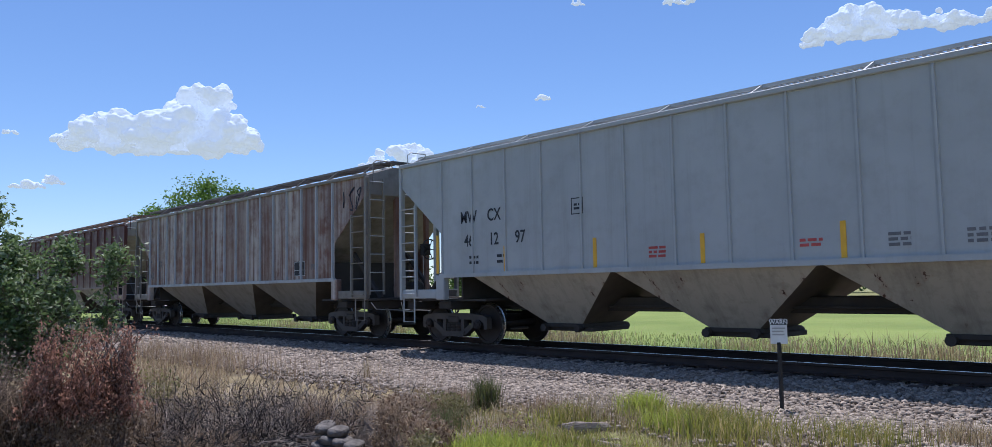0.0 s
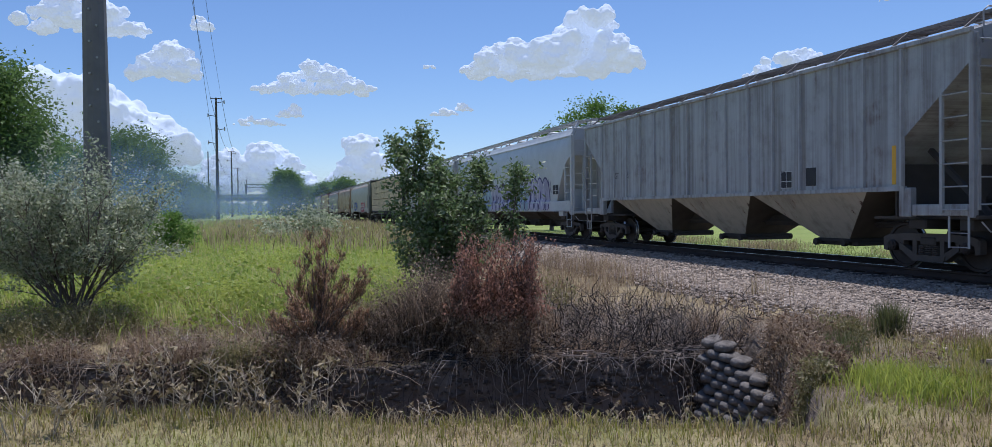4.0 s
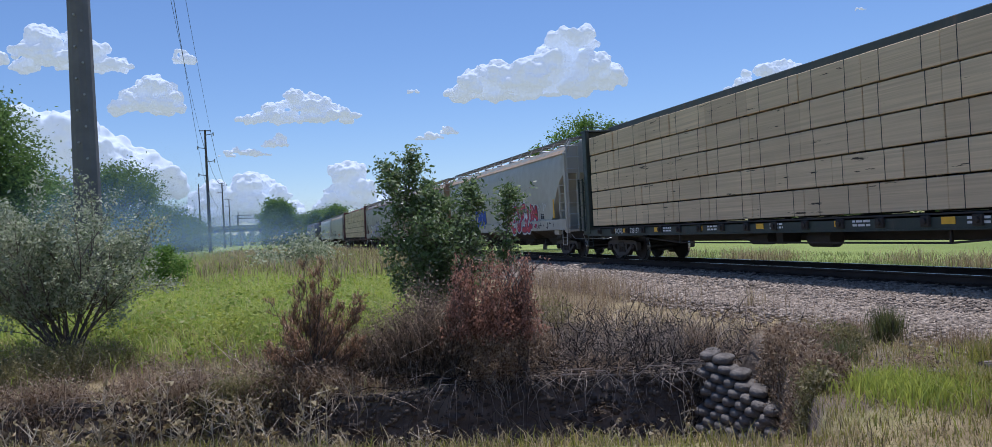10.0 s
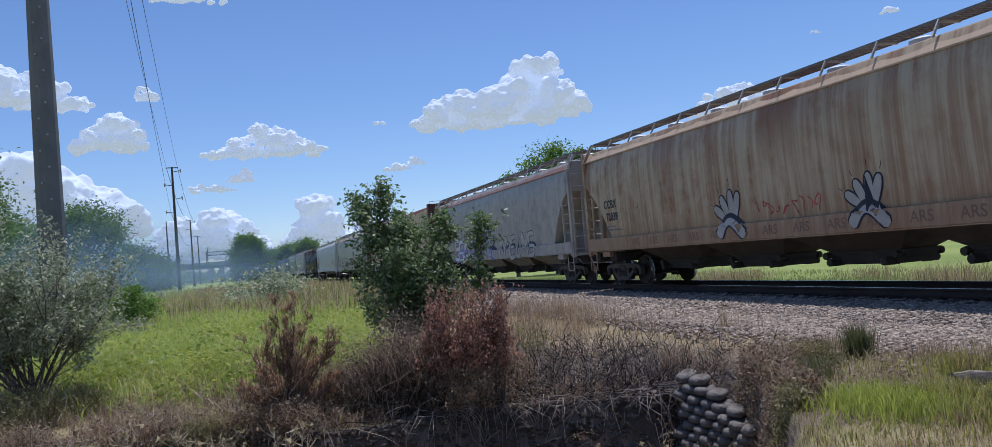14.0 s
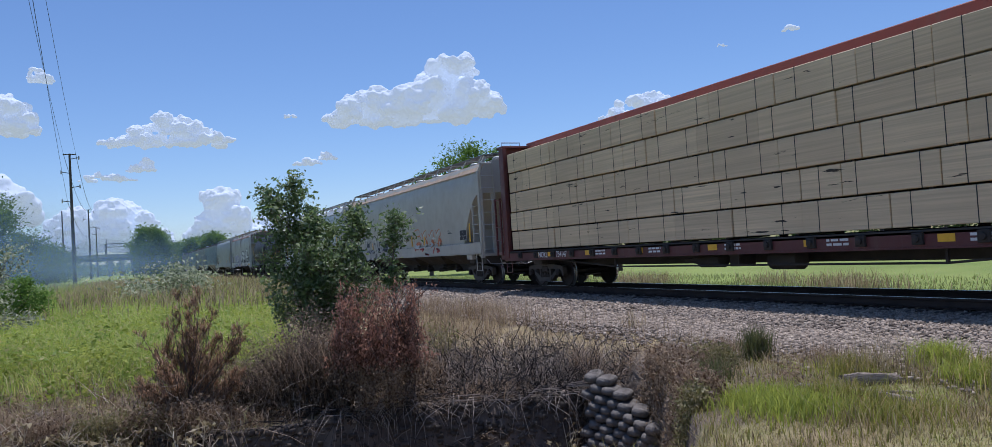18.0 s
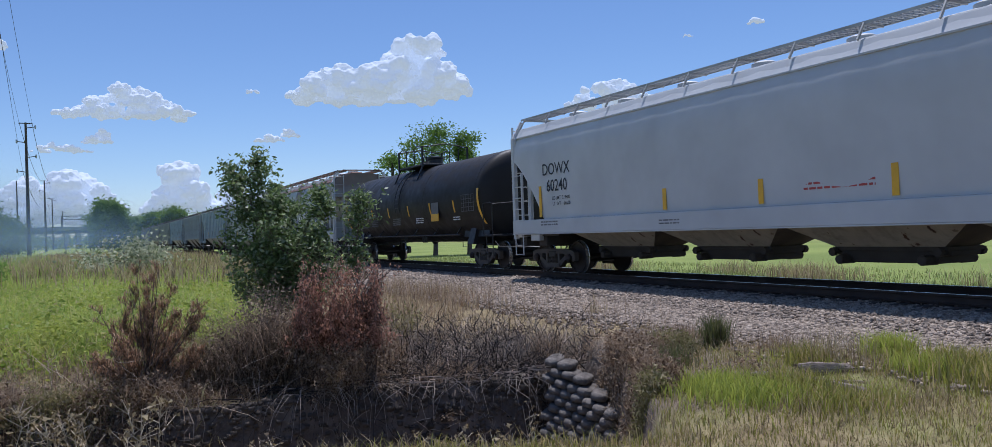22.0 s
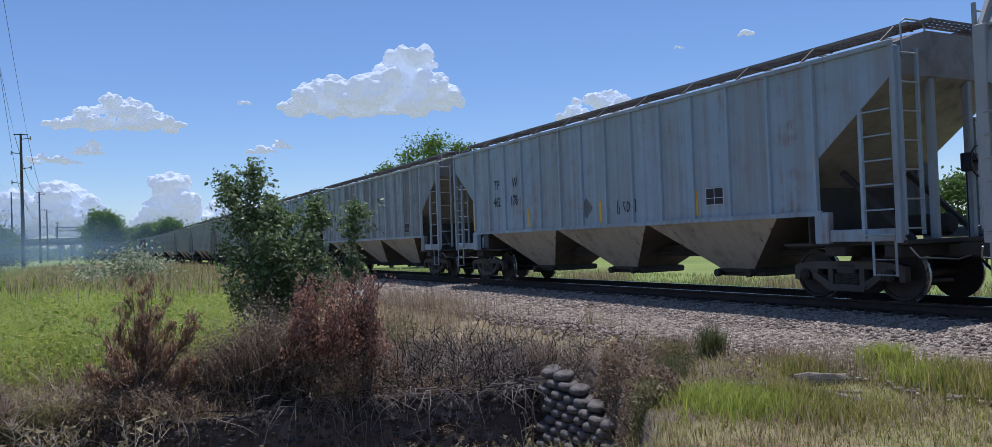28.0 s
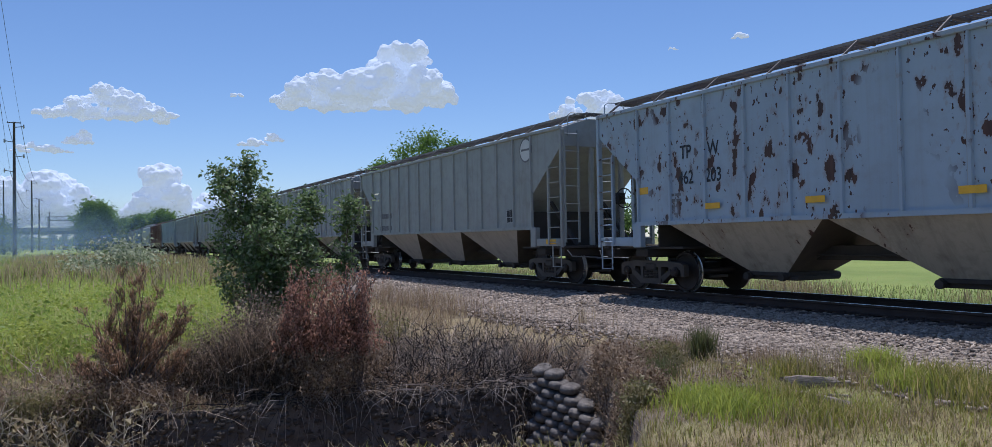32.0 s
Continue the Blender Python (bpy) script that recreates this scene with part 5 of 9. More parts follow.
P_TPW2 = paint("blue_grey_paint_with_rust_spots", (0.36, 0.44, 0.515), 0.15, 1.1, 0.3, rustc=(0.10, 0.05, 0.035), grime=(0.26, 0.22, 0.19), dirt=0.3)
P_TPW3 = paint("dull_grey_paint", (0.36, 0.405, 0.43), 0.2, 0, 0.8, grime=(0.13, 0.115, 0.095), dirt=0.5, panel=0.8, runs=0.55)
P_RIB17 = paint("pale_rib_paint", (0.40, 0.445, 0.475), 0.15, 0, 0.4, dirt=0.3)
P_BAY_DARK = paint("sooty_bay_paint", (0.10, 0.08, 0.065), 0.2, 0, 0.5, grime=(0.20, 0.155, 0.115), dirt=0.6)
P_GREY19 = paint("grey_green_paint", (0.33, 0.345, 0.33), 0.10, 0, 0.45, dirt=0.3)
P_RUSTROOF = paint("rusted_roof", (0.30, 0.17, 0.12), 0.6, 0, 0.4, rustc=(0.28, 0.12, 0.07), dirt=0.3)
P_WALK = plain("weathered_grating", (0.22, 0.20, 0.18), 0.75, 0.3, 0.3, 5)
P_WALK_L = plain("galvanised_grating", (0.45, 0.45, 0.43), 0.6, 0.4, 0.2, 5)
P_TANROOF = paint("tan_roof_paint", (0.58, 0.42, 0.27), 0.12, 0, 0.3, dirt=0.3)
P_CB_GREEN = paint("dark_green_steel", (0.035, 0.05, 0.045), 0.2, 0, 0.3, dirt=0.25)
P_CB_MAROON = paint("maroon_steel", (0.12, 0.035, 0.035), 0.3, 0, 0.35, dirt=0.25)
P_CB_RED = paint("oxide_red_chord", (0.26, 0.07, 0.05), 0.2, 0, 0.3, dirt=0.2)
P_TANK = paint("tank_black_paint", (0.02, 0.019, 0.019), 0.0, 0, 0.25, grime=(0.045, 0.038, 0.032), dirt=0.35, rough=0.52, spec=0.3)


def lumber_mat(name, c):
    k = Mat(name, 0.7, 0, 0.3)
    board = k.noise(1.0, 3, 0.6, (1, 0.35, 24.0))
    tear = k.noise(1.0, 4, 0.65, (1, 0.8, 9.0))
    tone = k.noise(0.5, 2)
    col = k.mix(k.ramp(board, 0.35, 0.65), [x * 0.80 for x in c], [min(1, x * 1.1) for x in c])
    col = k.mix(k.ramp(tone, 0.35, 0.65, 0, 0.4), col, [x * 0.72 for x in c])
    col = k.mix(k.ramp(k.random(), 0, 1, 0, 0.35), col, [x * 0.75 for x in c])
    col = k.mix(k.ramp(tear, 0.665, 0.685, 0, 0.95), col, (0.025, 0.02, 0.018))
    k.color(col)
    k.bump(board, 0.5, 0.012)
    return k.m


LUMBER = [lumber_mat("lumber_pack_wood", (0.80, 0.63, 0.40)), lumber_mat("lumber_pack_wood_dull", (0.74, 0.58, 0.37))]

CARS = []


def place(car, f, r):
    CARS.append((car, (f + r) / 2))
    return car


def ribbed(f, r, label, *a, **k):
    return place(ribbed_hopper(label, r - f, *a, **k), f, r)


def smooth_car(f, r, label, *a, **k):
    return place(smooth_hopper(label, r - f, *a, **k), f, r)


NEAR = -1.525
c0 = ribbed(-0.9, 16.05, "clean grey ribbed covered hopper car with beige discharge bays", P_GREY, P_GREY, P_TAN_BAY, P_WALK_L, 14, rib_w=0.05, rib_d=0.035, seam_m=P_ADM, walk_z=0.25)
c1 = ribbed(17.6, 34.4, "rust-streaked covered hopper car with pale vertical ribs", P_BROWN1, P_BROWN1_RIB, P_END, P_WALK, 17, end_m=P_END, trim_m=P_END)
c2 = ribbed(35.9, 52.95, "oxide-brown covered hopper car faded towards the sill", P_BROWN2, P_BROWN2, P_TAN_BAY, P_RUSTROOF, 15, end_m=P_TAN_BAY)
c3 = ribbed(54.5, 71.9, "weathered light grey ribbed covered hopper car", P_GREY3, P_GREY3, P_TAN_BAY, P_WALK, 15)
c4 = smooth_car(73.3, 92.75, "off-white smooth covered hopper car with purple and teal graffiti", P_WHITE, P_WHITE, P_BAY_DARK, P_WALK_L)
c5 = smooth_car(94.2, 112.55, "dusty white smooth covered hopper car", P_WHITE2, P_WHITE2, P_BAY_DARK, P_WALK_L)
c6 = place(center_beam("dark green centre-beam flat car loaded with lumber", 22.7, P_CB_GREEN, M_UNDER, P_CB_GREEN), 114.5, 137.2)
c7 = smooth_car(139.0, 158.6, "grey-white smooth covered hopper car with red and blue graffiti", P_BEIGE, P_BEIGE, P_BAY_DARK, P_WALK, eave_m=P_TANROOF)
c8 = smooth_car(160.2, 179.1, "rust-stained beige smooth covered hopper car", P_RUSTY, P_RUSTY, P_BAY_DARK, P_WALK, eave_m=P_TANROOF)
c9 = smooth_car(180.4, 199.8, "soot-stained beige covered hopper car with violet graffiti", P_DCLX, P_DCLX, P_TAN_BAY, P_WALK, eave_m=P_RUSTROOF)
c10 = place(center_beam("maroon centre-beam flat car loaded with lumber", 22.7, P_CB_MAROON, M_UNDER, P_CB_RED), 201.5, 224.2)
c11 = smooth_car(226.0, 244.7, "chalky beige covered hopper car with outlined graffiti", P_BEIGE, P_BEIGE, P_BAY_DARK, P_WALK, eave_m=P_TANROOF)
c12 = smooth_car(246.5, 266.55, "clean white smooth covered hopper car with yellow strips", P_BRIGHT, P_BRIGHT, P_TAN_BAY, P_WALK_L, z1=4.30)
c13 = place(tank_car("glossy black tank car with yellow reflector strips", 16.7, P_TANK, M_BLACK), 268.2, 284.9)
c14 = smooth_car(286.5, 303.0, "stained grey covered hopper car with rusty roof and graffiti", P_CEFX, P_WHITE, M_UNDER, P_RUSTROOF, nbay=3, eave_m=P_RUSTROOF)
c15 = smooth_car(304.5, 321.5, "slate grey smooth covered hopper car", P_ADM, P_ADM, P_TAN_BAY, P_WALK_L, nbay=3)
c16 = ribbed(322.9, 340.0, "faded blue-grey ribbed covered hopper car with rust stains", P_TPW, P_TPW, P_TAN_BAY, P_WALK, 14, end_m=P_END)
c17 = ribbed(341.6, 358.7, "dull grey ribbed covered hopper car", P_TPW3, P_RIB17, P_TAN_BAY, P_WALK, 15, rib_w=0.12, rib_d=0.07, end_m=P_END)
c18 = ribbed(360.2, 377.95, "blue-grey ribbed covered hopper car covered in rust spots", P_TPW2, P_TPW2, P_TAN_BAY, P_WALK, 14, end_m=P_END)
c19 = ribbed(379.7, 396.6, "grey-green ribbed covered hopper car with a round emblem", P_GREY19, P_GREY19, P_DCLX, P_WALK, 14)
c20 = ribbed(398.1, 415.0, "rust-streaked grey ribbed covered hopper car", P_GREY3, P_GREY3, P_TAN_BAY, P_WALK, 16)
LOADS = [(lumber_load("stack of tan lumber packs on a flat car", 22.7, LUMBER, 3), 125.85), (lumber_load("stack of tan lumber packs on a flat car", 22.7, LUMBER, 8), 212.85)]
# the rest of the train, far down the line
_s = 424.2
FAR_CARS = []
for _i in range(15):
    _src = (c19, c3, c17, c16, c2, c15, c18)[_i % 7]
    FAR_CARS.append((_src, _s + 18.5 * _i))

# ---------------------------------------------------------------- lettering and markings on the cars
G_PURPLE = tinted("spray_purple", (0.33, 0.28, 0.52))
G_BODY = tinted("thin_pale_spray", (0.47, 0.45, 0.40))
G_TEAL = tinted("spray_teal", (0.33, 0.44, 0.50))
G_LAV = tinted("spray_lavender", (0.42, 0.40, 0.52))
G_BLUE = tinted("spray_blue", (0.04, 0.10, 0.45))
G_RED = tinted("spray_red", (0.50, 0.05, 0.08))
G_YEL = tinted("spray_yellow", (0.70, 0.60, 0.10))
G_WHITE = tinted("spray_white", (0.70, 0.70, 0.68))
G_PALE = tinted("spray_pale_grey", (0.48, 0.46, 0.42))
G_LINE = tinted("spray_black", (0.025, 0.025, 0.04))
G_NAVY = tinted("spray_navy", (0.06, 0.05, 0.16))
G_ORANGE = tinted("spray_orange", (0.50, 0.16, 0.05))
M_MARK_GREY = plain("mark_faded_grey", (0.16, 0.16, 0.165), 0.7, 0, 0.3, 6)
M_BOX = plain("stencil_black", (0.025, 0.025, 0.03), 0.6, 0, 0.2, 6)
M_ZINC = plain("sign_white", (0.62, 0.62, 0.60), 0.5, 0, 0.1, 6)


def side_B(z1=4.42):
    X = flow_side(z1)
    return lambda z: -1.617 if z < 1.575 else -X(z) - 0.004


SB = side_B()
SA = lambda z: -1.523
SR = lambda z: -1.578


def strip(car, xs, y, z0, z1, w=0.10):
    x = min(xs(z0 + 0.01), xs(z1))
    return part("reflector", MB().box(x - 0.006, x + 0.002, y - w / 2, y + w / 2, z0, z1), M_YELLOW, car, "yellow reflector strip")


def flat_strip(car, xs, y, z, w=0.4, h=0.10):
    x = xs(z)
    return part("reflector", MB().box(x - 0.006, x + 0.002, y - w / 2, y + w / 2, z - h / 2, z + h / 2), M_YELLOW, car, "yellow reflector strip")


def consolidated(car, xs, y, z, w=0.55, h=0.32):
    """The black stencil panel with its white ruled boxes."""
    x = xs(z)
    p = part("data_panel", MB().box(x - 0.005, x + 0.001, y - w / 2, y + w / 2, z - h / 2, z + h / 2), M_BOX, car, "black data panel with white rules")
    mb = MB()
    for a in (-0.5, 0.0, 0.48):
        mb.box(x - 0.008, x - 0.004, y + a * w - 0.008 * (a < 0) , y + a * w + 0.012, z - h / 2, z + h / 2)
    for b in (-0.5, -0.12, 0.45):
        mb.box(x - 0.009, x - 0.0045, y - w / 2, y + w / 2, z + b * h, z + b * h + 0.012)
    part("rule", mb, M_ZINC, p)
    return p


def outline_box(car, xs, y, z, w, h, material, t=0.018):
    x = xs(z)
    mb = MB()
    mb.box(x - 0.004, x, y - w / 2, y + w / 2, z + h / 2 - t, z + h / 2).box(x - 0.004, x, y - w / 2, y + w / 2, z - h / 2, z - h / 2 + t)
    mb.box(x - 0.004, x, y - w / 2, y - w / 2 + t, z - h / 2 + t, z + h / 2 - t).box(x - 0.004, x, y + w / 2 - t, y + w / 2, z - h / 2 + t, z + h / 2 - t)
    return part("plate_box", mb, material, car)


def words(car, xs, rows, size, material, bold=0.006, squeeze=0.82):
    for text, y, z in rows:
        lettering(car, text, size, min(xs(z), xs(z + size * 0.7)) - 0.004, y, z - size * 0.33, material, bold, squeeze)


# grey car at the start
words(c0, SA, (("MW", 5.96, 2.84), ("CX", 5.13, 2.84), ("46", 5.96, 2.32), ("12", 5.14, 2.32), ("97", 4.34, 2.32)), 0.37, M_MARK)
for y, z in ((7.07, 2.5), (4.80, 2.15), (2.34, 2.18), (0.0, 2.12), (-2.37, 2.16), (-5.0, 2.16)):
    strip(c0, SA, y, 1.62, z, 0.085)
outline_box(c0, SA, 2.76, 2.82, 0.30, 0.32, M_MARK)
small_print(c0, -1.524, 2.84, 2.87, 0.14, 2, M_MARK)
small_print(c0, -1.524, 1.1, 1.95, 0.36, 3, M_MARK_R, seed=2)
small_print(c0, -1.524, -1.7, 1.93, 0.36, 2, M_MARK_R, seed=3)
small_print(c0, -1.524, 5.95, 1.98, 0.3, 2, M_MARK, 0.06, 0.06, seed=4)
small_print(c0, -1.524, 5.05, 1.98, 0.3, 2, M_MARK, 0.06, 0.06, seed=5)
small_print(c0, -1.524, -3.0, 1.95, 0.3, 3, M_MARK_GREY, seed=6)
small_print(c0, -1.524, -4.0, 1.95, 0.3, 3, M_MARK_GREY, seed=7)
# rust-streaked car
consolidated(c1, SA, -4.98, 1.92, 0.62, 0.42)
words(c1, SA, (("TI", 6.75, 2.40), ("MX", 5.83, 2.40), ("48", 6.6, 1.95), ("62", 5.83, 1.95)), 0.40, M_MARK_GREY)
tag_scribble(c1, SA, -7.3, -8.2, 3.35, 4.0, G_LINE, 11, 3, 0.045)
words(c1, SA, (("PX", -5.75, 1.95),), 0.22, M_MARK_GREY)
# oxide-brown car
for y, t in ((6.97, "AE"), (6.02, "X"), (5.25, "11"), (4.42, "954")):
    patch(c2, -1.528, y - 0.30, y + 0.30, 2.16, 2.5, P_BROWN2, "stencil_patch")
    words(c2, lambda z: -1.534, ((t, y, 2.33),), 0.40, M_MARK_W)
# light grey car
consolidated(c3, SA, -3.55, 1.87, 0.42, 0.4)
patch(c3, -1.524, -4.6, -4.25, 1.70, 2.1, M_BOX, "data_panel")
words(c3, SA, (("GT", 5.9, 2.35), ("21", 5.0, 2.35)), 0.3, M_MARK_GREY)
strip(c3, SA, -6.9, 1.65, 2.4)
# off-white car with long graffiti
words(c4, SB, (("DOWX", 7.6, 2.78), ("68805", 7.6, 2.28)), 0.42, M_MARK, 0.008, 0.95)
small_print(c4, SB(1.8), 8.1, 1.98, 0.95, 2, M_MARK, 0.08, 0.07, seed=12)
outline_box(c4, SB, 6.25, 2.62, 0.24, 0.3, M_MARK)
graffiti(c4, SB, 5.7, 2.1, 1.05, 2.05, G_TEAL, G_NAVY, 21, 6, 0.62, G_PALE, arches=True)
graffiti(c4, SB, 2.0, -2.1, 1.05, 2.15, G_LAV, G_NAVY, 22, 6, 0.66, None, arches=True)
graffiti(c4, SB, -2.3, -4.2, 1.05, 2.2, G_TEAL, G_NAVY, 23, 3, 0.66, None, arches=True)
graffiti(c4, SB, -4.2, -7.0, 1.05, 2.3, G_LAV, G_NAVY, 26, 4, 0.66, None, arches=True)
tag_scribble(c4, SB, 6.9, 5.7, 1.75, 2.2, G_NAVY, 24, 4, 0.04)
tag_scribble(c4, SB, -6.6, -7.4, 1.9, 2.5, G_NAVY, 25, 4, 0.03)
for y in (3.65, -0.22, -3.52, -6.29):
    flat_strip(c4, SB, y, 1.27, 0.5, 0.12)
flat_strip(c4, SB, 8.9, 1.3, 0.7, 0.14)
consolidated(c4, SB, -7.9, 2.05, 0.7, 0.42)
# dusty white car
words(c5, SB, (("GCBX", 7.65, 2.74), ("57935", 7.62, 2.31)), 0.36, M_MARK_GREY, 0.006, 0.95)
small_print(c5, SB(1.9), 8.2, 1.98, 1.5, 2, M_MARK_GREY, 0.06, 0.06, seed=31)
for y in (8.25, 4.9, 2.59, 0.97, -1.42, -4.71):
    strip(c5, SB, y, 1.64, 2.15, 0.12)
consolidated(c5, SB, -6.1, 2.0, 0.45, 0.4)
small_print(c5, SB(2.0), -5.1, 2.1, 0.5, 3, M_MARK_GREY, seed=32)
small_print(c5, SB(1.4), 6.2, 1.46, 1.6, 1, M_MARK, 0.13, 0.0, seed=33)
patch(c5, SB(1.4), 8.4, 8.8, 1.3, 1.48, G_BLUE, "stencil_patch")
patch(c5, SB(1.4), 0.3, 0.6, 1.3, 1.45, M_BOX, "data_panel")
# grey-white car with red and blue graffiti
words(c7, SB, (("CCBX", 7.5, 2.57), ("71152", 7.45, 2.10)), 0.40, M_MARK, 0.007, 0.9)
outline_box(c7, SB, 6.1, 2.45, 0.28, 0.34, M_MARK)
small_print(c7, SB(1.8), 7.9, 1.88, 0.5, 2, M_MARK, 0.07, 0.06, seed=41)
small_print(c7, SB(1.8), 6.4, 1.88, 1.3, 2, M_MARK, 0.07, 0.06, seed=42)
graffiti(c7, SB, 5.4, 1.9, 1.25, 2.35, G_BLUE, G_NAVY, 43, 5, 0.36, G_YEL)
graffiti(c7, SB, -2.2, -6.3, 1.15, 2.35, G_RED, G_NAVY, 44, 6, 0.36, G_WHITE)
tag_scribble(c7, SB, -6.0, -7.6, 1.95, 2.3, G_WHITE, 45, 5, 0.05)
tag_scribble(c7, SB, -5.9, -8.6, 1.2, 1.5, G_LINE, 46, 7, 0.035)
consolidated(c7, SB, -6.95, 1.82, 0.45, 0.42)
strip(c7, SB, -8.4, 1.62, 2.4, 0.14)
strip(c7, SB, 8.3, 1.62, 2.3, 0.12)
# rust-stained car
words(c8, SB, (("CCBX", 7.55, 2.61), ("72039", 7.5, 2.21)), 0.36, M_MARK, 0.006, 0.9)
small_print(c8, SB(1.8), 7.9, 1.95, 1.3, 2, M_MARK_GREY, 0.06, 0.06, seed=51)
outline_box(c8, SB, 5.9, 2.5, 0.24, 0.3, M_MARK_GREY)
G_CHALK = tinted("faded_white_spray", (0.44, 0.41, 0.37))
paw_mark(c8, SB, 1.15, 1.18, 1.05, G_CHALK, G_LINE, 52)
paw_mark(c8, SB, -3.3, 1.18, 0.95, G_CHALK, G_LINE, 53)
G_FAINT = tinted("faded_brown_spray", (0.24, 0.15, 0.10))
words(c8, lambda z: -1.617, [("ARS", 6.0 - 1.05 * i, 1.36) for i in range(12)], 0.30, G_FAINT, 0.004, 1.0)
tag_scribble(c8, SB, 0.3, -2.0, 1.65, 2.05, M_MARK_R, 57, 9, 0.03)
tag_scribble(c8, SB, -6.8, -8.9, 1.2, 1.55, G_LINE, 55, 5, 0.07)
patch(c8, SB(2.1), -7.55, -7.15, 1.95, 2.3, M_BOX, "data_panel")
tag_scribble(c8, SB, -7.2, -8.0, 2.9, 3.5, G_LINE, 56, 2, 0.06)
# soot-stained car with violet graffiti
words(c9, SB, (("DCLX", 7.96, 2.78), ("7411", 7.96, 2.28)), 0.42, M_MARK, 0.007, 0.9)
outline_box(c9, SB, 6.75, 2.62, 0.26, 0.32, M_MARK)
small_print(c9, SB(1.8), 8.2, 1.95, 1.5, 3, M_MARK_GREY, 0.05, 0.06, seed=61)
graffiti(c9, SB, 5.8, 2.5, 1.15, 2.25, G_WHITE, G_NAVY, 62, 4, 0.26, G_PURPLE)
graffiti(c9, SB, 2.3, -1.2, 1.15, 2.5, G_LAV, G_NAVY, 63, 3, 0.42)
graffiti(c9, SB, -1.6, -6.0, 1.15, 2.15, G_PALE, G_LINE, 64, 6, 0.26)
tag_scribble(c9, SB, 3.2, 0.7, 2.45, 2.9, G_LINE, 65, 5, 0.05)
tag_scribble(c9, SB, 7.0, 5.9, 2.1, 2.5, G_LINE, 66, 6, 0.03)
tag_scribble(c9, SB, 7.9, 6.5, 1.22, 1.5, M_MARK_R, 67, 5, 0.03)
strip(c9, SB, 5.85, 1.6, 2.1, 0.12)
strip(c9, SB, 2.5, 1.6, 2.1, 0.12)
# centre-beam cars
for cb, mark, num in ((c6, "NOKL", "736137"), (c10, "NOKL", "734147")):
    sx_ = lambda z: -1.503
    flat_strip(cb, sx_, 9.0, 1.03, 0.22, 0.13)
    flat_strip(cb, sx_, 8.2, 1.03, 0.16, 0.13)
    words(cb, sx_, ((mark, 8.6, 1.02), (num, 7.43, 1.02)) if num else ((mark, 8.6, 1.02),), 0.24, M_MARK_W, 0.004, 0.9)
    for y in (5.9, 3.4, 0.6, -2.2, -5.0, -7.6, -9.6):
        flat_strip(cb, sx_, y, 1.03, 0.30, 0.13)
        small_print(cb, -1.504, y - 0.4, 1.09, 0.5, 2, M_MARK_W, 0.045, 0.035, seed=int(70 + y))
    words(cb, sx_, (("EMPTY LOAD", -9.0, 1.06),), 0.09, M_MARK_W, 0.001, 0.9)
    patch(cb, -1.51, -7.0, -6.6, 0.92, 1.2, M_ZINC, "route_card")
# chalky beige car
words(c11, SB, (("CCBX", 7.46, 2.58), ("58469", 7.43, 2.13)), 0.37, M_MARK, 0.006, 0.9)
outline_box(c11, SB, 6.35, 2.45, 0.26, 0.32, M_MARK)
small_print(c11, SB(1.8), 7.7, 1.85, 0.6, 2, M_MARK_GREY, 0.06, 0.06, seed=81)
graffiti(c11, SB, 6.2, 1.9, 1.18, 2.15, G_BODY, G_LINE, 82, 4, 0.34)
tag_scribble(c11, SB, 1.6, -1.4, 1.55, 2.25, G_LINE, 83, 6, 0.05)
tag_scribble(c11, SB, 2.3, 1.4, 2.0, 2.4, G_LINE, 84, 5, 0.025)
graffiti(c11, SB, -1.9, -5.3, 1.55, 2.2, P_BEIGE, G_ORANGE, 85, 4, 0.40)
tag_scribble(c11, SB, -1.9, -5.3, 1.2, 1.52, M_MARK_R, 86, 5, 0.08)
tag_scribble(c11, SB, 7.2, 6.4, 1.2, 1.5, G_LINE, 87, 4, 0.035)
for y in (8.2, 4.9, 1.5, -1.5, -3.2, -8.3):
    strip(c11, SB, y, 1.62, 2.3 if abs(y) > 8 else 2.1, 0.12)
patch(c11, SB(2.0), -4.6, -4.0, 1.85, 2.15, M_ZINC, "data_panel")
consolidated(c11, SB, -7.6, 1.9, 0.7, 0.4)
small_print(c11, SB(2.0), -6.0, 2.15, 0.5, 2, M_MARK, 0.05, 0.05, seed=88)
# clean white car
S12 = side_B(4.30)
words(c12, S12, (("DOWX", 7.45, 2.94), ("60240", 7.43, 2.48)), 0.46, M_MARK, 0.004, 0.95)
words(c12, S12, (("LD LMT  219400", 7.25, 2.13), ("LT  WT    66600", 7.25, 1.97)), 0.14, M_MARK, 0.001, 0.95)
for y, z in ((8.35, 2.5), (2.84, 2.1), (-0.07, 2.1), (-2.98, 2.15), (-5.82, 2.15), (-8.46, 2.65)):
    strip(c12, S12, y, 1.62, z, 0.13)
small_print(c12, S12(1.85), -1.1, 1.95, 1.5, 2, M_MARK_R, 0.04, 0.05, seed=91)
small_print(c12, S12(2.4), -6.45, 2.55, 0.85, 6, M_MARK_GREY, 0.05, 0.05, seed=92)
small_print(c12, S12(3.1), -6.45, 3.15, 0.6, 3, M_MARK_GREY, 0.05, 0.05, seed=93)
small_print(c12, S12(1.4), 8.3, 1.5, 0.9, 2, M_MARK_GREY, 0.04, 0.04, seed=94)
small_print(c12, S12(1.4), -8.0, 1.45, 0.6, 2, M_MARK, 0.06, 0.04, seed=95)
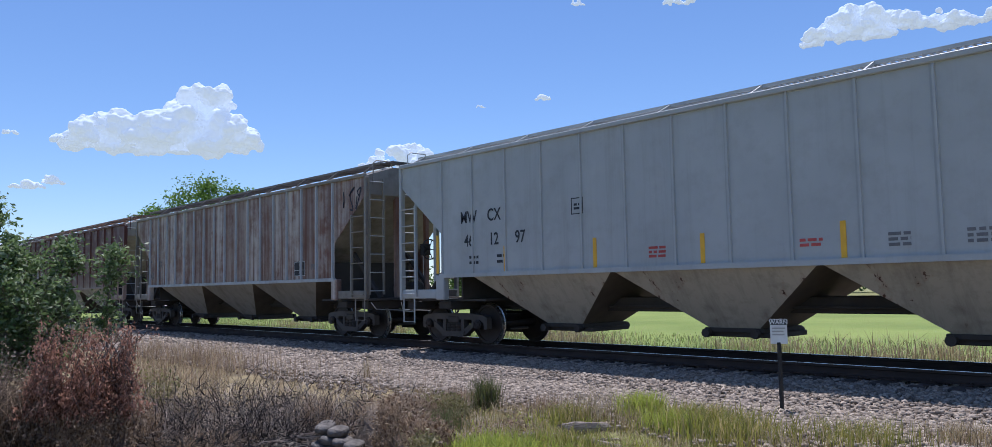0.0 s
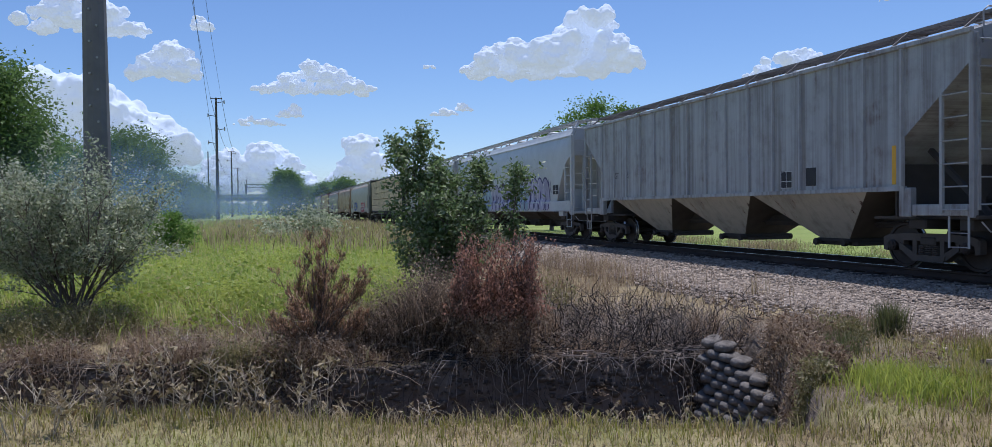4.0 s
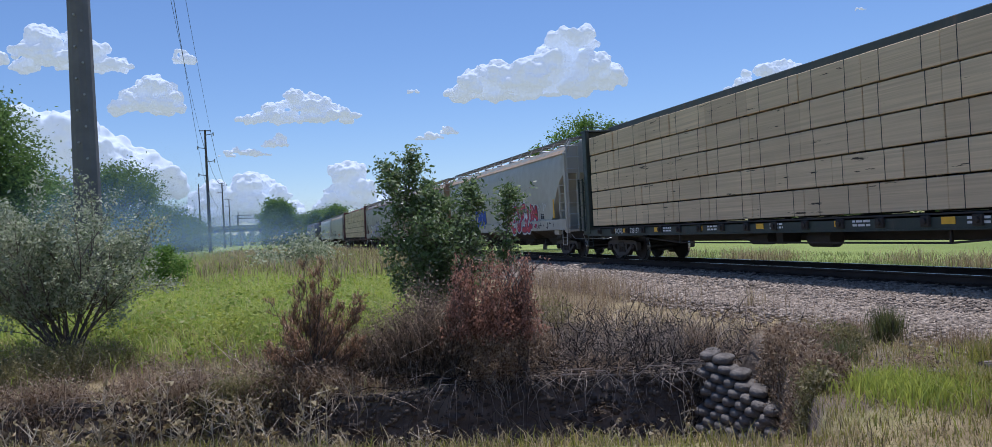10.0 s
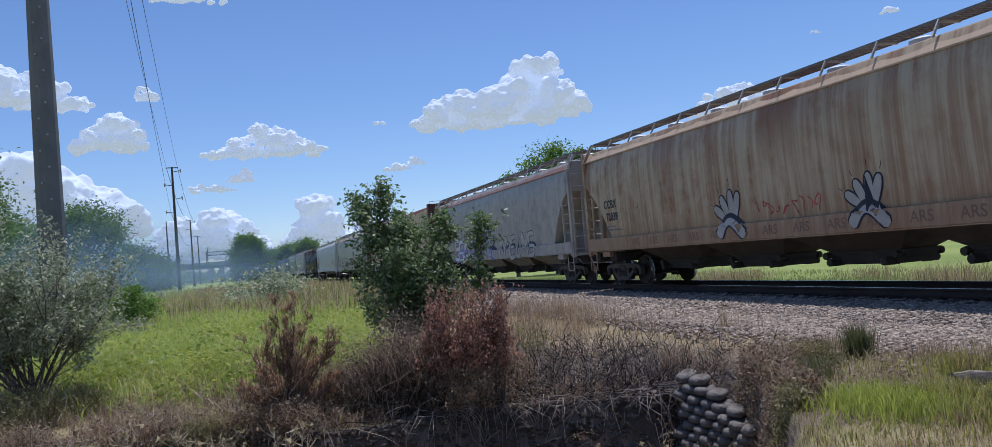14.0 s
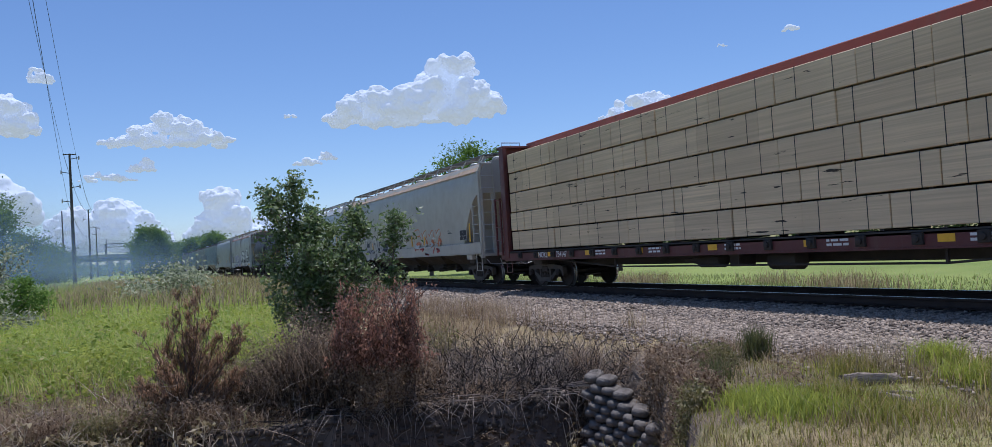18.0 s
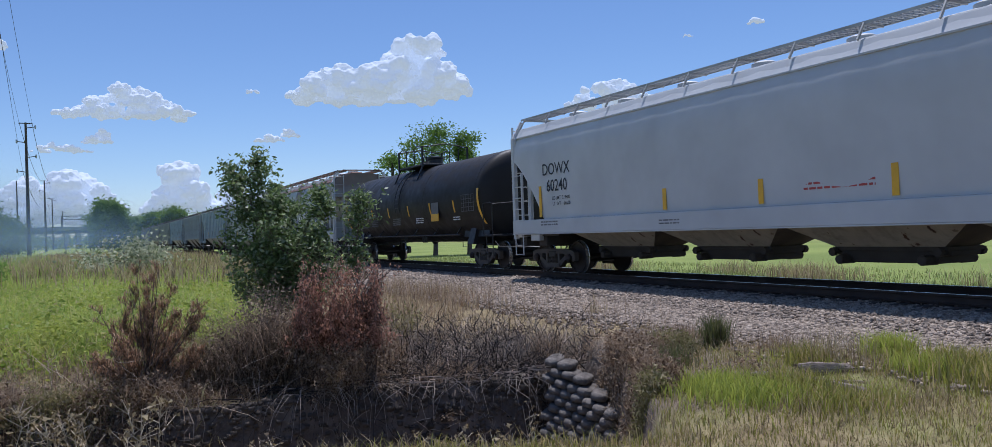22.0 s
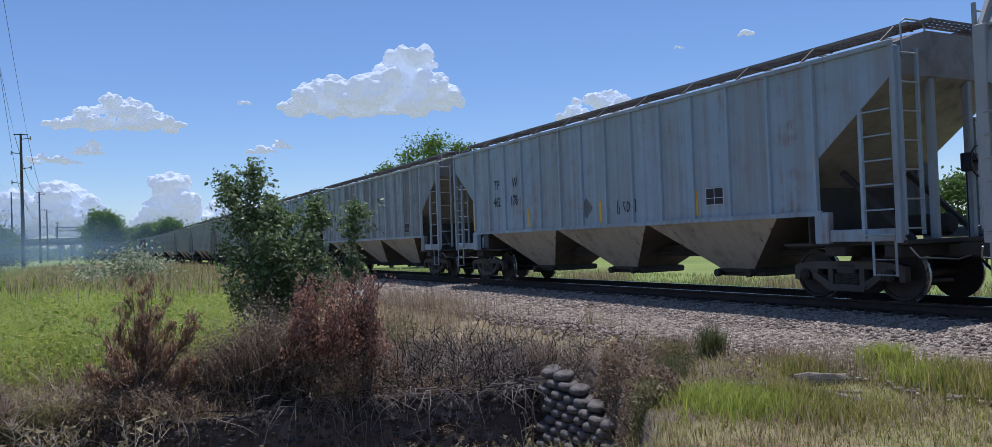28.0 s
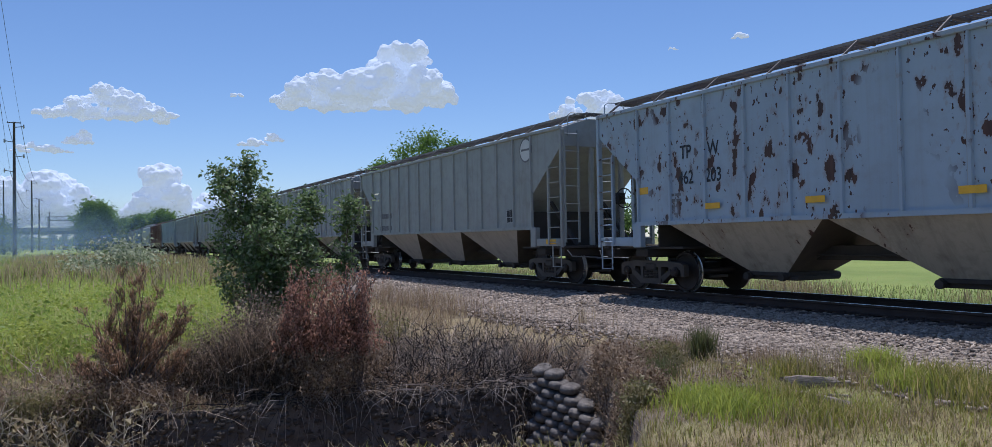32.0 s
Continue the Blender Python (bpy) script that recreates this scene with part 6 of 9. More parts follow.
small_print(c12, S12(1.4), 3.0, 1.4, 0.7, 2, M_MARK_GREY, 0.03, 0.04, seed=96)
# tank car: markings lie on the curved shell
TR, TZ = 1.57, 2.47
ST = lambda z: -math.sqrt(max(0.05, TR * TR - (z - TZ) ** 2)) - 0.004
words(c13, lambda z: -TR - 0.003, (("ECUX 405272", 5.6, 2.12),), 0.33, M_MARK_W, 0.004, 0.95)
for y, a, b in ((7.45, 1.52, 2.72), (3.57, 1.98, 2.40), (1.41, 1.98, 2.40), (-0.96, 1.98, 2.40), (-3.27, 1.98, 2.40), (-5.49, 1.98, 2.40), (-7.5, 1.52, 2.72)):
    mb = MB()
    n_ = 8
    for i in range(n_):
        za, zb_ = a + (b - a) * i / n_, a + (b - a) * (i + 1) / n_
        w_ = 0.07 if b - a > 1 else 0.055
        mb.add([(ST(za), y - w_, za), (ST(za), y + w_, za), (ST(zb_), y + w_, zb_), (ST(zb_), y - w_, zb_)], [(0, 1, 2, 3)])
    part("reflector", mb, M_YELLOW, c13, "yellow reflector strip")
outline_box(c13, lambda z: -TR - 0.004, 4.45, 2.17, 0.3, 0.34, M_MARK_W, 0.02)
for y, z, w, r, m_ in ((3.9, 1.93, 0.9, 4, M_MARK_GREY), (1.0, 1.93, 0.9, 4, M_MARK_GREY), (-1.6, 1.88, 0.8, 3, M_MARK_W), (-5.2, 1.83, 0.6, 2, M_MARK_W), (5.9, 1.73, 1.3, 2, M_MARK_GREY)):
    small_print(c13, min(ST(z), ST(z - 0.25)), y, z, w, r, M_MARK_GREY if m_ is M_MARK_GREY else m_, 0.04, 0.04, seed=int(100 + y * 3))
pl = patch(c13, -TR - 0.006, -4.15, -3.5, 1.98, 2.40, M_MARK_GREY, "placard", "faded placard with a yellow band")
part("placard_band", MB().box(-TR - 0.03, -TR - 0.005, -4.2, -3.5, 1.71, 1.98), M_YELLOW, pl)
tb = MB()
for i in range(5):
    tb.box(-TR - 0.006, -TR, -7.2, -6.2, 1.98 + i * 0.14, 1.995 + i * 0.14)
for i in range(6):
    tb.box(-TR - 0.007, -TR, -7.2 + i * 0.198, -7.188 + i * 0.198, 1.98, 2.555)
part("capacity_table", tb, M_MARK_GREY, c13, "faint white ruled capacity table")
# stained grey car with large graffiti
words(c14, SB, (("CEFX", 6.6, 2.55), ("12584", 6.6, 2.12)), 0.36, M_MARK, 0.006, 0.9)
graffiti(c14, SB, 5.6, -0.3, 1.12, 2.3, G_LAV, G_PURPLE, 111, 7, 0.26, G_WHITE, rim=1.4)
graffiti(c14, SB, -0.7, -4.6, 1.2, 2.65, G_WHITE, G_LINE, 112, 4, 0.34, rim=1.55)
graffiti(c14, SB, -4.4, -6.4, 1.3, 2.75, G_WHITE, G_LINE, 113, 2, 0.26, rim=1.7)
for y in (6.3, 4.28, 1.64, -1.0, -4.02):
    flat_strip(c14, SB, y, 1.27, 0.34, 0.12)
flat_strip(c14, SB, -7.0, 1.3, 1.1, 0.13)
consolidated(c14, SB, -6.64, 1.88, 0.62, 0.4)
small_print(c14, SB(2.4), -6.2, 2.5, 0.6, 3, M_MARK, 0.06, 0.07, seed=115)
# slate grey car
words(c15, SB, (("ADMX", 6.35, 2.72), ("52091", 6.3, 2.34)), 0.40, M_MARK, 0.006, 0.9)
small_print(c15, SB(2.0), 6.6, 2.0, 1.0, 2, M_MARK_GREY, 0.06, 0.06, seed=121)
for y in (7.3, 3.5, -3.5):
    strip(c15, SB, y, 1.62, 2.1, 0.10)
strip(c15, SB, -7.0, 1.62, 2.4, 0.14)
consolidated(c15, SB, -5.2, 1.9, 0.4, 0.36)
outline_box(c15, SB, 4.7, 2.7, 0.22, 0.28, M_MARK)
# faded blue-grey car
words(c16, SA, (("TP", 5.38, 3.03), ("W", 4.22, 3.03), ("462", 5.4, 2.5), ("178", 4.3, 2.5)), 0.40, M_MARK, 0.007, 0.75)
for y, a, b in ((7.1, 1.65, 2.6), (3.43, 1.66, 2.2), (1.67, 1.66, 2.25), (-0.23, 1.66, 2.2), (-3.79, 1.66, 2.2), (-6.93, 1.8, 2.68)):
    strip(c16, SA, y, a, b, 0.09)
consolidated(c16, SA, -4.35, 2.05, 0.52, 0.36)
_d = 0.28
part("hazard_diamond", MB().add([(-1.524, 0.4 - _d, 2.05), (-1.524, 0.4, 2.05 - _d), (-1.524, 0.4 + _d, 2.05), (-1.524, 0.4, 2.05 + _d)], [(0, 1, 2, 3)]), M_MARK_GREY, c16)
tag_scribble(c16, SA, -0.9, -1.7, 1.85, 2.2, G_LINE, 131, 4, 0.03)
# dull grey car
words(c17, SA, (("TP", 5.4, 3.0), ("W", 4.2, 3.0), ("151", 5.4, 2.5), ("289", 4.2, 2.5)), 0.38, M_MARK, 0.007, 0.75)
words(c17, SA, (("CAUTION", -1.9, 2.3),), 0.10, M_MARK, 0.002, 0.85)
small_print(c17, -1.524, -1.4, 2.1, 1.0, 2, M_MARK_GREY, 0.05, 0.05, seed=143)
small_print(c17, -1.524, 5.7, 2.05, 0.7, 2, M_MARK_GREY, 0.07, 0.06, seed=141)
consolidated(c17, SA, -5.4, 1.95, 0.5, 0.36)
strip(c17, SA, -6.9, 1.8, 2.5, 0.09)
tag_scribble(c17, SA, 2.9, 1.6, 1.8, 2.6, G_LINE, 142, 5, 0.05)
# rust-spotted car
words(c18, SA, (("TP", 5.65, 3.07), ("W", 4.81, 3.07), ("462", 5.65, 2.52), ("203", 4.81, 2.52)), 0.40, M_MARK, 0.007, 0.8)
flat_strip(c18, SA, 7.15, 2.32, 0.40, 0.16)
for y in (4.80, 2.22, -0.6, -3.2, -5.8):
    flat_strip(c18, SR, y, 1.88, 0.42, 0.12)
small_print(c18, -1.524, 6.2, 2.2, 0.4, 2, M_MARK_GREY, 0.06, 0.06, seed=151)
# grey-green car with an emblem
em = part("emblem", recalc(MB().lathe([(-1.526, 0.36), (-1.53, 0.36), (-1.531, 0.01)], 28, (0, -6.56, 3.83)).mesh("emblem")), M_MARK_GREY, c19, "round emblem, pale disc with a dark rim")
part("emblem_disc", recalc(MB().lathe([(-1.531, 0.31), (-1.535, 0.31), (-1.536, 0.01)], 28, (0, -6.56, 3.83)).mesh("emblem_disc")), M_ZINC, em)
part("emblem_bar", MB().box(-1.542, -1.536, -6.80, -6.32, 3.81, 3.87), M_MARK_GREY, em)
consolidated(c19, SA, -5.56, 1.95, 0.42, 0.4)
small_print(c19, -1.524, 6.0, 2.4, 1.4, 2, M_MARK_GREY, 0.2, 0.3, seed=161)
flat_strip(c19, lambda z: -1.545, -7.9, 1.17, 0.5, 0.13)
words(c20, SA, (("TP", 5.4, 3.0), ("W", 4.2, 3.0)), 0.36, M_MARK_GREY, 0.006, 0.75)

# ---------------------------------------------------------------- plants: tools
def spot(az, d):
    """A place on the ground in the direction az (degrees from the track's line, to the right) and d metres from the viewer."""
    a = radians(az)
    x, y = EYE[0] + d * math.sin(a), EYE[1] + d * math.cos(a)
    return x, y, ground_z(x, y)


def blade_arrays(P, h, w, rng, lean=0.35, bend=0.5):
    """Bent tapering blades at the points P: vertices and triangles."""
    n = len(P)
    a = rng.uniform(0, 2 * np.pi, n)
    d = np.stack([np.cos(a), np.sin(a), np.zeros(n)], 1)
    side = np.stack([-np.sin(a), np.cos(a), np.zeros(n)], 1)
    up = np.array([0, 0, 1.0])
    l = (rng.uniform(0, lean, n) * h)[:, None]
    b = (rng.uniform(0, bend, n) * h)[:, None]
    hw = (w * rng.uniform(0.6, 1.3, n) / 2)[:, None]
    mid = P + up * (h * 0.58)[:, None] + d * l * 0.6
    tip = P + up * (h * rng.uniform(0.8, 1.0, n))[:, None] + d * (l + b)
    v = np.stack([P - side * hw, P + side * hw, mid - side * hw * 0.8, mid + side * hw * 0.8, tip], 1).reshape(-1, 3)
    t = np.array([(0, 1, 3), (0, 3, 2), (2, 3, 4)])
    f = (t[None] + (np.arange(n) * 5)[:, None, None]).reshape(-1, 3)
    return v, f


def scatter(n, xr, yr, rng, density=None):
    x, y = rng.uniform(*xr, n), rng.uniform(*yr, n)
    if density is not None:
        keep = np.array([density(a, b) for a, b in zip(x, y)]) > rng.random(n)
        x, y = x[keep], y[keep]
    return np.stack([x, y, np.array([ground_z(a, b) - 0.01 for a, b in zip(x, y)])], 1) if len(x) else np.zeros((0, 3))


def grass(name, label, n, xr, yr, hr, w, material, seed, density=None, lean=0.35, bend=0.5, clump=0):
    rng = np.random.default_rng(seed)
    P = scatter(n, xr, yr, rng, density)
    if clump:
        P = np.repeat(P, clump, 0)
        P[:, :2] += rng.normal(0, 0.045, (len(P), 2))
    h = rng.uniform(*hr, len(P)) * (0.65 + 0.7 * np.array([noise.noise((x * 0.8, y * 0.8, seed)) * 0.5 + 0.5 for x, y, z in P]))
    v, f = blade_arrays(P, h, w, rng, lean, bend)
    return thing(name, label, "grass", np_mesh(name, v, f, material), kind="stuff")


def leaf_arrays(C, size, rng, flat=0.35):
    """Pointed folded leaves at the centres C: vertices and quads."""
    n = len(C)
    a = rng.normal(0, 1, (n, 3))
    a[:, 2] *= flat
    a /= np.linalg.norm(a, axis=1, keepdims=True)
    b = rng.normal(0, 1, (n, 3))
    b -= a * (a * b).sum(1, keepdims=True)
    b /= np.linalg.norm(b, axis=1, keepdims=True)
    s = (size * rng.uniform(0.6, 1.3, n))[:, None]
    c = np.cross(a, b)
    v = np.stack([C - a * s, C + b * s * 0.45 + c * s * 0.12, C + a * s, C - b * s * 0.45 + c * s * 0.12], 1).reshape(-1, 3)
    f = (np.arange(4)[None] + (np.arange(n) * 4)[:, None])
    return v, f


def big_tree(name, label, base, height, width, seed, material, bark, n_clump=60, per=90, leaf=0.25, low=0.15, group="", cat="tree"):
    """A tall tree: trunk, limbs, and a crown of many clumps with gaps and an uneven outline."""
    rng = np.random.default_rng(seed)
    th = thing(name, label, cat, group=group)
    th.matrix_basis = Matrix.Translation(base)
    mb = MB().tube([(0, 0, -0.2), (0.02 * height, 0, height * 0.3), (0, 0.01 * height, height * 0.6), (0, 0, height * 0.85)], height * 0.022, 8, height * 0.006)
    cl = []
    for i in range(n_clump):
        u = rng.uniform(low, 1.0)
        rad = width / 2 * math.sqrt(max(0.02, 1 - ((u - 0.5) / 0.56) ** 2)) * rng.uniform(0.45, 1.0)
        a = rng.uniform(0, 2 * math.pi)
        c = Vector((rad * math.cos(a), rad * math.sin(a), height * u))
        cl.append((c, width * rng.uniform(0.07, 0.15)))
        if i % 3 == 0:
            mb.tube([(0, 0, height * max(0.12, u - 0.25)), c * 0.55 + Vector((0, 0, height * u * 0.42)), c], height * 0.008, 5, height * 0.002)
    part("trunk", mb.mesh("trunk", 60), bark, th)
    C = np.concatenate([np.array(c)[None] + rng.normal(0, 1, (per, 3)) * np.array([r, r, r * 0.75]) for c, r in cl])
    C = C[C[:, 2] > 0.05 * height]
    v, f = leaf_arrays(C, leaf, rng, 0.7)
    part("crown", np_mesh("crown", v, f, material), None, th, "leafy crown")
    return th


def twig_tangle(name, label, base, n, size, material, seed, length=(0.25, 0.7), r=0.005, cat="twigs", shape=(1, 1, 0.6), curl=0.5, up=0.2, kind="stuff", avoid=True):
    """Crooked dry twigs that lean and cross."""
    rng = np.random.default_rng(seed)
    mb = MB()
    for i in range(n):
        p = Vector(rng.normal(0, 0.5, 3) * np.array(shape) * size)
        rr, qq = ditch_rq(base[0] + p.x, base[1] + p.y)
        if avoid and 0.6 < qq < bank_q(rr) + 0.05 and rr < 6.9 and rng.random() < 0.9:
            continue
        gz = ground_z(base[0] + p.x, base[1] + p.y) - base[2]
        p.z = gz + abs(p.z) * 0.5
        d = Vector(rng.normal(0, 1, 3))
        d.z = abs(d.z) * 0.6 + up
        d.normalize()
        pts = [p]
        l = rng.uniform(*length)
        for k in range(4):
            d = (d + Vector(rng.normal(0, curl * 0.5, 3))).normalized()
            pts.append(pts[-1] + d * l / 4)
        mb.tube(pts, r * rng.uniform(0.5, 1.4), 3, r * 0.3, cap=False)
    th = thing(name, label, cat, mb.mesh(name), material, Matrix.Translation(base), kind=kind)
    return th


# ---------------------------------------------------------------- plants: materials
M_GRASS_G = leafy("fresh_grass", (0.22, 0.315, 0.05), (0.45, 0.54, 0.11), (0.58, 0.52, 0.22), trans=0.5)
M_GRASS_V = leafy("verge_grass", (0.18, 0.195, 0.035), (0.40, 0.37, 0.09), (0.58, 0.46, 0.22), trans=0.45)
M_GRASS_LIME = leafy("lime_grass", (0.29, 0.35, 0.05), (0.55, 0.58, 0.12), trans=0.45)
M_GRASS_FIELD = leafy("field_grass", (0.17, 0.215, 0.06), (0.28, 0.325, 0.10), (0.33, 0.33, 0.14), trans=0.4)
M_GRASS_DRY = leafy("dry_grass", (0.30, 0.23, 0.12), (0.58, 0.48, 0.28), (0.16, 0.115, 0.07), trans=0.35)
M_GRASS_GREY = leafy("grey_dead_grass", (0.26, 0.18, 0.115), (0.54, 0.42, 0.285), (0.13, 0.08, 0.05), trans=0.45)
M_GRASS_BROWN = leafy("scorched_grass", (0.18, 0.12, 0.075), (0.38, 0.265, 0.16), (0.09, 0.065, 0.045), trans=0.4)
M_LEAF_NEAR = leafy("shrub_leaves", (0.11, 0.165, 0.06), (0.25, 0.34, 0.125), (0.42, 0.48, 0.29), 0.42, trans=0.5)
M_LEAF_TREE = leafy("tree_leaves", (0.11, 0.18, 0.045), (0.21, 0.31, 0.09), trans=0.5)
M_LEAF_LIGHT = leafy("poplar_leaves", (0.13, 0.23, 0.04), (0.24, 0.36, 0.08), trans=0.5)
M_LEAF_SILVER = leafy("silvery_leaves", (0.32, 0.36, 0.22), (0.66, 0.67, 0.48), (0.20, 0.25, 0.12), trans=0.55)
M_LEAF_DEAD = leafy("dead_reddish_leaves", (0.36, 0.185, 0.125), (0.66, 0.39, 0.275), (0.17, 0.09, 0.06), trans=0.55)
M_SCORCHED = leafy("scorched_weeds", (0.085, 0.066, 0.05), (0.29, 0.22, 0.16), (0.52, 0.40, 0.285), trans=0.45)
M_OLIVE = leafy("olive_dry_weeds", (0.17, 0.16, 0.06), (0.38, 0.33, 0.15), (0.45, 0.38, 0.22), trans=0.35)
M_JUNIPER = leafy("dead_juniper_needles", (0.30, 0.175, 0.10), (0.60, 0.39, 0.24), (0.16, 0.12, 0.07), trans=0.3)
M_BARK = plain("bark", (0.14, 0.11, 0.09), 0.9, 0, 0.35, 9, 0.5)
M_TWIG = plain("dry_twig", (0.30, 0.235, 0.17), 0.9, 0, 0.35, 9)
M_TWIG_GREY = plain("ashy_twig", (0.42, 0.345, 0.27), 0.9, 0, 0.45, 6)
M_TWIG_BURNT = plain("charred_twig", (0.035, 0.03, 0.028), 0.9, 0, 0.5, 6)
M_STALK = plain("straw_stalk", (0.52, 0.44, 0.32), 0.8, 0, 0.25, 9)


# ---------------------------------------------------------------- plants: ground cover
def dens_verge(x, y):
    r, q = ditch_rq(x, y)
    return (1.0 - smoothstep(-0.2, 0.35, q)) if r < 6.9 else 1.0 - smoothstep(-5.6, -4.8, x) * 0.9 - smoothstep(2.0, 4.0, q) * 0.55


grass("verge_grass", "short mown verge grass, green and straw", 46000, (-18.5, -5.0), (2.4, 8.8), (0.04, 0.12), 0.008, M_GRASS_V, 11, dens_verge, 0.5, 0.6)
grass("verge_straw", "dry clippings in the mown verge", 52000, (-18.5, -5.0), (2.4, 8.8), (0.03, 0.10), 0.007, M_GRASS_DRY, 12, dens_verge, 0.9, 0.9)


grass("verge_behind", "short mown grass of the verge", 26000, (-24, -5.0), (-9, 2.5), (0.04, 0.11), 0.012, M_GRASS_V, 9, None, 0.5, 0.6)


def dens_lip(x, y):
    r, q = ditch_rq(x, y)
    return smoothstep(-0.7, -0.1, q) * (1 - smoothstep(0.35, 0.9, q)) if r < 7.0 else 0.0


grass("lip_grass", "taller grass along the lip of the ditch", 20000, (-19, -8), (4.5, 10), (0.07, 0.18), 0.009, M_GRASS_V, 13, dens_lip, 0.4, 0.6)
grass("lip_straw", "straw along the lip of the ditch", 18000, (-19, -8), (4.5, 10), (0.08, 0.22), 0.007, M_GRASS_DRY, 14, dens_lip, 0.6, 0.7)


def dens_right(x, y):
    r, q = ditch_rq(x, y)
    return smoothstep(7.2, 7.9, r) * smoothstep(-0.6, 1.7, q + 1.3 * noise.noise((x * 0.9, y * 0.9, 21.0))) * (1 - smoothstep(2.6, 4.2, q) * 0.75) * (1 - smoothstep(-5.5, -4.6, x)) * (0.06 + 0.94 * smoothstep(0.0, 0.35, noise.noise((x * 1.3, y * 1.3, 1.0))))


grass("trackside_grass", "bright green grass beside the gravel", 10000, (-9.5, -4.0), (0.5, 9.5), (0.07, 0.20), 0.010, M_GRASS_LIME, 15, dens_right, 0.45, 0.7)
grass("trackside_straw", "dry grass beside the gravel", 30000, (-9.5, -3.8), (0.5, 11.5), (0.08, 0.26), 0.007, M_GRASS_DRY, 16, lambda x, y: max(0.0, 1.0 - dens_right(x, y)) * smoothstep(7.7, 8.4, ditch_rq(x, y)[0]) * smoothstep(0.0, 0.5, ditch_rq(x, y)[1]) * (1 - smoothstep(-5.4, -4.6, x)) * smoothstep(-0.25, 0.2, noise.noise((x * 1.1, y * 1.1, 12.0))), 0.6, 0.8)


def dens_bank(x, y):
    r, q = ditch_rq(x, y)
    n = noise.noise((x * 0.6, y * 0.6, 4.0))
    return smoothstep(bank_q(r) - 0.35, bank_q(r) + 0.05, q) * (1 - smoothstep(6.0, 8.5, q + 2 * n)) * (1 - smoothstep(3.5, 5.5, r + n)) * (1 - smoothstep(-4.8, -4.0, x))


def mat_cover(name, label, n, per, xr, yr, hr, w, material, seed, density, level, freq=0.9, spread=0.14):
    """Matted clumps of crooked dry stems that lean every way, thick in patches."""
    rng = np.random.default_rng(seed)
    P = scatter(n, xr, yr, rng, lambda x, y: density(x, y) * smoothstep(level - 0.12, level + 0.12, noise.noise((x * freq, y * freq, seed * 1.7))))
    top = np.repeat(rng.uniform(0.45, 1.0, len(P)), per)
    P = np.repeat(P, per, 0)
    P[:, :2] += rng.normal(0, spread, (len(P), 2))
    P[:, 2] = [ground_z(x, y) - 0.01 for x, y, z in P]
    v, f = blade_arrays(P, rng.uniform(*hr, len(P)) * top, w, rng, 1.3, 1.1)
    return thing(name, label, "grass", np_mesh(name, v, f, material), kind="stuff")


mat_cover("bank_dry_grass", "matted grey dry grass on the ditch bank", 1100, 34, (-26, -7), (9, 24), (0.12, 0.46), 0.007, M_GRASS_GREY, 17, dens_bank, -0.15)
mat_cover("bank_brown_grass", "scorched brown weeds on the ditch bank", 900, 34, (-26, -7), (9, 24), (0.12, 0.50), 0.008, M_GRASS_BROWN, 18, dens_bank, -0.05)
mat_cover("bank_olive_weeds", "olive half-dry weeds on the ditch bank", 800, 34, (-26, -7), (9.5, 24), (0.12, 0.45), 0.009, M_OLIVE, 101, dens_bank, 0.05)
mat_cover("bank_straw", "pale straw on the ditch bank", 420, 26, (-26, -7), (9, 24), (0.15, 0.55), 0.005, M_GRASS_DRY, 102, dens_bank, 0.0)
mat_cover("bank_black_weeds", "blackened weeds on the ditch bank", 520, 36, (-26, -7), (9, 15), (0.12, 0.42), 0.008, M_SCORCHED, 103, dens_bank, 0.08)


def dens_ditch(x, y):
    r, q = ditch_rq(x, y)
    n = noise.noise((x * 0.9, y * 0.9, 14.0))
    return smoothstep(0.6, 1.2, q) * (1 - smoothstep(bank_q(r) - 0.2, bank_q(r), q)) * (1 - smoothstep(1.6, 3.6, r)) * smoothstep(-0.3, 0.25, n)


grass("ditch_dead_grass", "grey-brown dead grass in the ditch", 30000, (-24, -9), (6, 18), (0.2, 0.62), 0.006, M_GRASS_GREY, 27, dens_ditch, 1.3, 1.0)
grass("ditch_brown_grass", "scorched grass in the ditch", 20000, (-24, -9), (6, 18), (0.2, 0.7), 0.007, M_SCORCHED, 28, dens_ditch, 1.2, 1.0)


def dens_brush(x, y):
    r, q = ditch_rq(x, y)
    n = noise.noise((x * 1.2, y * 1.2, 15.0))
    return smoothstep(bank_q(r) - 0.1, bank_q(r) + 0.2, q) * (1 - smoothstep(6.6, 7.6, q + n)) * smoothstep(2.2, 3.2, r) * (1 - smoothstep(7.0, 7.6, r)) * (0.25 + 0.75 * smoothstep(-0.25, 0.25, n))


grass("brush_grass", "dry brown grass among the burnt brush", 9000, (-12.5, -5.5), (9, 15), (0.15, 0.5), 0.006, M_GRASS_GREY, 29, dens_brush, 1.2, 1.0)
grass("brush_scorched", "scorched grass among the burnt brush", 12000, (-12.5, -5.5), (9, 15), (0.15, 0.5), 0.008, M_SCORCHED, 30, dens_brush, 1.3, 1.0)


def dens_top(x, y):
    r, q = ditch_rq(x, y)
    n = noise.noise((x * 0.7, y * 0.7, 9.0))
    return smoothstep(6.0, 7.4, q + 0.6 * n) * smoothstep(2.5, 4.0, r + n) * (1 - smoothstep(-4.6, -3.7, x + 0.5 * n)) * smoothstep(-0.35, 0.1, n) * (1 - 0.85 * smoothstep(5.2, 6.8, r + n))


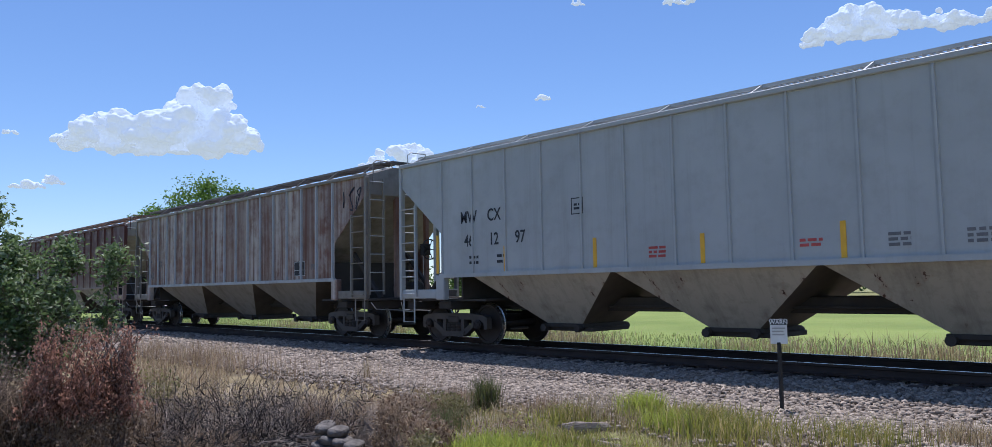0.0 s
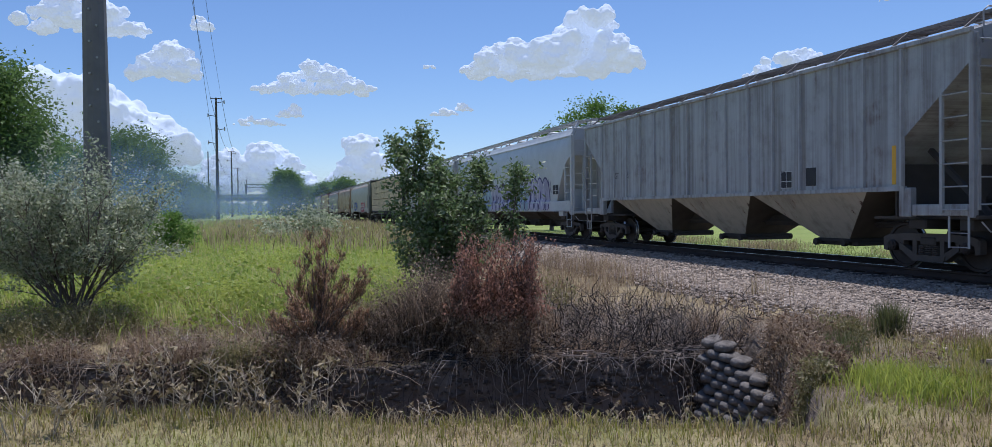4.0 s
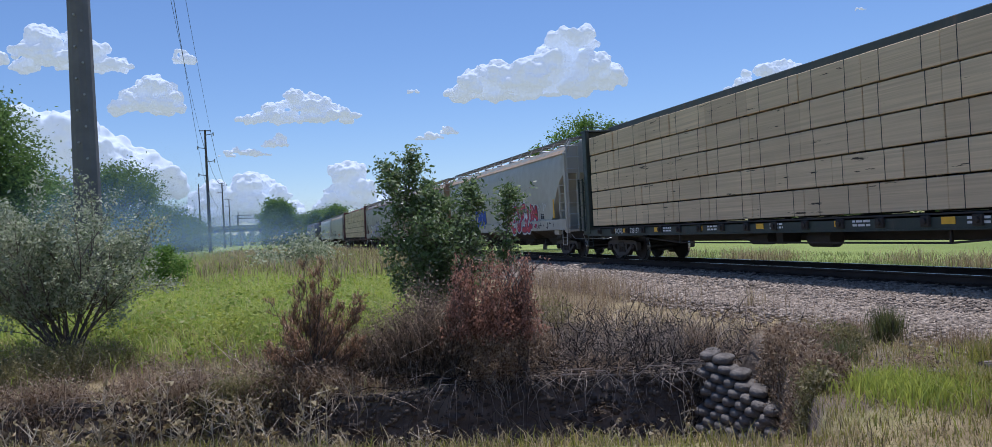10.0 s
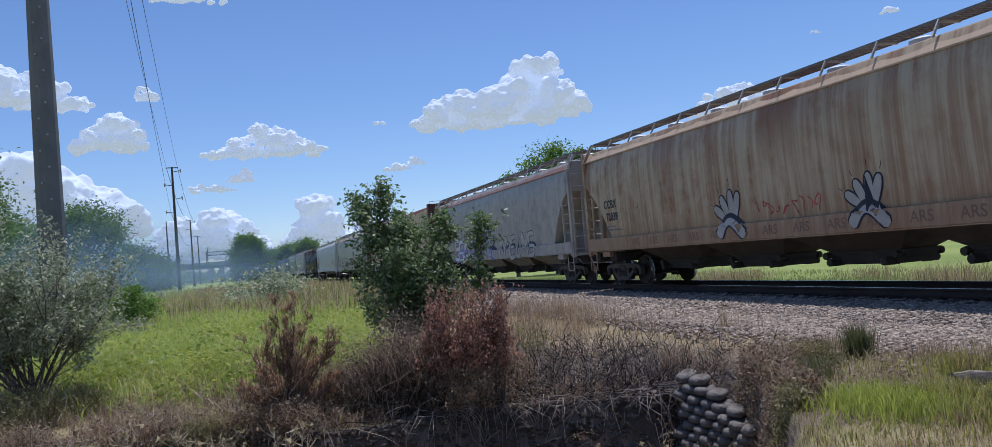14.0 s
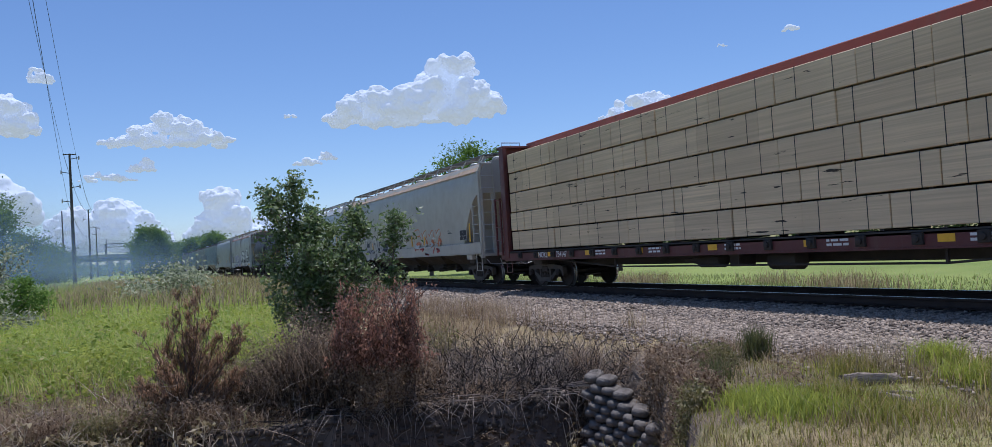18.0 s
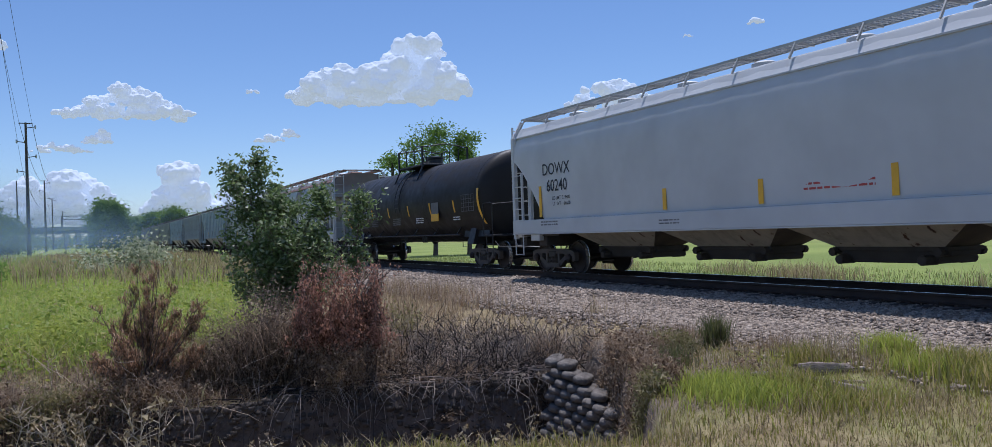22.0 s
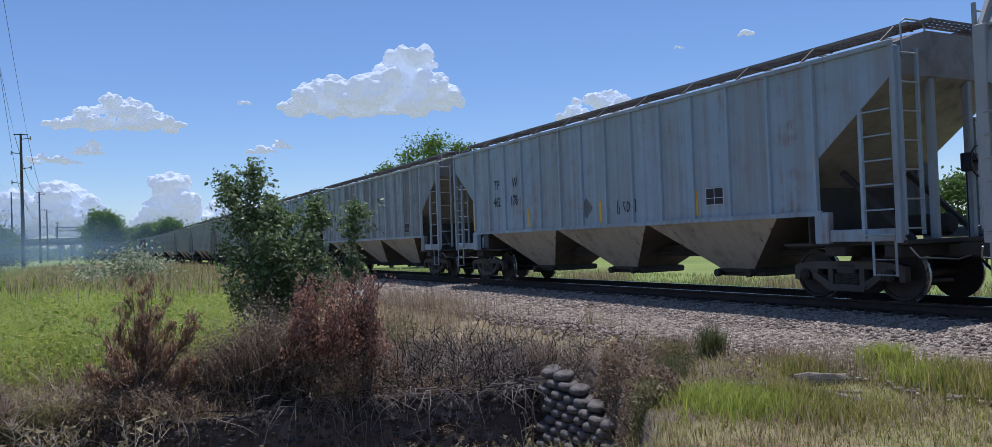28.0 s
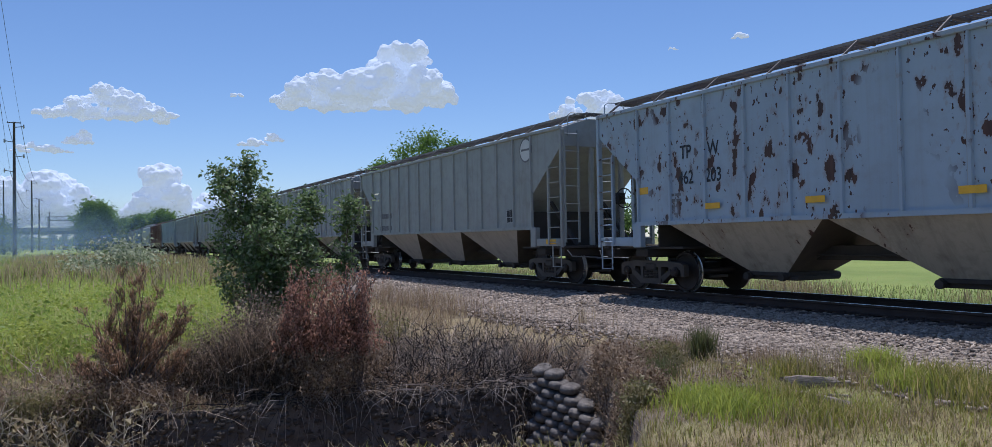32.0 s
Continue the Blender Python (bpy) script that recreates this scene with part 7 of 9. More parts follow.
grass("track_dead_grass", "tall grey-brown dead grass beside the track", 26000, (-12, -3.2), (9.5, 30), (0.25, 0.62), 0.007, M_GRASS_GREY, 19, dens_top, 0.45, 0.6)
grass("track_straw", "straw-coloured stalks beside the track", 12000, (-12, -3.2), (9.5, 34), (0.25, 0.7), 0.006, M_GRASS_DRY, 20, dens_top, 0.4, 0.5)


def dens_meadow(x, y):
    r, q = ditch_rq(x, y)
    n = noise.noise((x * 0.25, y * 0.25, 6.0))
    return smoothstep(5.0, 7.6, q + 2.0 * n) * (1 - smoothstep(-4.6, -3.6, x + 0.6 * n)) * (1 - smoothstep(-7.5, -5.5, x + 2 * n) * 0.55) * min(1.0, (16.0 / max(8.0, y)) ** 1.3) * (1 - smoothstep(7.5, 10.5, math.degrees(math.atan2(x + 13.18, y)) + 3 * n))


grass("meadow_grass", "lush bright green meadow grass", 150000, (-26, -3.4), (10, 46), (0.20, 0.55), 0.014, M_GRASS_G, 21, dens_meadow, 0.9, 1.0)
grass("meadow_weeds", "lime green weeds in the meadow", 80000, (-26, -3.4), (12, 60), (0.18, 0.50), 0.014, M_GRASS_LIME, 22, dens_meadow, 1.0, 1.0)


def dens_far(x, y):
    n = noise.noise((x * 0.12, y * 0.12, 8.0))
    return min(1.0, (45.0 / max(20.0, y)) ** 1.2) * (0.4 + 0.6 * smoothstep(-0.2, 0.3, n))


grass("far_meadow_grass", "tall pale grass far across the meadow", 60000, (-60, -3.6), (40, 150), (0.4, 0.95), 0.05, M_GRASS_G, 23, dens_far, 0.4, 0.5)
grass("far_straw_grass", "tall straw-coloured grass by the line", 26000, (-22, -3.8), (28, 120), (0.5, 1.1), 0.035, M_GRASS_DRY, 24, lambda x, y: 0.8 if x > -12 - 0.05 * y + 6 * noise.noise((x * 0.1, y * 0.1, 1)) else 0.1, 0.4, 0.5)
grass("field_grass", "bright green field beyond the track", 22000, (3.2, 13), (0, 60), (0.08, 0.24), 0.02, M_GRASS_FIELD, 25, lambda x, y: min(1.0, (10.0 / (4 + x)) ** 0.9), 0.45, 0.6)
grass("field_weeds", "dry weeds along the far side of the track", 14000, (3.0, 8.5), (0, 40), (0.25, 0.75), 0.014, M_GRASS_DRY, 26, lambda x, y: smoothstep(0.0, 0.35, noise.noise((x * 0.3, y * 0.3, 2.0)) + (0.25 if y < 8 else 0.0)), 0.4, 0.6)

# ---------------------------------------------------------------- plants: shrubs and trees nearby
def sapling(name, label, az, d, height, profile, seed, n_branch, n_leaves, leaf, stems=1, low=0.25, group="", cat="tree", lean=0.0, fluff=0.05):
    """A young tree: slim stems, rising side branches whose reach follows the profile (half widths from bottom to top), leaves in bunches along them."""
    rng = np.random.default_rng(seed)
    base = spot(az, d)
    th = thing(name, label, cat, group=group)
    th.matrix_basis = Matrix.Translation(base) @ Matrix.Rotation(-radians(az), 4, "Z")
    mb, pts = MB(), []
    grid = np.linspace(low, 1.0, len(profile))
    for s in range(stems):
        off = (s - (stems - 1) / 2) * 0.22
        p = Vector((off * 0.3, rng.normal(0, 0.05), -0.1))
        q, H = [p], height * (1.0 if s == 0 else rng.uniform(0.72, 0.92))
        for k in range(10):
            q.append(Vector((off * (0.3 + 1.2 * k / 10) + lean * (k / 10) ** 2 + rng.normal(0, 0.02), rng.normal(0, 0.02), -0.1 + (H + 0.1) * (k + 1) / 10)))
        mb.tube(q, 0.008 + 0.008 * height, 6, 0.004)
        pts += [x for x in q[6:] for _ in range(2)]
        for i in range(n_branch // stems):
            u = rng.uniform(low, 0.97)
            reach = float(np.interp(u, grid, profile)) * rng.uniform(0.55, 1.1)
            a = rng.uniform(0, 2 * math.pi)
            t = u * 10
            b = q[int(t)].lerp(q[min(10, int(t) + 1)], t % 1)
            rise = reach * rng.uniform(0.35, 1.1)
            out = Vector((math.cos(a), math.sin(a), 0))
            br = [b + out * reach * x + Vector((0, 0, rise * x * x * 0.9 + 0.06 * x)) + Vector(rng.normal(0, 0.012, 3)) for x in (0, 0.3, 0.6, 0.85, 1.0)]
            mb.tube(br, 0.007, 4, 0.002, cap=False)
            pts += [br[1].lerp(br[2], 0.5), br[2], br[2].lerp(br[3], 0.5), br[3], br[3].lerp(br[4], 0.5), br[4]]
            for k in range(3):
                c = br[int(rng.integers(1, 4))]
                e = c + out * rng.uniform(0.02, 0.14) + Vector((rng.normal(0, 0.10), rng.normal(0, 0.10), rng.uniform(-0.02, 0.2)))
                mb.tube([c, e], 0.003, 3, 0.001, cap=False)
                pts += [c.lerp(e, 0.6), e]
    part("trunk", mb.mesh("trunk", 60), M_BARK, th)
    T = np.array([tuple(p) for p in pts])
    C = T[rng.integers(0, len(T), n_leaves)] + rng.normal(0, fluff, (n_leaves, 3))
    C = C[C[:, 2] > height * low * 0.9]
    v, f = leaf_arrays(C, leaf, rng, 0.8)
    part("crown", np_mesh("crown", v, f, M_LEAF_NEAR), None, th, "leafy crown")
    return th


sapling("young_tree", "bushy young green tree behind the dead shrub", 11.3, 13.6, 3.10, (0.50, 0.62, 0.68, 0.70, 0.64, 0.52, 0.34, 0.10), 31, 150, 10500, 0.044, 3, 0.22, lean=0.02)
sapling("green_sapling", "leafy green sapling beside the young tree", 14.6, 13.7, 2.62, (0.12, 0.22, 0.26, 0.24, 0.20, 0.08), 32, 36, 1700, 0.044, 1, 0.42, "saplings by the young tree", "shrub", 0.05, 0.04)
sapling("green_sapling", "thin leafy green sapling beside the young tree", 17.0, 13.3, 2.55, (0.10, 0.16, 0.24, 0.26, 0.22, 0.10), 33, 34, 1250, 0.042, 1, 0.48, "saplings by the young tree", "shrub", 0.12, 0.045)
sapling("green_sapling", "low spreading shoots at the foot of the young tree", 13.4, 13.2, 2.05, (0.5, 0.65, 0.75, 0.6, 0.3), 36, 60, 3000, 0.042, 2, 0.40, "saplings by the young tree", "shrub", -0.1, 0.05)


def dead_vine_shrub(az, d, height, width, seed, n):
    """A dead shrub hung with vines: upright stems, a ragged level top, strands of curled leaves that hang like a curtain."""
    rng = np.random.default_rng(seed)
    base = spot(az, d)
    th = thing("dead_shrub", "dead shrub with a curtain of curled reddish-brown leaves", "shrub")
    th.matrix_basis = Matrix.Translation(base) @ Matrix.Rotation(-radians(az), 4, "Z")
    mb, up, low = MB(), [], []
    for i in range(22):
        x = width * (rng.uniform(-0.5, 0.5) if i < 12 else rng.normal(0.44, 0.035))
        q = [Vector((x * 0.9 + rng.normal(0, 0.02) * k, rng.uniform(-0.22, 0.22), -0.2 + (height + 0.12) * k / 6)) for k in range(7)]
        mb.tube(q, 0.015 if i >= 12 else 0.009, 5, 0.005)
    for i in range(150):
        x = width * rng.uniform(-0.5, 0.5)
        top = height * (0.86 + 0.07 * math.sin(5 * x + seed) + 0.05 * math.sin(13 * x) + 0.20 * x / width) * rng.uniform(0.66, 1.08)
        L = top * rng.uniform(0.35, 0.95)
        y = rng.normal(0, 0.17)
        pts = [Vector((x + rng.normal(0, 0.025) * k + 0.03 * math.sin(3 * k + i), y - 0.03 * k + rng.normal(0, 0.02), top - L * k / 7)) for k in range(8)]
        mb.tube(pts, 0.004, 3, 0.002, cap=False)
        for k in range(8):
            (up if pts[k].z > height * 0.42 else low).append(pts[k])
    for i in range(40):
        a = Vector((width * rng.uniform(-0.5, 0.5), rng.normal(0, 0.15), height * rng.uniform(0.8, 0.98)))
        e = a + Vector((rng.normal(0, 0.10), rng.normal(0, 0.08), rng.uniform(0.03, 0.16)))
        mb.tube([a, a.lerp(e, 0.5) + Vector((0.02, 0, 0.02)), e], 0.004, 3, 0.001, cap=False)
        up.append(e)
    tagged(part("stem", mb, M_BARK, th), kind="stuff")
    for name, pts, count, material in (("dead_foliage", up, n, M_LEAF_DEAD), ("dry_foliage", low, n // 3, M_GRASS_GREY)):
        T = np.array([tuple(p) for p in pts])
        C = T[rng.integers(0, len(T), count)] + rng.normal(0, 0.034, (count, 3)) + np.array([0, 0, -1.0]) * rng.uniform(0, 0.13, (count, 1))
        v, f = leaf_arrays(C, 0.023, rng, 2.4)
        tagged(part(name, np_mesh(name, v, f, material), None, th), kind="stuff")
    return th


dead_vine_shrub(15.7, 11.2, 1.68, 1.12, 41, 14000)


def scorched_clump(az, d, height, width, depth, seed, n, material, label):
    """A dome of tall scorched stems leaning together."""
    rng = np.random.default_rng(seed)
    base = spot(az, d)
    a, r = rng.uniform(0, 2 * math.pi, n), np.sqrt(rng.random(n))
    x, y = r * np.cos(a) * width / 2, r * np.sin(a) * depth / 2
    c, s = math.cos(radians(az)), math.sin(radians(az))
    P = np.stack([x * c + y * s, -x * s + y * c, np.zeros(n)], 1)
    P[:, 2] = [ground_z(base[0] + px, base[1] + py) - base[2] - 0.02 for px, py, pz in P]
    h = height * np.sqrt(np.clip(1.02 - r ** 2.4, 0.05, 1)) * rng.uniform(0.35, 1.0, n)
    v, f = blade_arrays(P[::2], h[::2], 0.008, rng, 0.6, 0.6)
    n = int(n * 1.7)
    w = rng.integers(0, len(P), n)
    C = P[w] + np.stack([rng.normal(0, 0.05, n), rng.normal(0, 0.05, n), h[w] * rng.uniform(0.3, 1.0, n)], 1)
    lv, lf = leaf_arrays(C, 0.024, rng, 1.2)
    th = thing("scorched_weeds", label, "weeds", None, None, Matrix.Translation(base), "scorched weeds on the bank")
    tagged(part("stem", np_mesh("stem", v, f, material), None, th), kind="stuff")
    tagged(part("foliage", np_mesh("foliage", lv, lf, material), None, th), kind="stuff")
    return th


scorched_clump(11.2, 11.5, 1.62, 1.25, 0.9, 51, 6500, M_SCORCHED, "tall blackened weeds beside the dead shrub")
scorched_clump(8.3, 11.5, 1.0, 0.9, 0.8, 52, 3000, M_SCORCHED, "blackened weeds on the ditch bank")
scorched_clump(7.6, 12.3, 1.0, 0.9, 0.7, 53, 2200, M_OLIVE, "olive weeds on the ditch bank")
scorched_clump(2.6, 10.9, 0.55, 1.7, 0.7, 59, 3600, M_GRASS_GREY, "grey weeds round the dead juniper")
scorched_clump(-1.5, 11.0, 0.5, 2.2, 0.8, 60, 3600, M_OLIVE, "olive weeds on the ditch bank")
scorched_clump(-6.5, 11.4, 0.5, 2.6, 0.8, 61, 4200, M_GRASS_GREY, "grey weeds on the ditch bank")
scorched_clump(18.6, 11.9, 0.8, 0.8, 0.7, 63, 2200, M_GRASS_GREY, "grey-brown dead weeds beside the dead shrub")
scorched_clump(36.3, 10.4, 0.42, 1.1, 0.8, 64, 3200, M_GRASS_GREY, "pinkish dry bramble beside the headwall")
scorched_clump(38.6, 10.7, 0.42, 0.8, 0.6, 65, 2000, M_OLIVE, "olive dry bramble beside the headwall")
scorched_clump(34.6, 11.0, 0.40, 0.9, 0.6, 66, 2000, M_GRASS_GREY, "grey dry bramble above the headwall")
scorched_clump(35.9, 9.25, 0.55, 0.7, 0.5, 67, 2600, M_GRASS_GREY, "dry bramble on the slope beside the headwall")
scorched_clump(37.1, 8.75, 0.42, 0.8, 0.5, 68, 2600, M_GRASS_GREY, "dry bramble on the slope beside the headwall")
scorched_clump(36.6, 8.3, 0.35, 0.6, 0.4, 69, 1800, M_OLIVE, "olive weeds at the end of the ditch")
scorched_clump(5.2, 12.8, 0.75, 1.3, 0.8, 54, 2200, M_OLIVE, "olive weeds on the ditch bank")
scorched_clump(-13.5, 14.6, 0.75, 3.4, 1.6, 57, 6000, M_OLIVE, "dark weeds under the silvery shrub")
scorched_clump(-15.5, 12.4, 0.6, 2.2, 1.0, 58, 3000, M_GRASS_GREY, "dark weeds on the shaded ditch bank")


def weed_mass(az, d, height, width, seed, n, material, label, leaf=0.035):
    rng = np.random.default_rng(seed)
    base = spot(az, d)
    th = thing("weed_clump", label, "weeds")
    th.matrix_basis = Matrix.Translation(base)
    mb, pts = MB(), []
    for i in range(60):
        px, py = rng.normal(0, width / 2.6), rng.normal(0, 0.35)
        p = Vector((px, py, ground_z(base[0] + px, base[1] + py) - base[2] - 0.05))
        L = height * rng.uniform(0.5, 1.0)
        dd = Vector((rng.normal(0, 0.2), rng.normal(0, 0.2), 1)).normalized()
        q = [p, p + dd * L * 0.5, p + dd * L + Vector((rng.normal(0, 0.08), rng.normal(0, 0.08), 0))]
        mb.tube(q, 0.006, 3, 0.002, cap=False)
        pts += [q[0].lerp(q[1], 0.5), q[1], q[1].lerp(q[2], 0.5), q[2]]
    tagged(part("stem", mb, M_TWIG, th), kind="stuff")
    T = np.array([tuple(p) for p in pts])
    C = T[rng.integers(0, len(T), n)] + rng.normal(0, 0.08, (n, 3))
    v, f = leaf_arrays(C, leaf, rng, 1.5)
    tagged(part("foliage", np_mesh("foliage", v, f, material), None, th), kind="stuff")
    return th


weed_mass(20.0, 13.8, 0.62, 0.5, 54, 900, M_OLIVE, "small yellow-olive weed among dead grass")

def juniper(az, d, height, seed):
    """A dead juniper: a short stem and a fan of upswept feathery sprays."""
    rng = np.random.default_rng(seed)
    base = spot(az, d)
    th = thing("dead_juniper", "small dead juniper with rust-brown needles", "shrub")
    th.matrix_basis = Matrix.Translation(base)
    mb, pts = MB(), []
    for i in range(38):
        a = rng.uniform(0, 2 * math.pi)
        tilt = rng.uniform(0.05, 1.0) if i < 20 else rng.uniform(1.0, 1.9)
        L = height * rng.uniform(0.72, 1.05) * (1.0 - 0.26 * tilt)
        p = Vector((0, 0, height * rng.uniform(0.0, 0.22)))
        d1 = Vector((math.cos(a) * tilt * 1.05, math.sin(a) * tilt * 0.7, 0.95)).normalized()
        q = [p + d1 * L * k / 5 + Vector((0, 0, 0.10 * L * (k / 5) ** 2)) for k in range(6)]
        mb.tube(q, 0.013, 4, 0.003, cap=False)
        side = d1.cross(Vector((0, 1, 0.2))).normalized()
        for k in range(14):
            u = rng.uniform(0.22, 0.98)
            b = q[min(4, int(u * 5))].lerp(q[min(5, int(u * 5) + 1)], (u * 5) % 1)
            out = (d1 * 0.9 + side * (1 if k % 2 else -1) * rng.uniform(0.3, 0.7) + Vector((0, rng.normal(0, 0.3), 0))).normalized()
            l = L * 0.26 * (1.15 - u) * rng.uniform(0.7, 1.2) + 0.05
            e = b + out * l
            mb.tube([b, e], 0.004, 3, 0.002, cap=False)
            pts += [b.lerp(e, w) for w in (0.2, 0.4, 0.6, 0.8, 1.0)] + [b]
    tagged(part("branch", mb, M_BARK, th), kind="stuff")
    T = np.array([tuple(p) for p in pts])
    n = 20000
    C = T[rng.integers(0, len(T), n)] + rng.normal(0, 0.014, (n, 3))
    w, f = blade_arrays(C, rng.uniform(0.03, 0.065, n), 0.009, rng, 0.9, 0.6)
    tagged(part("needle", np_mesh("needle", w, f, M_JUNIPER), None, th), kind="stuff")
    return th


juniper(3.3, 11.3, 1.45, 61)

def silvery_shrub(az, d, height, width, seed, n):
    """A vase-shaped shrub: many stems fanning from one foot, small pale leaves outside, bare and dark inside."""
    rng = np.random.default_rng(seed)
    th = thing("silvery_shrub", "large silvery-leaved shrub with dark fanning stems", "shrub")
    th.matrix_basis = Matrix.Translation(spot(az, d)) @ Matrix.Rotation(-radians(az), 4, "Z")
    mb, pts = MB(), []

    def grow(p, dd, L, r, lev):
        q = [p]
        for k in range(5):
            dd = (dd + Vector(rng.normal(0, 0.09, 3)) + Vector((0, 0, 0.03))).normalized()
            q.append(q[-1] + dd * L / 5)
        mb.tube(q, r, 5 if lev == 0 else 3, r * 0.4, cap=False)
        if lev:
            pts.extend(q[2:])
        if lev == 2:
            return
        for i in range(5 if lev == 0 else 4):
            side = Vector(rng.normal(0, 1, 3))
            side = (side - dd * side.dot(dd)).normalized()
            grow(q[int(rng.integers(2, 6))], (dd * 0.8 + side * 0.62 + Vector((0, 0, 0.1))).normalized(), L * rng.uniform(0.3, 0.5), r * 0.45, lev + 1)

    for i in range(30):
        a, t = rng.uniform(0, 2 * math.pi), math.sqrt(rng.random()) * 1.05
        dd = Vector((math.cos(a) * t * width / height / 1.5, math.sin(a) * t * 0.7, 1.0)).normalized()
        grow(Vector((rng.normal(0, 0.12), rng.normal(0, 0.12), -0.05)), dd, height * rng.uniform(0.62, 0.78), 0.022, 0)
    tagged(part("stem", mb, M_BARK, th), kind="stuff")
    T = np.array([tuple(p) for p in pts])
    T = T[T[:, 2] > 0.24 * height - 0.2 * np.abs(T[:, 0])]
    T[:, 2] *= height / np.quantile(T[:, 2], 0.985)
    C = T[rng.integers(0, len(T), n)] + rng.normal(0, 0.06, (n, 3))
    v, f = leaf_arrays(C, 0.034, rng, 0.9)
    part("crown", np_mesh("crown", v, f, M_LEAF_SILVER), None, th, "small silvery leaves")
    return th


silvery_shrub(-11.9, 15.6, 2.75, 3.2, 71, 30000)
big_tree("small_bush", "low green bush in the meadow", spot(-6.0, 36), 1.55, 1.7, 72, M_LEAF_LIGHT, M_BARK, 30, 150, 0.065, 0.1, cat="bush")
big_tree("small_bush", "low pale green bush beside the line", spot(2.2, 46), 1.6, 4.2, 73, M_LEAF_SILVER, M_BARK, 40, 70, 0.12, 0.1, cat="bush")

# ---------------------------------------------------------------- plants: twigs, tufts and weeds near the ditch
for i, (az, d, n, size) in enumerate(((21.5, 12.0, 150, 0.9), (25.0, 11.9, 170, 0.9), (28.3, 11.7, 200, 0.7), (18.8, 12.2, 120, 0.8), (24.0, 12.9, 150, 1.2), (27.5, 12.6, 190, 1.1), (21.0, 13.0, 110, 1.0), (30.5, 12.2, 150, 0.6))):
    twig_tangle("burnt_brush", "tangle of burnt and ashy twigs on the bank", spot(az, d), int(n * 1.3), size, M_TWIG_GREY, 80 + i, cat="brush", r=0.005, curl=0.9)
    twig_tangle("charred_brush", "charred twigs hanging over the ditch", spot(az, d - 0.2), int(n * 1.1), size, M_TWIG_BURNT, 90 + i, cat="brush", r=0.008, curl=0.9)
for i, (az, d) in enumerate(((-14, 11.9), (-9, 11.6), (-4, 11.3), (0.5, 11.1), (6, 10.9), (12, 10.9), (17, 11.6))):
    twig_tangle("dry_brush", "dry twigs and roots on the ditch bank", spot(az, d), 80, 1.3, M_TWIG if i % 2 else M_TWIG_GREY, 110 + i, cat="brush", r=0.004)


def hanging_roots(r0, r1, n, material, seed, label):
    """Roots and dead stems that droop over the edge of the bank."""
    rng = np.random.default_rng(seed)
    mb = MB()
    heads = [(rng.uniform(r0, r1), rng.uniform(0.25, 1.0)) for _ in range(int(3 * (r1 - r0)) + 2)]
    for i in range(n):
        c = heads[int(rng.integers(0, len(heads)))]
        r = min(r1, max(r0, c[0] + rng.normal(0, 0.14)))
        q = bank_q(r) + rng.uniform(0.0, 0.3)
        xy = LIP_A + LIP_U * r + LIP_N * q
        p = Vector((xy.x, xy.y, ground_z(xy.x, xy.y) + rng.uniform(-0.02, 0.12)))
        o = Vector((-LIP_N.x, -LIP_N.y, 0)) * rng.uniform(0.05, 0.65) + Vector((LIP_U.x, LIP_U.y, 0)) * rng.normal(0, 0.38)
        L = c[1] * rng.uniform(0.15, 1.0) ** 2 + 0.06
        mb.tube([p, p + o * 0.5 + Vector((0, 0, 0.05)), p + o * 0.9 + Vector((0, 0, -0.3 * L)), p + o + Vector((rng.normal(0, 0.05), rng.normal(0, 0.05), -L))], rng.uniform(0.003, 0.008), 3, 0.002, cap=False)
    return thing("hanging_roots", label, "roots", mb, material, kind="stuff")


def soil_clods(n, r0, r1, seed):
    """Crumbling clods of burnt soil that stick out of the steep bank."""
    rng = np.random.default_rng(seed)
    base = np.array([(-1, -1, -1), (1, -1, -1), (1, 1, -1), (-1, 1, -1), (-1, -1, 1), (1, -1, 1), (1, 1, 1), (-1, 1, 1)], float)
    faces = np.array([(0, 3, 2, 1), (4, 5, 6, 7), (0, 1, 5, 4), (1, 2, 6, 5), (2, 3, 7, 6), (3, 0, 4, 7)])
    P = []
    for i in range(n):
        r = rng.uniform(r0, r1)
        xy = LIP_A + LIP_U * r + LIP_N * (bank_q(r) + rng.uniform(-0.55, 0.08))
        P.append((xy.x, xy.y, ground_z(xy.x, xy.y)))
    size = rng.uniform(0.010, 0.042, n)
    v = base[None] * (1 + rng.uniform(-0.5, 0.4, (n, 8, 3))) * size[:, None, None] * np.array([1.0, 1.0, 0.7]) + np.array(P)[:, None, :]
    f = (faces[None] + (np.arange(n) * 8)[:, None, None]).reshape(-1, 4)
    return thing("soil_clods", "crumbling dark clods on the burnt ditch bank", "soil", np_mesh("soil_clods", v.reshape(-1, 3), f, M_CLOD), kind="stuff")


M_CLOD = plain("burnt_clod", (0.10, 0.08, 0.062), 0.95, 0, 0.5, 5, 0.6)
soil_clods(4200, -4.0, 6.9, 175)
for i in range(9):
    _r = 1.2 + 0.62 * i
    _p = LIP_A + LIP_U * _r + LIP_N * (bank_q(_r) - 0.30)
    twig_tangle("ditch_brush", "dead twigs caught on the face of the ditch bank", (_p.x, _p.y, ground_z(_p.x, _p.y)), 60, 0.5, (M_TWIG_GREY, M_TWIG, M_TWIG_BURNT)[i % 3], 300 + i, (0.2, 0.6), 0.005, "brush", (1.2, 0.5, 0.6), 0.9, 0.3, avoid=False)
hanging_roots(2.9, 6.6, 170, M_TWIG_GREY, 171, "pale roots and stems drooping over the burnt bank")
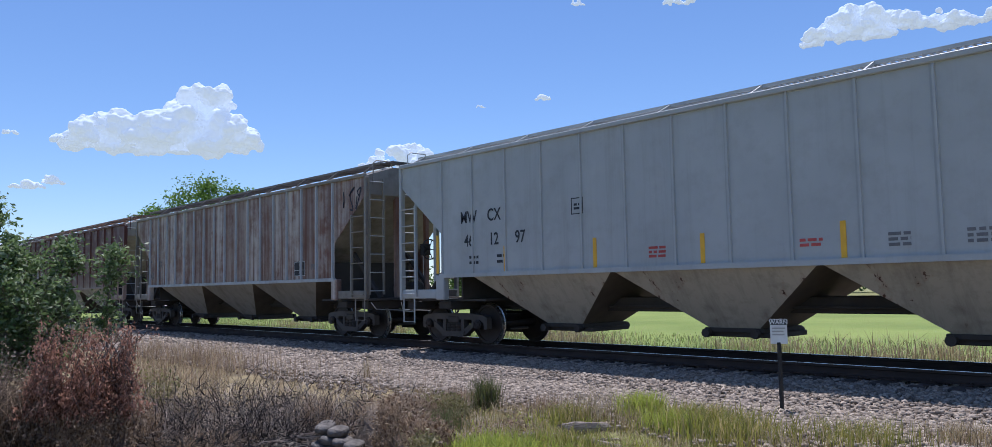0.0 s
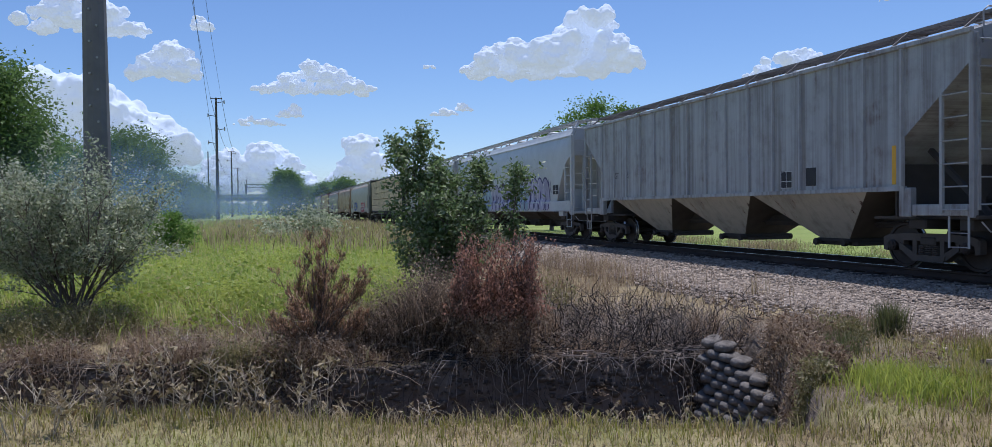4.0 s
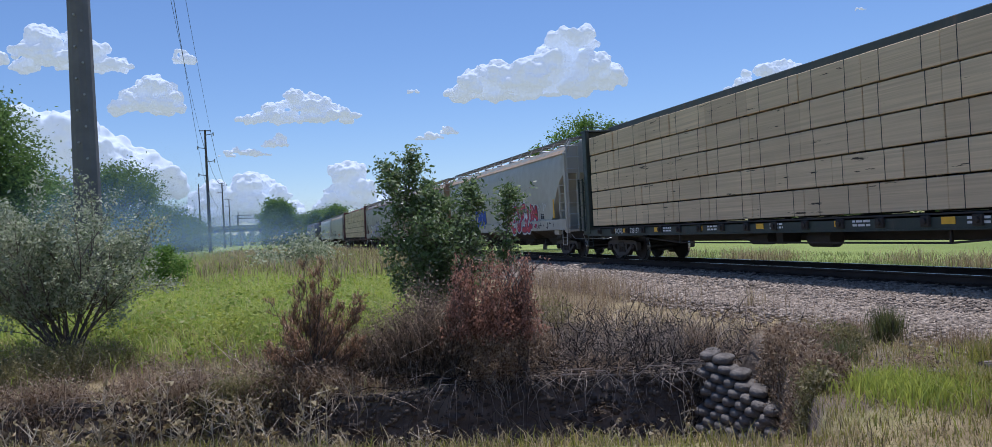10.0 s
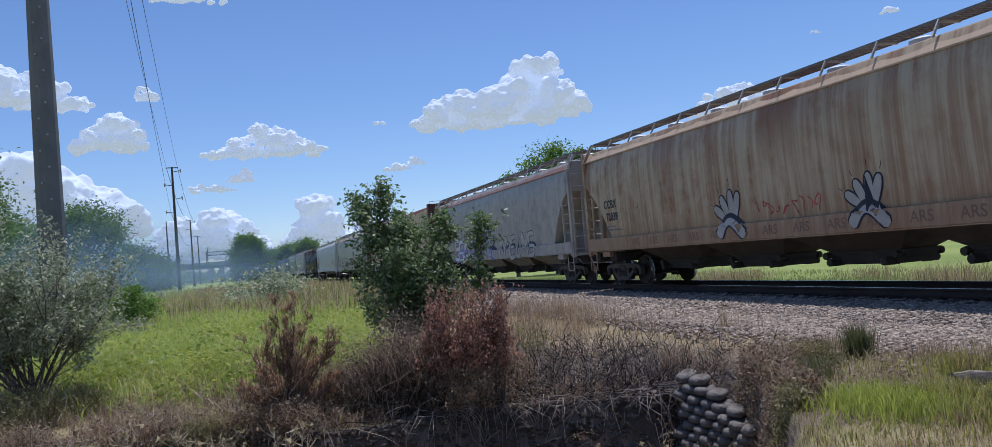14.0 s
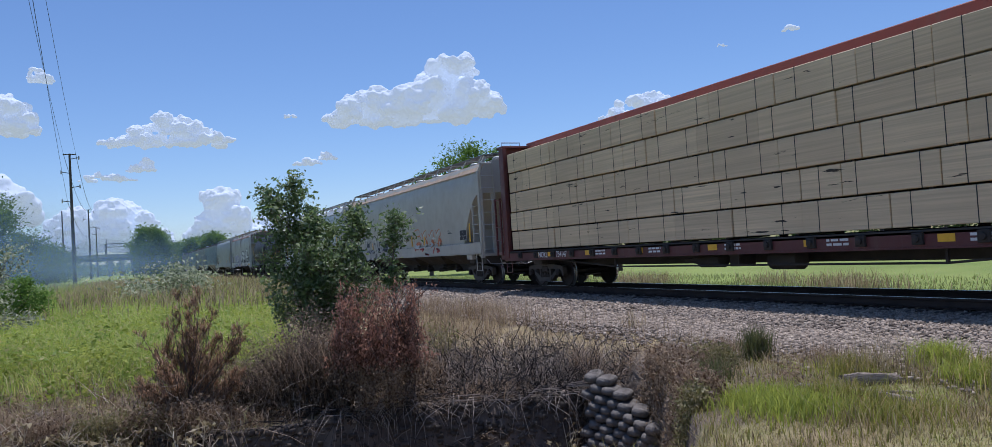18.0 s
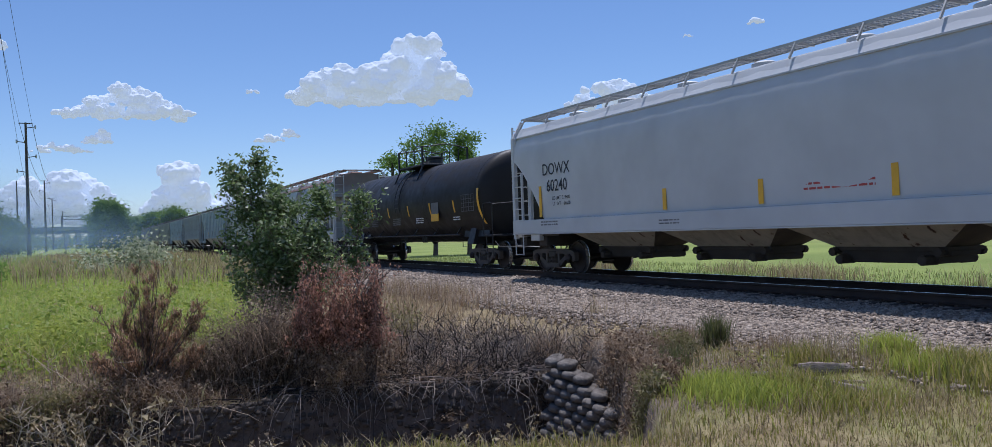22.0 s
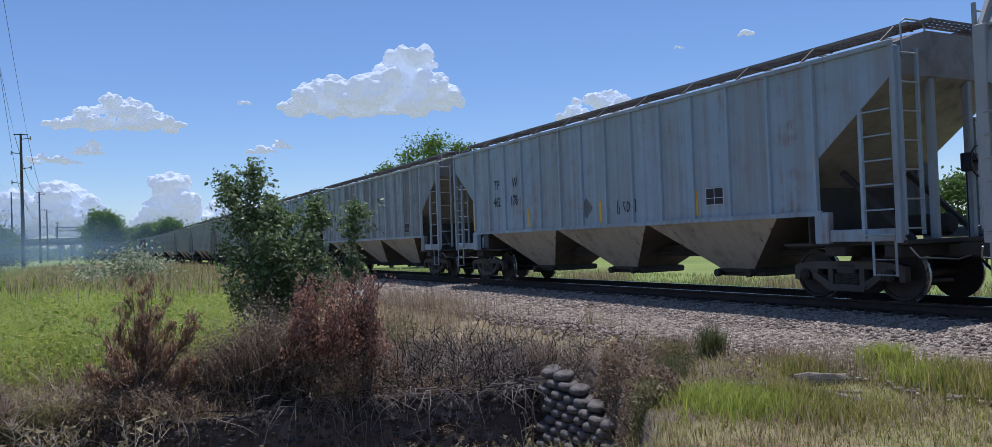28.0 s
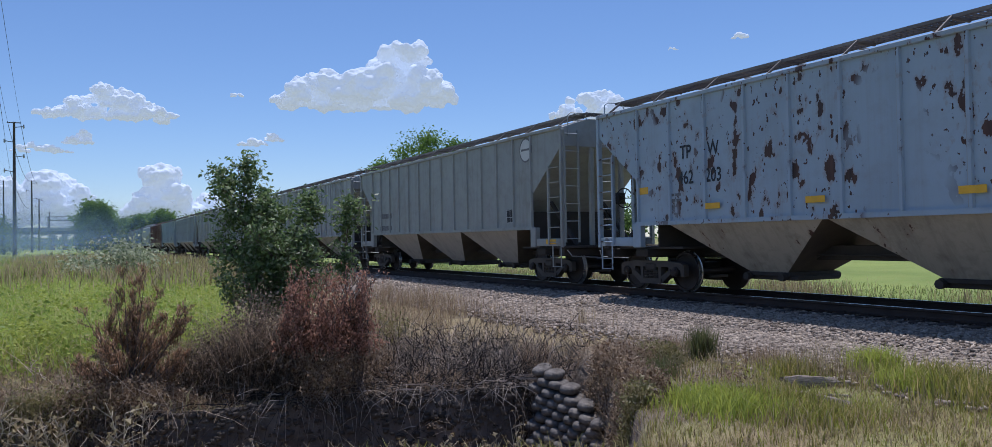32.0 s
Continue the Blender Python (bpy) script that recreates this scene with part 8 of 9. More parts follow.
hanging_roots(2.4, 6.6, 90, M_TWIG_BURNT, 172, "charred roots drooping over the burnt bank")
hanging_roots(-5.0, 2.4, 110, M_TWIG, 173, "dry stems drooping over the ditch bank")
twig_tangle("fallen_branches", "pale dry sticks standing in the ditch", (-8.75, 9.0, ground_z(-8.75, 9.0)), 26, 0.5, M_TWIG_GREY, 174, (0.4, 0.9), 0.006, "branches", up=0.9, curl=0.25, avoid=False)


def weed_lumps(name, label, n, per, xr, yr, material, seed, density, size=(0.25, 0.6), leaf=0.045):
    """Low domes of broad leaves that make a meadow lumpy."""
    rng = np.random.default_rng(seed)
    P = scatter(n, xr, yr, rng, density)
    s = rng.uniform(*size, len(P))
    C = np.repeat(P, per, 0)
    S = np.repeat(s, per)[:, None]
    D = rng.normal(0, 1, (len(C), 3))
    D /= np.linalg.norm(D, axis=1, keepdims=True)
    D[:, 2] = np.abs(D[:, 2])
    C = C + D * S * rng.uniform(0.55, 1.05, (len(C), 1)) * np.array([1.0, 1.0, 0.9])
    v, f = leaf_arrays(C, leaf, rng, 0.4)
    return thing(name, label, "weeds", np_mesh(name, v, f, material), kind="stuff")


weed_lumps("meadow_lumps", "lumps of broad-leaved bright green weeds", 900, 90, (-26, -4), (12, 34), M_GRASS_LIME, 181, dens_meadow, (0.25, 0.75), 0.052)
weed_lumps("meadow_lumps", "lumps of dark green broad-leaved weeds", 460, 90, (-26, -4), (12, 40), M_GRASS_G, 182, dens_meadow, (0.25, 0.7), 0.052)
weed_lumps("bank_weeds", "low grey-brown weeds on the ditch bank", 260, 70, (-22, -8), (9.5, 17), M_GRASS_GREY, 183, dens_bank, (0.12, 0.3), 0.03)
weed_lumps("dry_bramble", "dry brown bramble beside the culvert", 70, 90, (-8.3, -6.0), (6.2, 11.5), M_GRASS_GREY, 184, lambda x, y: smoothstep(6.9, 7.3, ditch_rq(x, y)[0]) * (1 - smoothstep(8.4, 9.4, ditch_rq(x, y)[0])), (0.10, 0.24), 0.022)


def tuft(az, d, h, n, width, material, seed, label, bw=0.008, lean=0.5, bend=0.35):
    rng = np.random.default_rng(seed)
    base = spot(az, d)
    P = np.zeros((n, 3))
    P[:, :2] = rng.normal(0, width / 3, (n, 2))
    P[:, 2] = [ground_z(base[0] + a, base[1] + b) - base[2] - 0.01 for a, b in P[:, :2]]
    v, f = blade_arrays(P, rng.uniform(0.5, 1.0, n) * h, bw, rng, lean, bend)
    return thing("grass_tuft", label, "grass", np_mesh("grass_tuft", v, f, material), None, Matrix.Translation(base), "tufts beside the ballast", "stuff")


M_SAGE = leafy("sage_weed", (0.10, 0.12, 0.04), (0.22, 0.23, 0.09), (0.26, 0.22, 0.13))
tuft(41.8, 11.3, 0.56, 620, 0.24, M_SAGE, 121, "upright sage-green weed tuft on the gravel", 0.010, 0.38, 0.1)
tuft(38.6, 9.9, 0.34, 420, 0.5, M_SAGE, 122, "yellow-green dry tuft beside the path")
tuft(47.5, 10.2, 0.36, 420, 0.5, M_GRASS_V, 123, "green grass tuft at the gravel's edge")
tuft(49.6, 10.1, 0.62, 300, 0.7, M_GRASS_DRY, 124, "tall straw-coloured seed grass at the gravel's edge", 0.005)
tuft(54.3, 9.8, 0.34, 520, 0.55, M_GRASS_LIME, 125, "bright green grass tuft at the gravel's edge", 0.011)
tuft(58.6, 9.4, 0.40, 700, 1.0, M_GRASS_V, 126, "broad green grass clump", 0.012)
tuft(36.3, 10.6, 0.30, 380, 0.7, M_GRASS_DRY, 127, "dry straw tuft beside the path", 0.006)
tuft(66.5, 9.2, 0.40, 520, 0.8, M_GRASS_V, 128, "green and straw grass clump by the gravel")
tuft(72.5, 9.6, 0.36, 420, 0.7, M_GRASS_DRY, 129, "dry straw tuft by the gravel")
tuft(44.0, 8.1, 0.27, 1100, 0.95, M_GRASS_LIME, 132, "bright lime-green grass patch", 0.011)
tuft(41.8, 8.5, 0.24, 650, 0.7, M_GRASS_LIME, 133, "bright lime-green grass patch", 0.010)
tuft(46.5, 8.6, 0.30, 700, 0.6, M_GRASS_V, 134, "mixed green and straw grass clump", 0.009)
tuft(49.5, 8.0, 0.24, 700, 0.7, M_GRASS_V, 135, "mixed green and straw grass clump", 0.009)
tuft(52.5, 10.8, 0.42, 800, 0.42, M_GRASS_LIME, 136, "bright green grass tuft at the gravel's edge", 0.012)
tuft(56.0, 10.2, 0.36, 900, 0.9, M_GRASS_V, 137, "broad green grass clump", 0.011)
tuft(39.5, 11.6, 0.42, 340, 0.5, M_GRASS_GREY, 138, "dry brown grass at the gravel's edge", 0.006)
tuft(36.8, 11.3, 0.40, 340, 0.6, M_GRASS_GREY, 139, "dry brown grass at the gravel's edge", 0.006)
tuft(46.0, 11.0, 0.40, 300, 0.6, M_GRASS_GREY, 141, "dry brown grass at the gravel's edge", 0.006)
tuft(30.2, 12.0, 0.75, 260, 0.45, M_GRASS_GREY, 130, "tall dead seed stalks at the gravel's edge", 0.005)
tuft(33.8, 15.5, 0.60, 60, 0.4, M_GRASS_DRY, 131, "seed stalks on the ballast shoulder", 0.007)


def seed_weed(az, d, h, seed):
    """A dry forked weed with small seed heads."""
    rng = np.random.default_rng(seed)
    base = spot(az, d)
    th = thing("dry_weed", "dry forked weed with pale seed heads", "weed", None, None, Matrix.Translation(base), "dry weeds along the ditch")
    mb, heads = MB(), MB()
    for s in range(int(rng.integers(2, 4))):
        p = Vector((rng.normal(0, 0.05), rng.normal(0, 0.05), -0.02))
        dd = Vector((rng.normal(0, 0.16), rng.normal(0, 0.16), 1)).normalized()
        q = [p + dd * h * k / 4 + Vector((rng.normal(0, 0.01), rng.normal(0, 0.01), 0)) for k in range(5)]
        mb.tube(q, 0.006, 4, 0.003)
        for k in range(13):
            u = rng.uniform(0.35, 1.0)
            a = q[min(3, int(u * 4))].lerp(q[min(4, int(u * 4) + 1)], (u * 4) % 1)
            e = a + Vector((rng.normal(0, 0.07), rng.normal(0, 0.07), rng.uniform(0.04, 0.13)))
            mb.tube([a, e], 0.0035, 3, 0.002, cap=False)
            heads.add([e + Vector(rng.normal(0, 0.016, 3)) for _ in range(4)], [(0, 1, 2), (0, 2, 3), (1, 2, 3)])
            heads.add([e + Vector(rng.normal(0, 0.016, 3)) for _ in range(4)], [(0, 1, 2), (0, 2, 3), (1, 2, 3)])
    tagged(part("stalk", mb, M_STALK, th), kind="stuff")
    tagged(part("seed_head", heads, M_GRASS_DRY, th), kind="stuff")
    return th


_rw = random.Random(9)
for i in range(16):
    seed_weed(-2 + 32 * (i + _rw.uniform(-0.4, 0.4)) / 16, _rw.uniform(7.1, 7.9), _rw.uniform(0.45, 0.85), 180 + i)
for i in range(26):
    seed_weed(0 + 32 * (i + _rw.uniform(-0.4, 0.4)) / 26, _rw.uniform(8.2, 9.6), _rw.uniform(0.7, 1.15), 240 + i)
for i in range(34):
    seed_weed(-15 + 47 * (i + _rw.uniform(-0.4, 0.4)) / 34, _rw.uniform(6.9, 7.6), _rw.uniform(0.25, 0.62), 140 + i)

# ---------------------------------------------------------------- culvert head of stacked concrete bags
k = Mat("weathered_concrete", 0.95, 0, 0.15)
c_ = k.mix(k.ramp(k.noise(7, 5), 0.35, 0.65), (0.10, 0.088, 0.075), (0.26, 0.232, 0.20))
c_ = k.mix(k.ramp(k.noise(2, 3), 0.5, 0.7, 0, 0.6), c_, (0.10, 0.09, 0.08))
k.color(k.mix(k.ramp(k.random(), 0, 1, 0, 0.35), c_, (0.16, 0.15, 0.14)))
k.bump(k.math("ADD", k.noise(40, 5), k.noise(9, 4)), 0.9, 0.03)
M_CONC = k.m


def bag_mesh(seed):
    rng = random.Random(seed)
    v, f = [], []
    nu, nv = 12, 7
    for j in range(nv):
        t = math.pi * j / (nv - 1)
        for i in range(nu):
            a = 2 * math.pi * i / nu
            cx, cy, cz = math.sin(t) * math.cos(a), math.sin(t) * math.sin(a), math.cos(t)
            sg = lambda q, e: math.copysign(abs(q) ** e, q)
            x, y, z = sg(cz, 0.5) * 0.22, sg(cx, 0.62) * 0.118, sg(cy, 0.62) * 0.062
            n = 1 + 0.14 * noise.noise((x * 6 + seed, y * 6, z * 6))
            v.append((x * n, y * n, z * n - 0.02 * (1 - (x / 0.24) ** 2)))
    for j in range(nv - 1):
        f += [(j * nu + i, j * nu + (i + 1) % nu, (j + 1) * nu + (i + 1) % nu, (j + 1) * nu + i) for i in range(nu)]
    me = recalc(MB().add(v, f).mesh("concrete_bag", 70))
    me.materials.append(M_CONC)
    return me


def bag_wall():
    th = thing("culvert_headwall", "headwall of stacked grey concrete bags in the ditch", "wall")
    kinds = [bag_mesh(s) for s in range(4)]
    rnd = random.Random(2)
    P1, P2 = Vector((-7.78, 9.35, 0)), Vector((-7.62, 8.02, 0))
    u, back = (P2 - P1).normalized(), Vector((0.72, 0.69, 0))
    n = 6
    for row in range(13):
        z = -1.88 + row * 0.112
        for i in range(n):
            s = (i + 0.5 * (row % 2)) / n * (P2 - P1).length
            if row > 12.3 - 3.2 * max(0.0, s - 0.3):
                continue
            p = P1 + u * s + back * (0.042 * row + 0.10 * math.sin(2.4 * s)) + Vector((rnd.uniform(-0.015, 0.015), rnd.uniform(-0.015, 0.015), z + rnd.uniform(-0.012, 0.012) - 0.14 * s))
            part("concrete_bag", rnd.choice(kinds), None, th, "", Matrix.Translation(p) @ pose(0, 0, 0, -10 + rnd.uniform(-6, 6), rnd.uniform(-3, 8), 223.8 + rnd.uniform(-7, 7)))
    return th


bag_wall()

# rock slab, rotten timbers
def slab_rock(az, d, size, seed, label):
    a = radians(az)
    x, y = EYE[0] + d * math.sin(a), EYE[1] + d * math.cos(a)
    bm = bmesh.new()
    bmesh.ops.create_icosphere(bm, subdivisions=3, radius=1)
    for v in bm.verts:
        n = noise.noise(v.co * 1.3 + Vector((seed, 0, 0))) * 0.35 + noise.noise(v.co * 4 + Vector((0, seed, 0))) * 0.1
        v.co = Vector((v.co.x * size[0], v.co.y * size[1], v.co.z * size[2])) * (1 + n)
    me = bpy.data.meshes.new("rock")
    bm.to_mesh(me)
    bm.free()
    return thing("rock", label, "rock", me, M_CONC, pose(x, y, ground_z(x, y) - size[2] * 0.25, 0, 0, seed * 40), "rocks by the culvert")


slab_rock(38.6, 9.0, (0.34, 0.22, 0.09), 1, "pale flat rock beside the culvert")
slab_rock(38.4, 9.6, (0.22, 0.16, 0.08), 2, "pale flat rock beside the culvert")
slab_rock(40.6, 8.9, (0.16, 0.14, 0.07), 3, "pale flat rock beside the culvert")

k = Mat("rotten_timber", 0.95, 0, 0.1)
gr = k.noise(1.0, 5, 0.7, (3, 60, 60))
k.color(k.mix(k.ramp(gr, 0.35, 0.65), (0.13, 0.10, 0.08), (0.34, 0.29, 0.24)))
k.bump(gr, 0.8, 0.01)
M_ROT = k.m


def timber(x, y, l, w, h, rz, label, ry=0.0, seed=1):
    """A rotten beam: one crooked split length with ragged ends."""
    rnd = random.Random(seed)
    n, m = 12, 9
    v = []
    for i in range(n + 1):
        u = i / n
        for k in range(m):
            a = 2 * math.pi * k / m
            c, s_ = math.cos(a), math.sin(a)
            e = max(abs(c), abs(s_)) ** -0.75
            g = rnd.uniform(0.84, 1.08) * (0.7 + 0.3 * min(1.0, 8 * u, 8 * (1 - u)))
            v.append((-l / 2 + l * u + (rnd.uniform(-0.05, 0.05) if i in (0, n) else 0), c * e * w / 2 * g, h / 2 + s_ * e * h / 2 * g + 0.03 * l * math.sin(3 * u + seed)))
    f = [(i * m + k, i * m + (k + 1) % m, (i + 1) * m + (k + 1) % m, (i + 1) * m + k) for i in range(n) for k in range(m)]
    f += [tuple(range(m)), tuple(n * m + k for k in range(m))]
    return thing("old_timber", label, "timber", recalc(MB().add(v, f).mesh("old_timber", 35)), M_ROT, pose(x, y, ground_z(x, y) - 0.02, 0, ry, rz), "rotten timbers in the grass")


timber(-6.66, 5.95, 1.2, 0.10, 0.10, -72, "split grey rotten timber lying in grass", 0, 1)
timber(-6.0, 6.32, 0.62, 0.15, 0.15, -24, "dark rotten timber lying in grass", 0, 2)
timber(-6.35, 6.1, 0.9, 0.06, 0.08, -50, "splintered grey board lying in grass", 3, 3)
timber(-3.25, 5.95, 0.7, 0.14, 0.10, 12, "dark rotten timber at the gravel's edge", -6, 4)
timber(-3.0, 5.6, 0.6, 0.12, 0.09, -14, "grey broken timber at the gravel's edge", 0, 5)

# warning sign on a thin post
sx, sy = -3.35, 5.3
sign = thing("warning_sign", "small white trackside warning sign on a dark post", "sign", None, None, Matrix.Translation((sx, sy, ground_z(sx, sy))))
part("post", MB().bbox(-0.025, 0.025, -0.02, 0.02, -0.2, 0.92, 0.005), M_BLACK, sign)
face = Matrix.Rotation(radians(-62), 4, "Z") @ Matrix.Rotation(radians(90), 4, "X")
part("panel", MB().bbox(-0.105, 0.105, -0.16, 0.16, -0.006, 0.006, 0.003), M_MARK_W, sign, "white sign panel", Matrix.Translation((0, 0, 1.06)) @ face)
part("header", MB().box(-0.1, 0.1, 0.085, 0.155, 0.007, 0.009), M_MARK, sign, "", Matrix.Translation((0, 0, 1.06)) @ face)
part("lettering", letters("WARN", 0.075, 0.002), M_MARK_W, sign, "", Matrix.Translation((0, 0, 1.06)) @ face @ Matrix.Translation((0, 0.095, 0.011)))
part("fine_print", MB().box(-0.08, 0.08, 0.03, 0.05, 0.007, 0.009).box(-0.08, 0.06, -0.01, 0.01, 0.007, 0.009).box(-0.08, 0.07, -0.05, -0.03, 0.007, 0.009), M_GRAY_METAL, sign, "", Matrix.Translation((0, 0, 1.06)) @ face)

# ---------------------------------------------------------------- poles and wires
M_POLE = plain("weathered_steel_pole", (0.19, 0.185, 0.18), 0.8, 0.2, 0.25, 3, 0.3)
M_WOODPOLE = plain("creosoted_pole", (0.09, 0.075, 0.065), 0.9, 0, 0.3, 4)
M_WIRE = plain("wire", (0.05, 0.05, 0.055), 0.6, 0.3, 0.1, 1)


def steel_pole():
    x, y, z = spot(-10.25, 24.0)
    th = thing("steel_pole", "tall dark weathered steel utility pole with bolts", "utility pole", None, None, Matrix.Translation((x, y, z)))
    part("shaft", recalc(MB().lathe([(-0.5, 0.37), (0, 0.365), (8, 0.29), (16, 0.21), (22, 0.15), (22.05, 0.02)], 12, axis="z").mesh("shaft", 20)), M_POLE, th)
    bolt = recalc(MB().lathe([(0, 0.03), (0.05, 0.03), (0.055, 0.005)], 8, axis="y").mesh("step_bolt", 30))
    for i in range(26):
        zz = 1.2 + i * 0.42
        r = 0.365 - 0.0094 * zz
        a = radians(188 + (9 if i % 2 else -22))
        part("step_bolt", bolt, M_GRAY_METAL, th, "", Matrix.Translation((r * math.cos(a + math.pi / 2) * 0.98, r * math.sin(a + math.pi / 2) * 0.98, zz)) @ Matrix.Rotation(a, 4, "Z"))
    return th


steel_pole()


def line_pole(az, d, h, label, arms=3, r=0.28):
    x, y, z = spot(az, d)
    th = thing("utility_pole", label, "utility pole", None, None, Matrix.Translation((x, y, z)), "poles of the power line")
    part("shaft", recalc(MB().lathe([(-0.5, r), (0, r), (h, r * 0.5), (h + 0.02, 0.02)], 10, axis="z").mesh("shaft", 30)), M_WOODPOLE, th)
    for i in range(arms):
        zz = h - 1.0 - i * h * 0.11
        s = 1 if i % 2 == 0 else -1
        part("bracket", MB().bar((0, 0, zz), (s * 1.5, 0, zz + 0.25), 0.12, 0.12), M_WOODPOLE, th)
        part("insulator", recalc(MB().lathe([(-0.5, 0.05), (-0.4, 0.12), (0.1, 0.12), (0.25, 0.05)], 8, (s * 1.5, 0, zz + 0.35), "z").mesh("insulator", 40)), M_GRAY_METAL, th)
    if arms:
        part("crossarm", MB().bar((-1.1, 0, h - 0.15), (1.1, 0, h - 0.15), 0.14, 0.16), M_WOODPOLE, th)
    return th, Vector((x, y, z + h))


p2, top2 = line_pole(-3.05, 167, 24.0, "tall utility pole with bracket arms", 4, 0.36)
p3, top3 = line_pole(-2.14, 305, 23.5, "distant tall utility pole", 3, 0.4)
p4, top4 = line_pole(-3.62, 300, 23.0, "distant bare utility pole", 0, 0.34)
p5, top5 = line_pole(-1.75, 420, 23.5, "distant tall utility pole", 2, 0.4)
p6, top6 = line_pole(-5.2, 420, 22.0, "distant bare utility pole", 0, 0.3)
p7, top7 = line_pole(-1.2, 560, 23.0, "distant tall utility pole", 2, 0.4)


def wire(a, b, sag, r=0.03):
    a, b = Vector(a), Vector(b)
    pts = [a.lerp(b, t) - Vector((0, 0, 4 * sag * t * (1 - t))) for t in np.linspace(0, 1, 30)]
    return thing("power_line_wire", "thin dark overhead power line wire", "wire", MB().tube(pts, r, 4), M_WIRE, None, "wires of the power line")


for dx, dz, nx, nz in ((-0.6, -9.0, -16.2, 18.5), (-1.0, 0.0, -17.6, 24.6), (1.0, 0.0, -16.8, 24.6)):
    wire(top2 + Vector((dx, 0, dz)), (nx, 23.6, nz), 0.9, 0.024)
    wire(top2 + Vector((dx, 0, dz)), top3 + Vector((dx, 0, dz)), 2.0, 0.05)

# ---------------------------------------------------------------- overpass
M_BRIDGE = plain("bridge_concrete", (0.30, 0.30, 0.29), 0.9, 0, 0.15, 0.4)
M_GIRDER = plain("bridge_girder", (0.13, 0.14, 0.15), 0.7, 0.1, 0.15, 0.5)


def overpass():
    d = 470.0
    cx, cy, cz = spot(-2.0, d)
    th = thing("highway_overpass", "long concrete highway overpass with steel girders", "bridge", None, None, Matrix.Translation((cx, cy, -0.5)) @ Matrix.Rotation(radians(4), 4, "Z"))
    part("deck", MB().box(-90, 24, -6, 6, 9.6, 10.5), M_BRIDGE, th)
    part("girder", MB().box(-90, 24, -5, 5, 8.0, 9.6), M_GIRDER, th)
    part("parapet", MB().box(-90, 24, -6.1, -5.8, 10.5, 11.4), M_BRIDGE, th)
    for x in (-70, -48, -26, -9, 8, 13.5, 19):
        part("pier", MB().box(x - 0.8, x + 0.8, -4.5, 4.5, 0, 8.0).box(x - 1.1, x + 1.1, -5.5, 5.5, 7.0, 8.0), M_BRIDGE, th)
    g = MB()
    for x in (6, 19):
        g.bar((x, 0, 10.5), (x, 0, 17.0), 0.5, 0.5, (0, 1, 0))
    for z in (15.2, 17.0):
        g.bar((6, 0, z), (19, 0, z), 0.35, 0.35)
    for i in range(8):
        x = 6 + 13 * i / 8
        g.bar((x, 0, 15.2 if i % 2 else 17.0), (x + 13 / 8, 0, 17.0 if i % 2 else 15.2), 0.22, 0.22)
    part("sign_gantry", g, M_GIRDER, th)
    return th


overpass()

# ---------------------------------------------------------------- trees in the distance
for i, (az, d, h, w, n, mat_) in enumerate((
        (-15.6, 70, 12.4, 7.5, 130, M_LEAF_TREE), (-8.2, 112, 11.4, 8.5, 110, M_LEAF_TREE), (-12.2, 120, 10.6, 8.0, 60, M_LEAF_LIGHT), (-10.2, 135, 9.0, 9.0, 55, M_LEAF_TREE),
        (-18.5, 85, 12.0, 10, 70, M_LEAF_TREE), (-6.0, 160, 8.6, 9.0, 50, M_LEAF_TREE), (-4.6, 190, 7.0, 10, 45, M_LEAF_TREE), (1.35, 200, 10.8, 7.5, 70, M_LEAF_LIGHT), (2.7, 215, 7.2, 8, 45, M_LEAF_TREE),
        (4.3, 205, 8.0, 8, 50, M_LEAF_LIGHT), (5.4, 200, 8.8, 7, 50, M_LEAF_LIGHT), (6.6, 210, 7.4, 8, 45, M_LEAF_TREE), (7.9, 190, 9.0, 6, 45, M_LEAF_LIGHT), (9.5, 200, 7.5, 9, 45, M_LEAF_TREE)    )):
    big_tree("tree", "broad leafy green tree across the meadow", spot(az, d), h, w, 200 + i, mat_, M_BARK, n, 250, 0.08 + d * 0.0011, 0.12, "trees across the meadow")
big_tree("poplar_tree", "light green tree beyond the track", spot(22.6, 70), 10.9, 5.0, 231, M_LEAF_LIGHT, M_BARK, 46, 190, 0.14, 0.35, "trees beyond the track")
big_tree("poplar_tree", "light green tree beyond the track", spot(19.8, 72), 9.6, 3.2, 232, M_LEAF_LIGHT, M_BARK, 26, 150, 0.15, 0.35, "trees beyond the track")
big_tree("poplar_tree", "light green tree beyond the track", spot(25.0, 70), 10.6, 3.0, 233, M_LEAF_LIGHT, M_BARK, 26, 150, 0.15, 0.4, "trees beyond the track")
for i, (az, d, h, w) in enumerate(((46, 140, 7.5, 9), (50, 150, 8.5, 10), (53.5, 135, 8, 8), (57, 140, 8.6, 9), (61, 150, 8, 11), (36, 160, 8, 10), (30, 170, 8, 12), (66, 150, 7, 12), (71, 160, 7, 12), (41, 165, 7, 10))):
    big_tree("field_tree", "leafy tree at the far edge of the field", spot(az, d), h, w, 240 + i, M_LEAF_TREE, M_BARK, 40, 80, 0.42, 0.12, "trees at the field's edge")


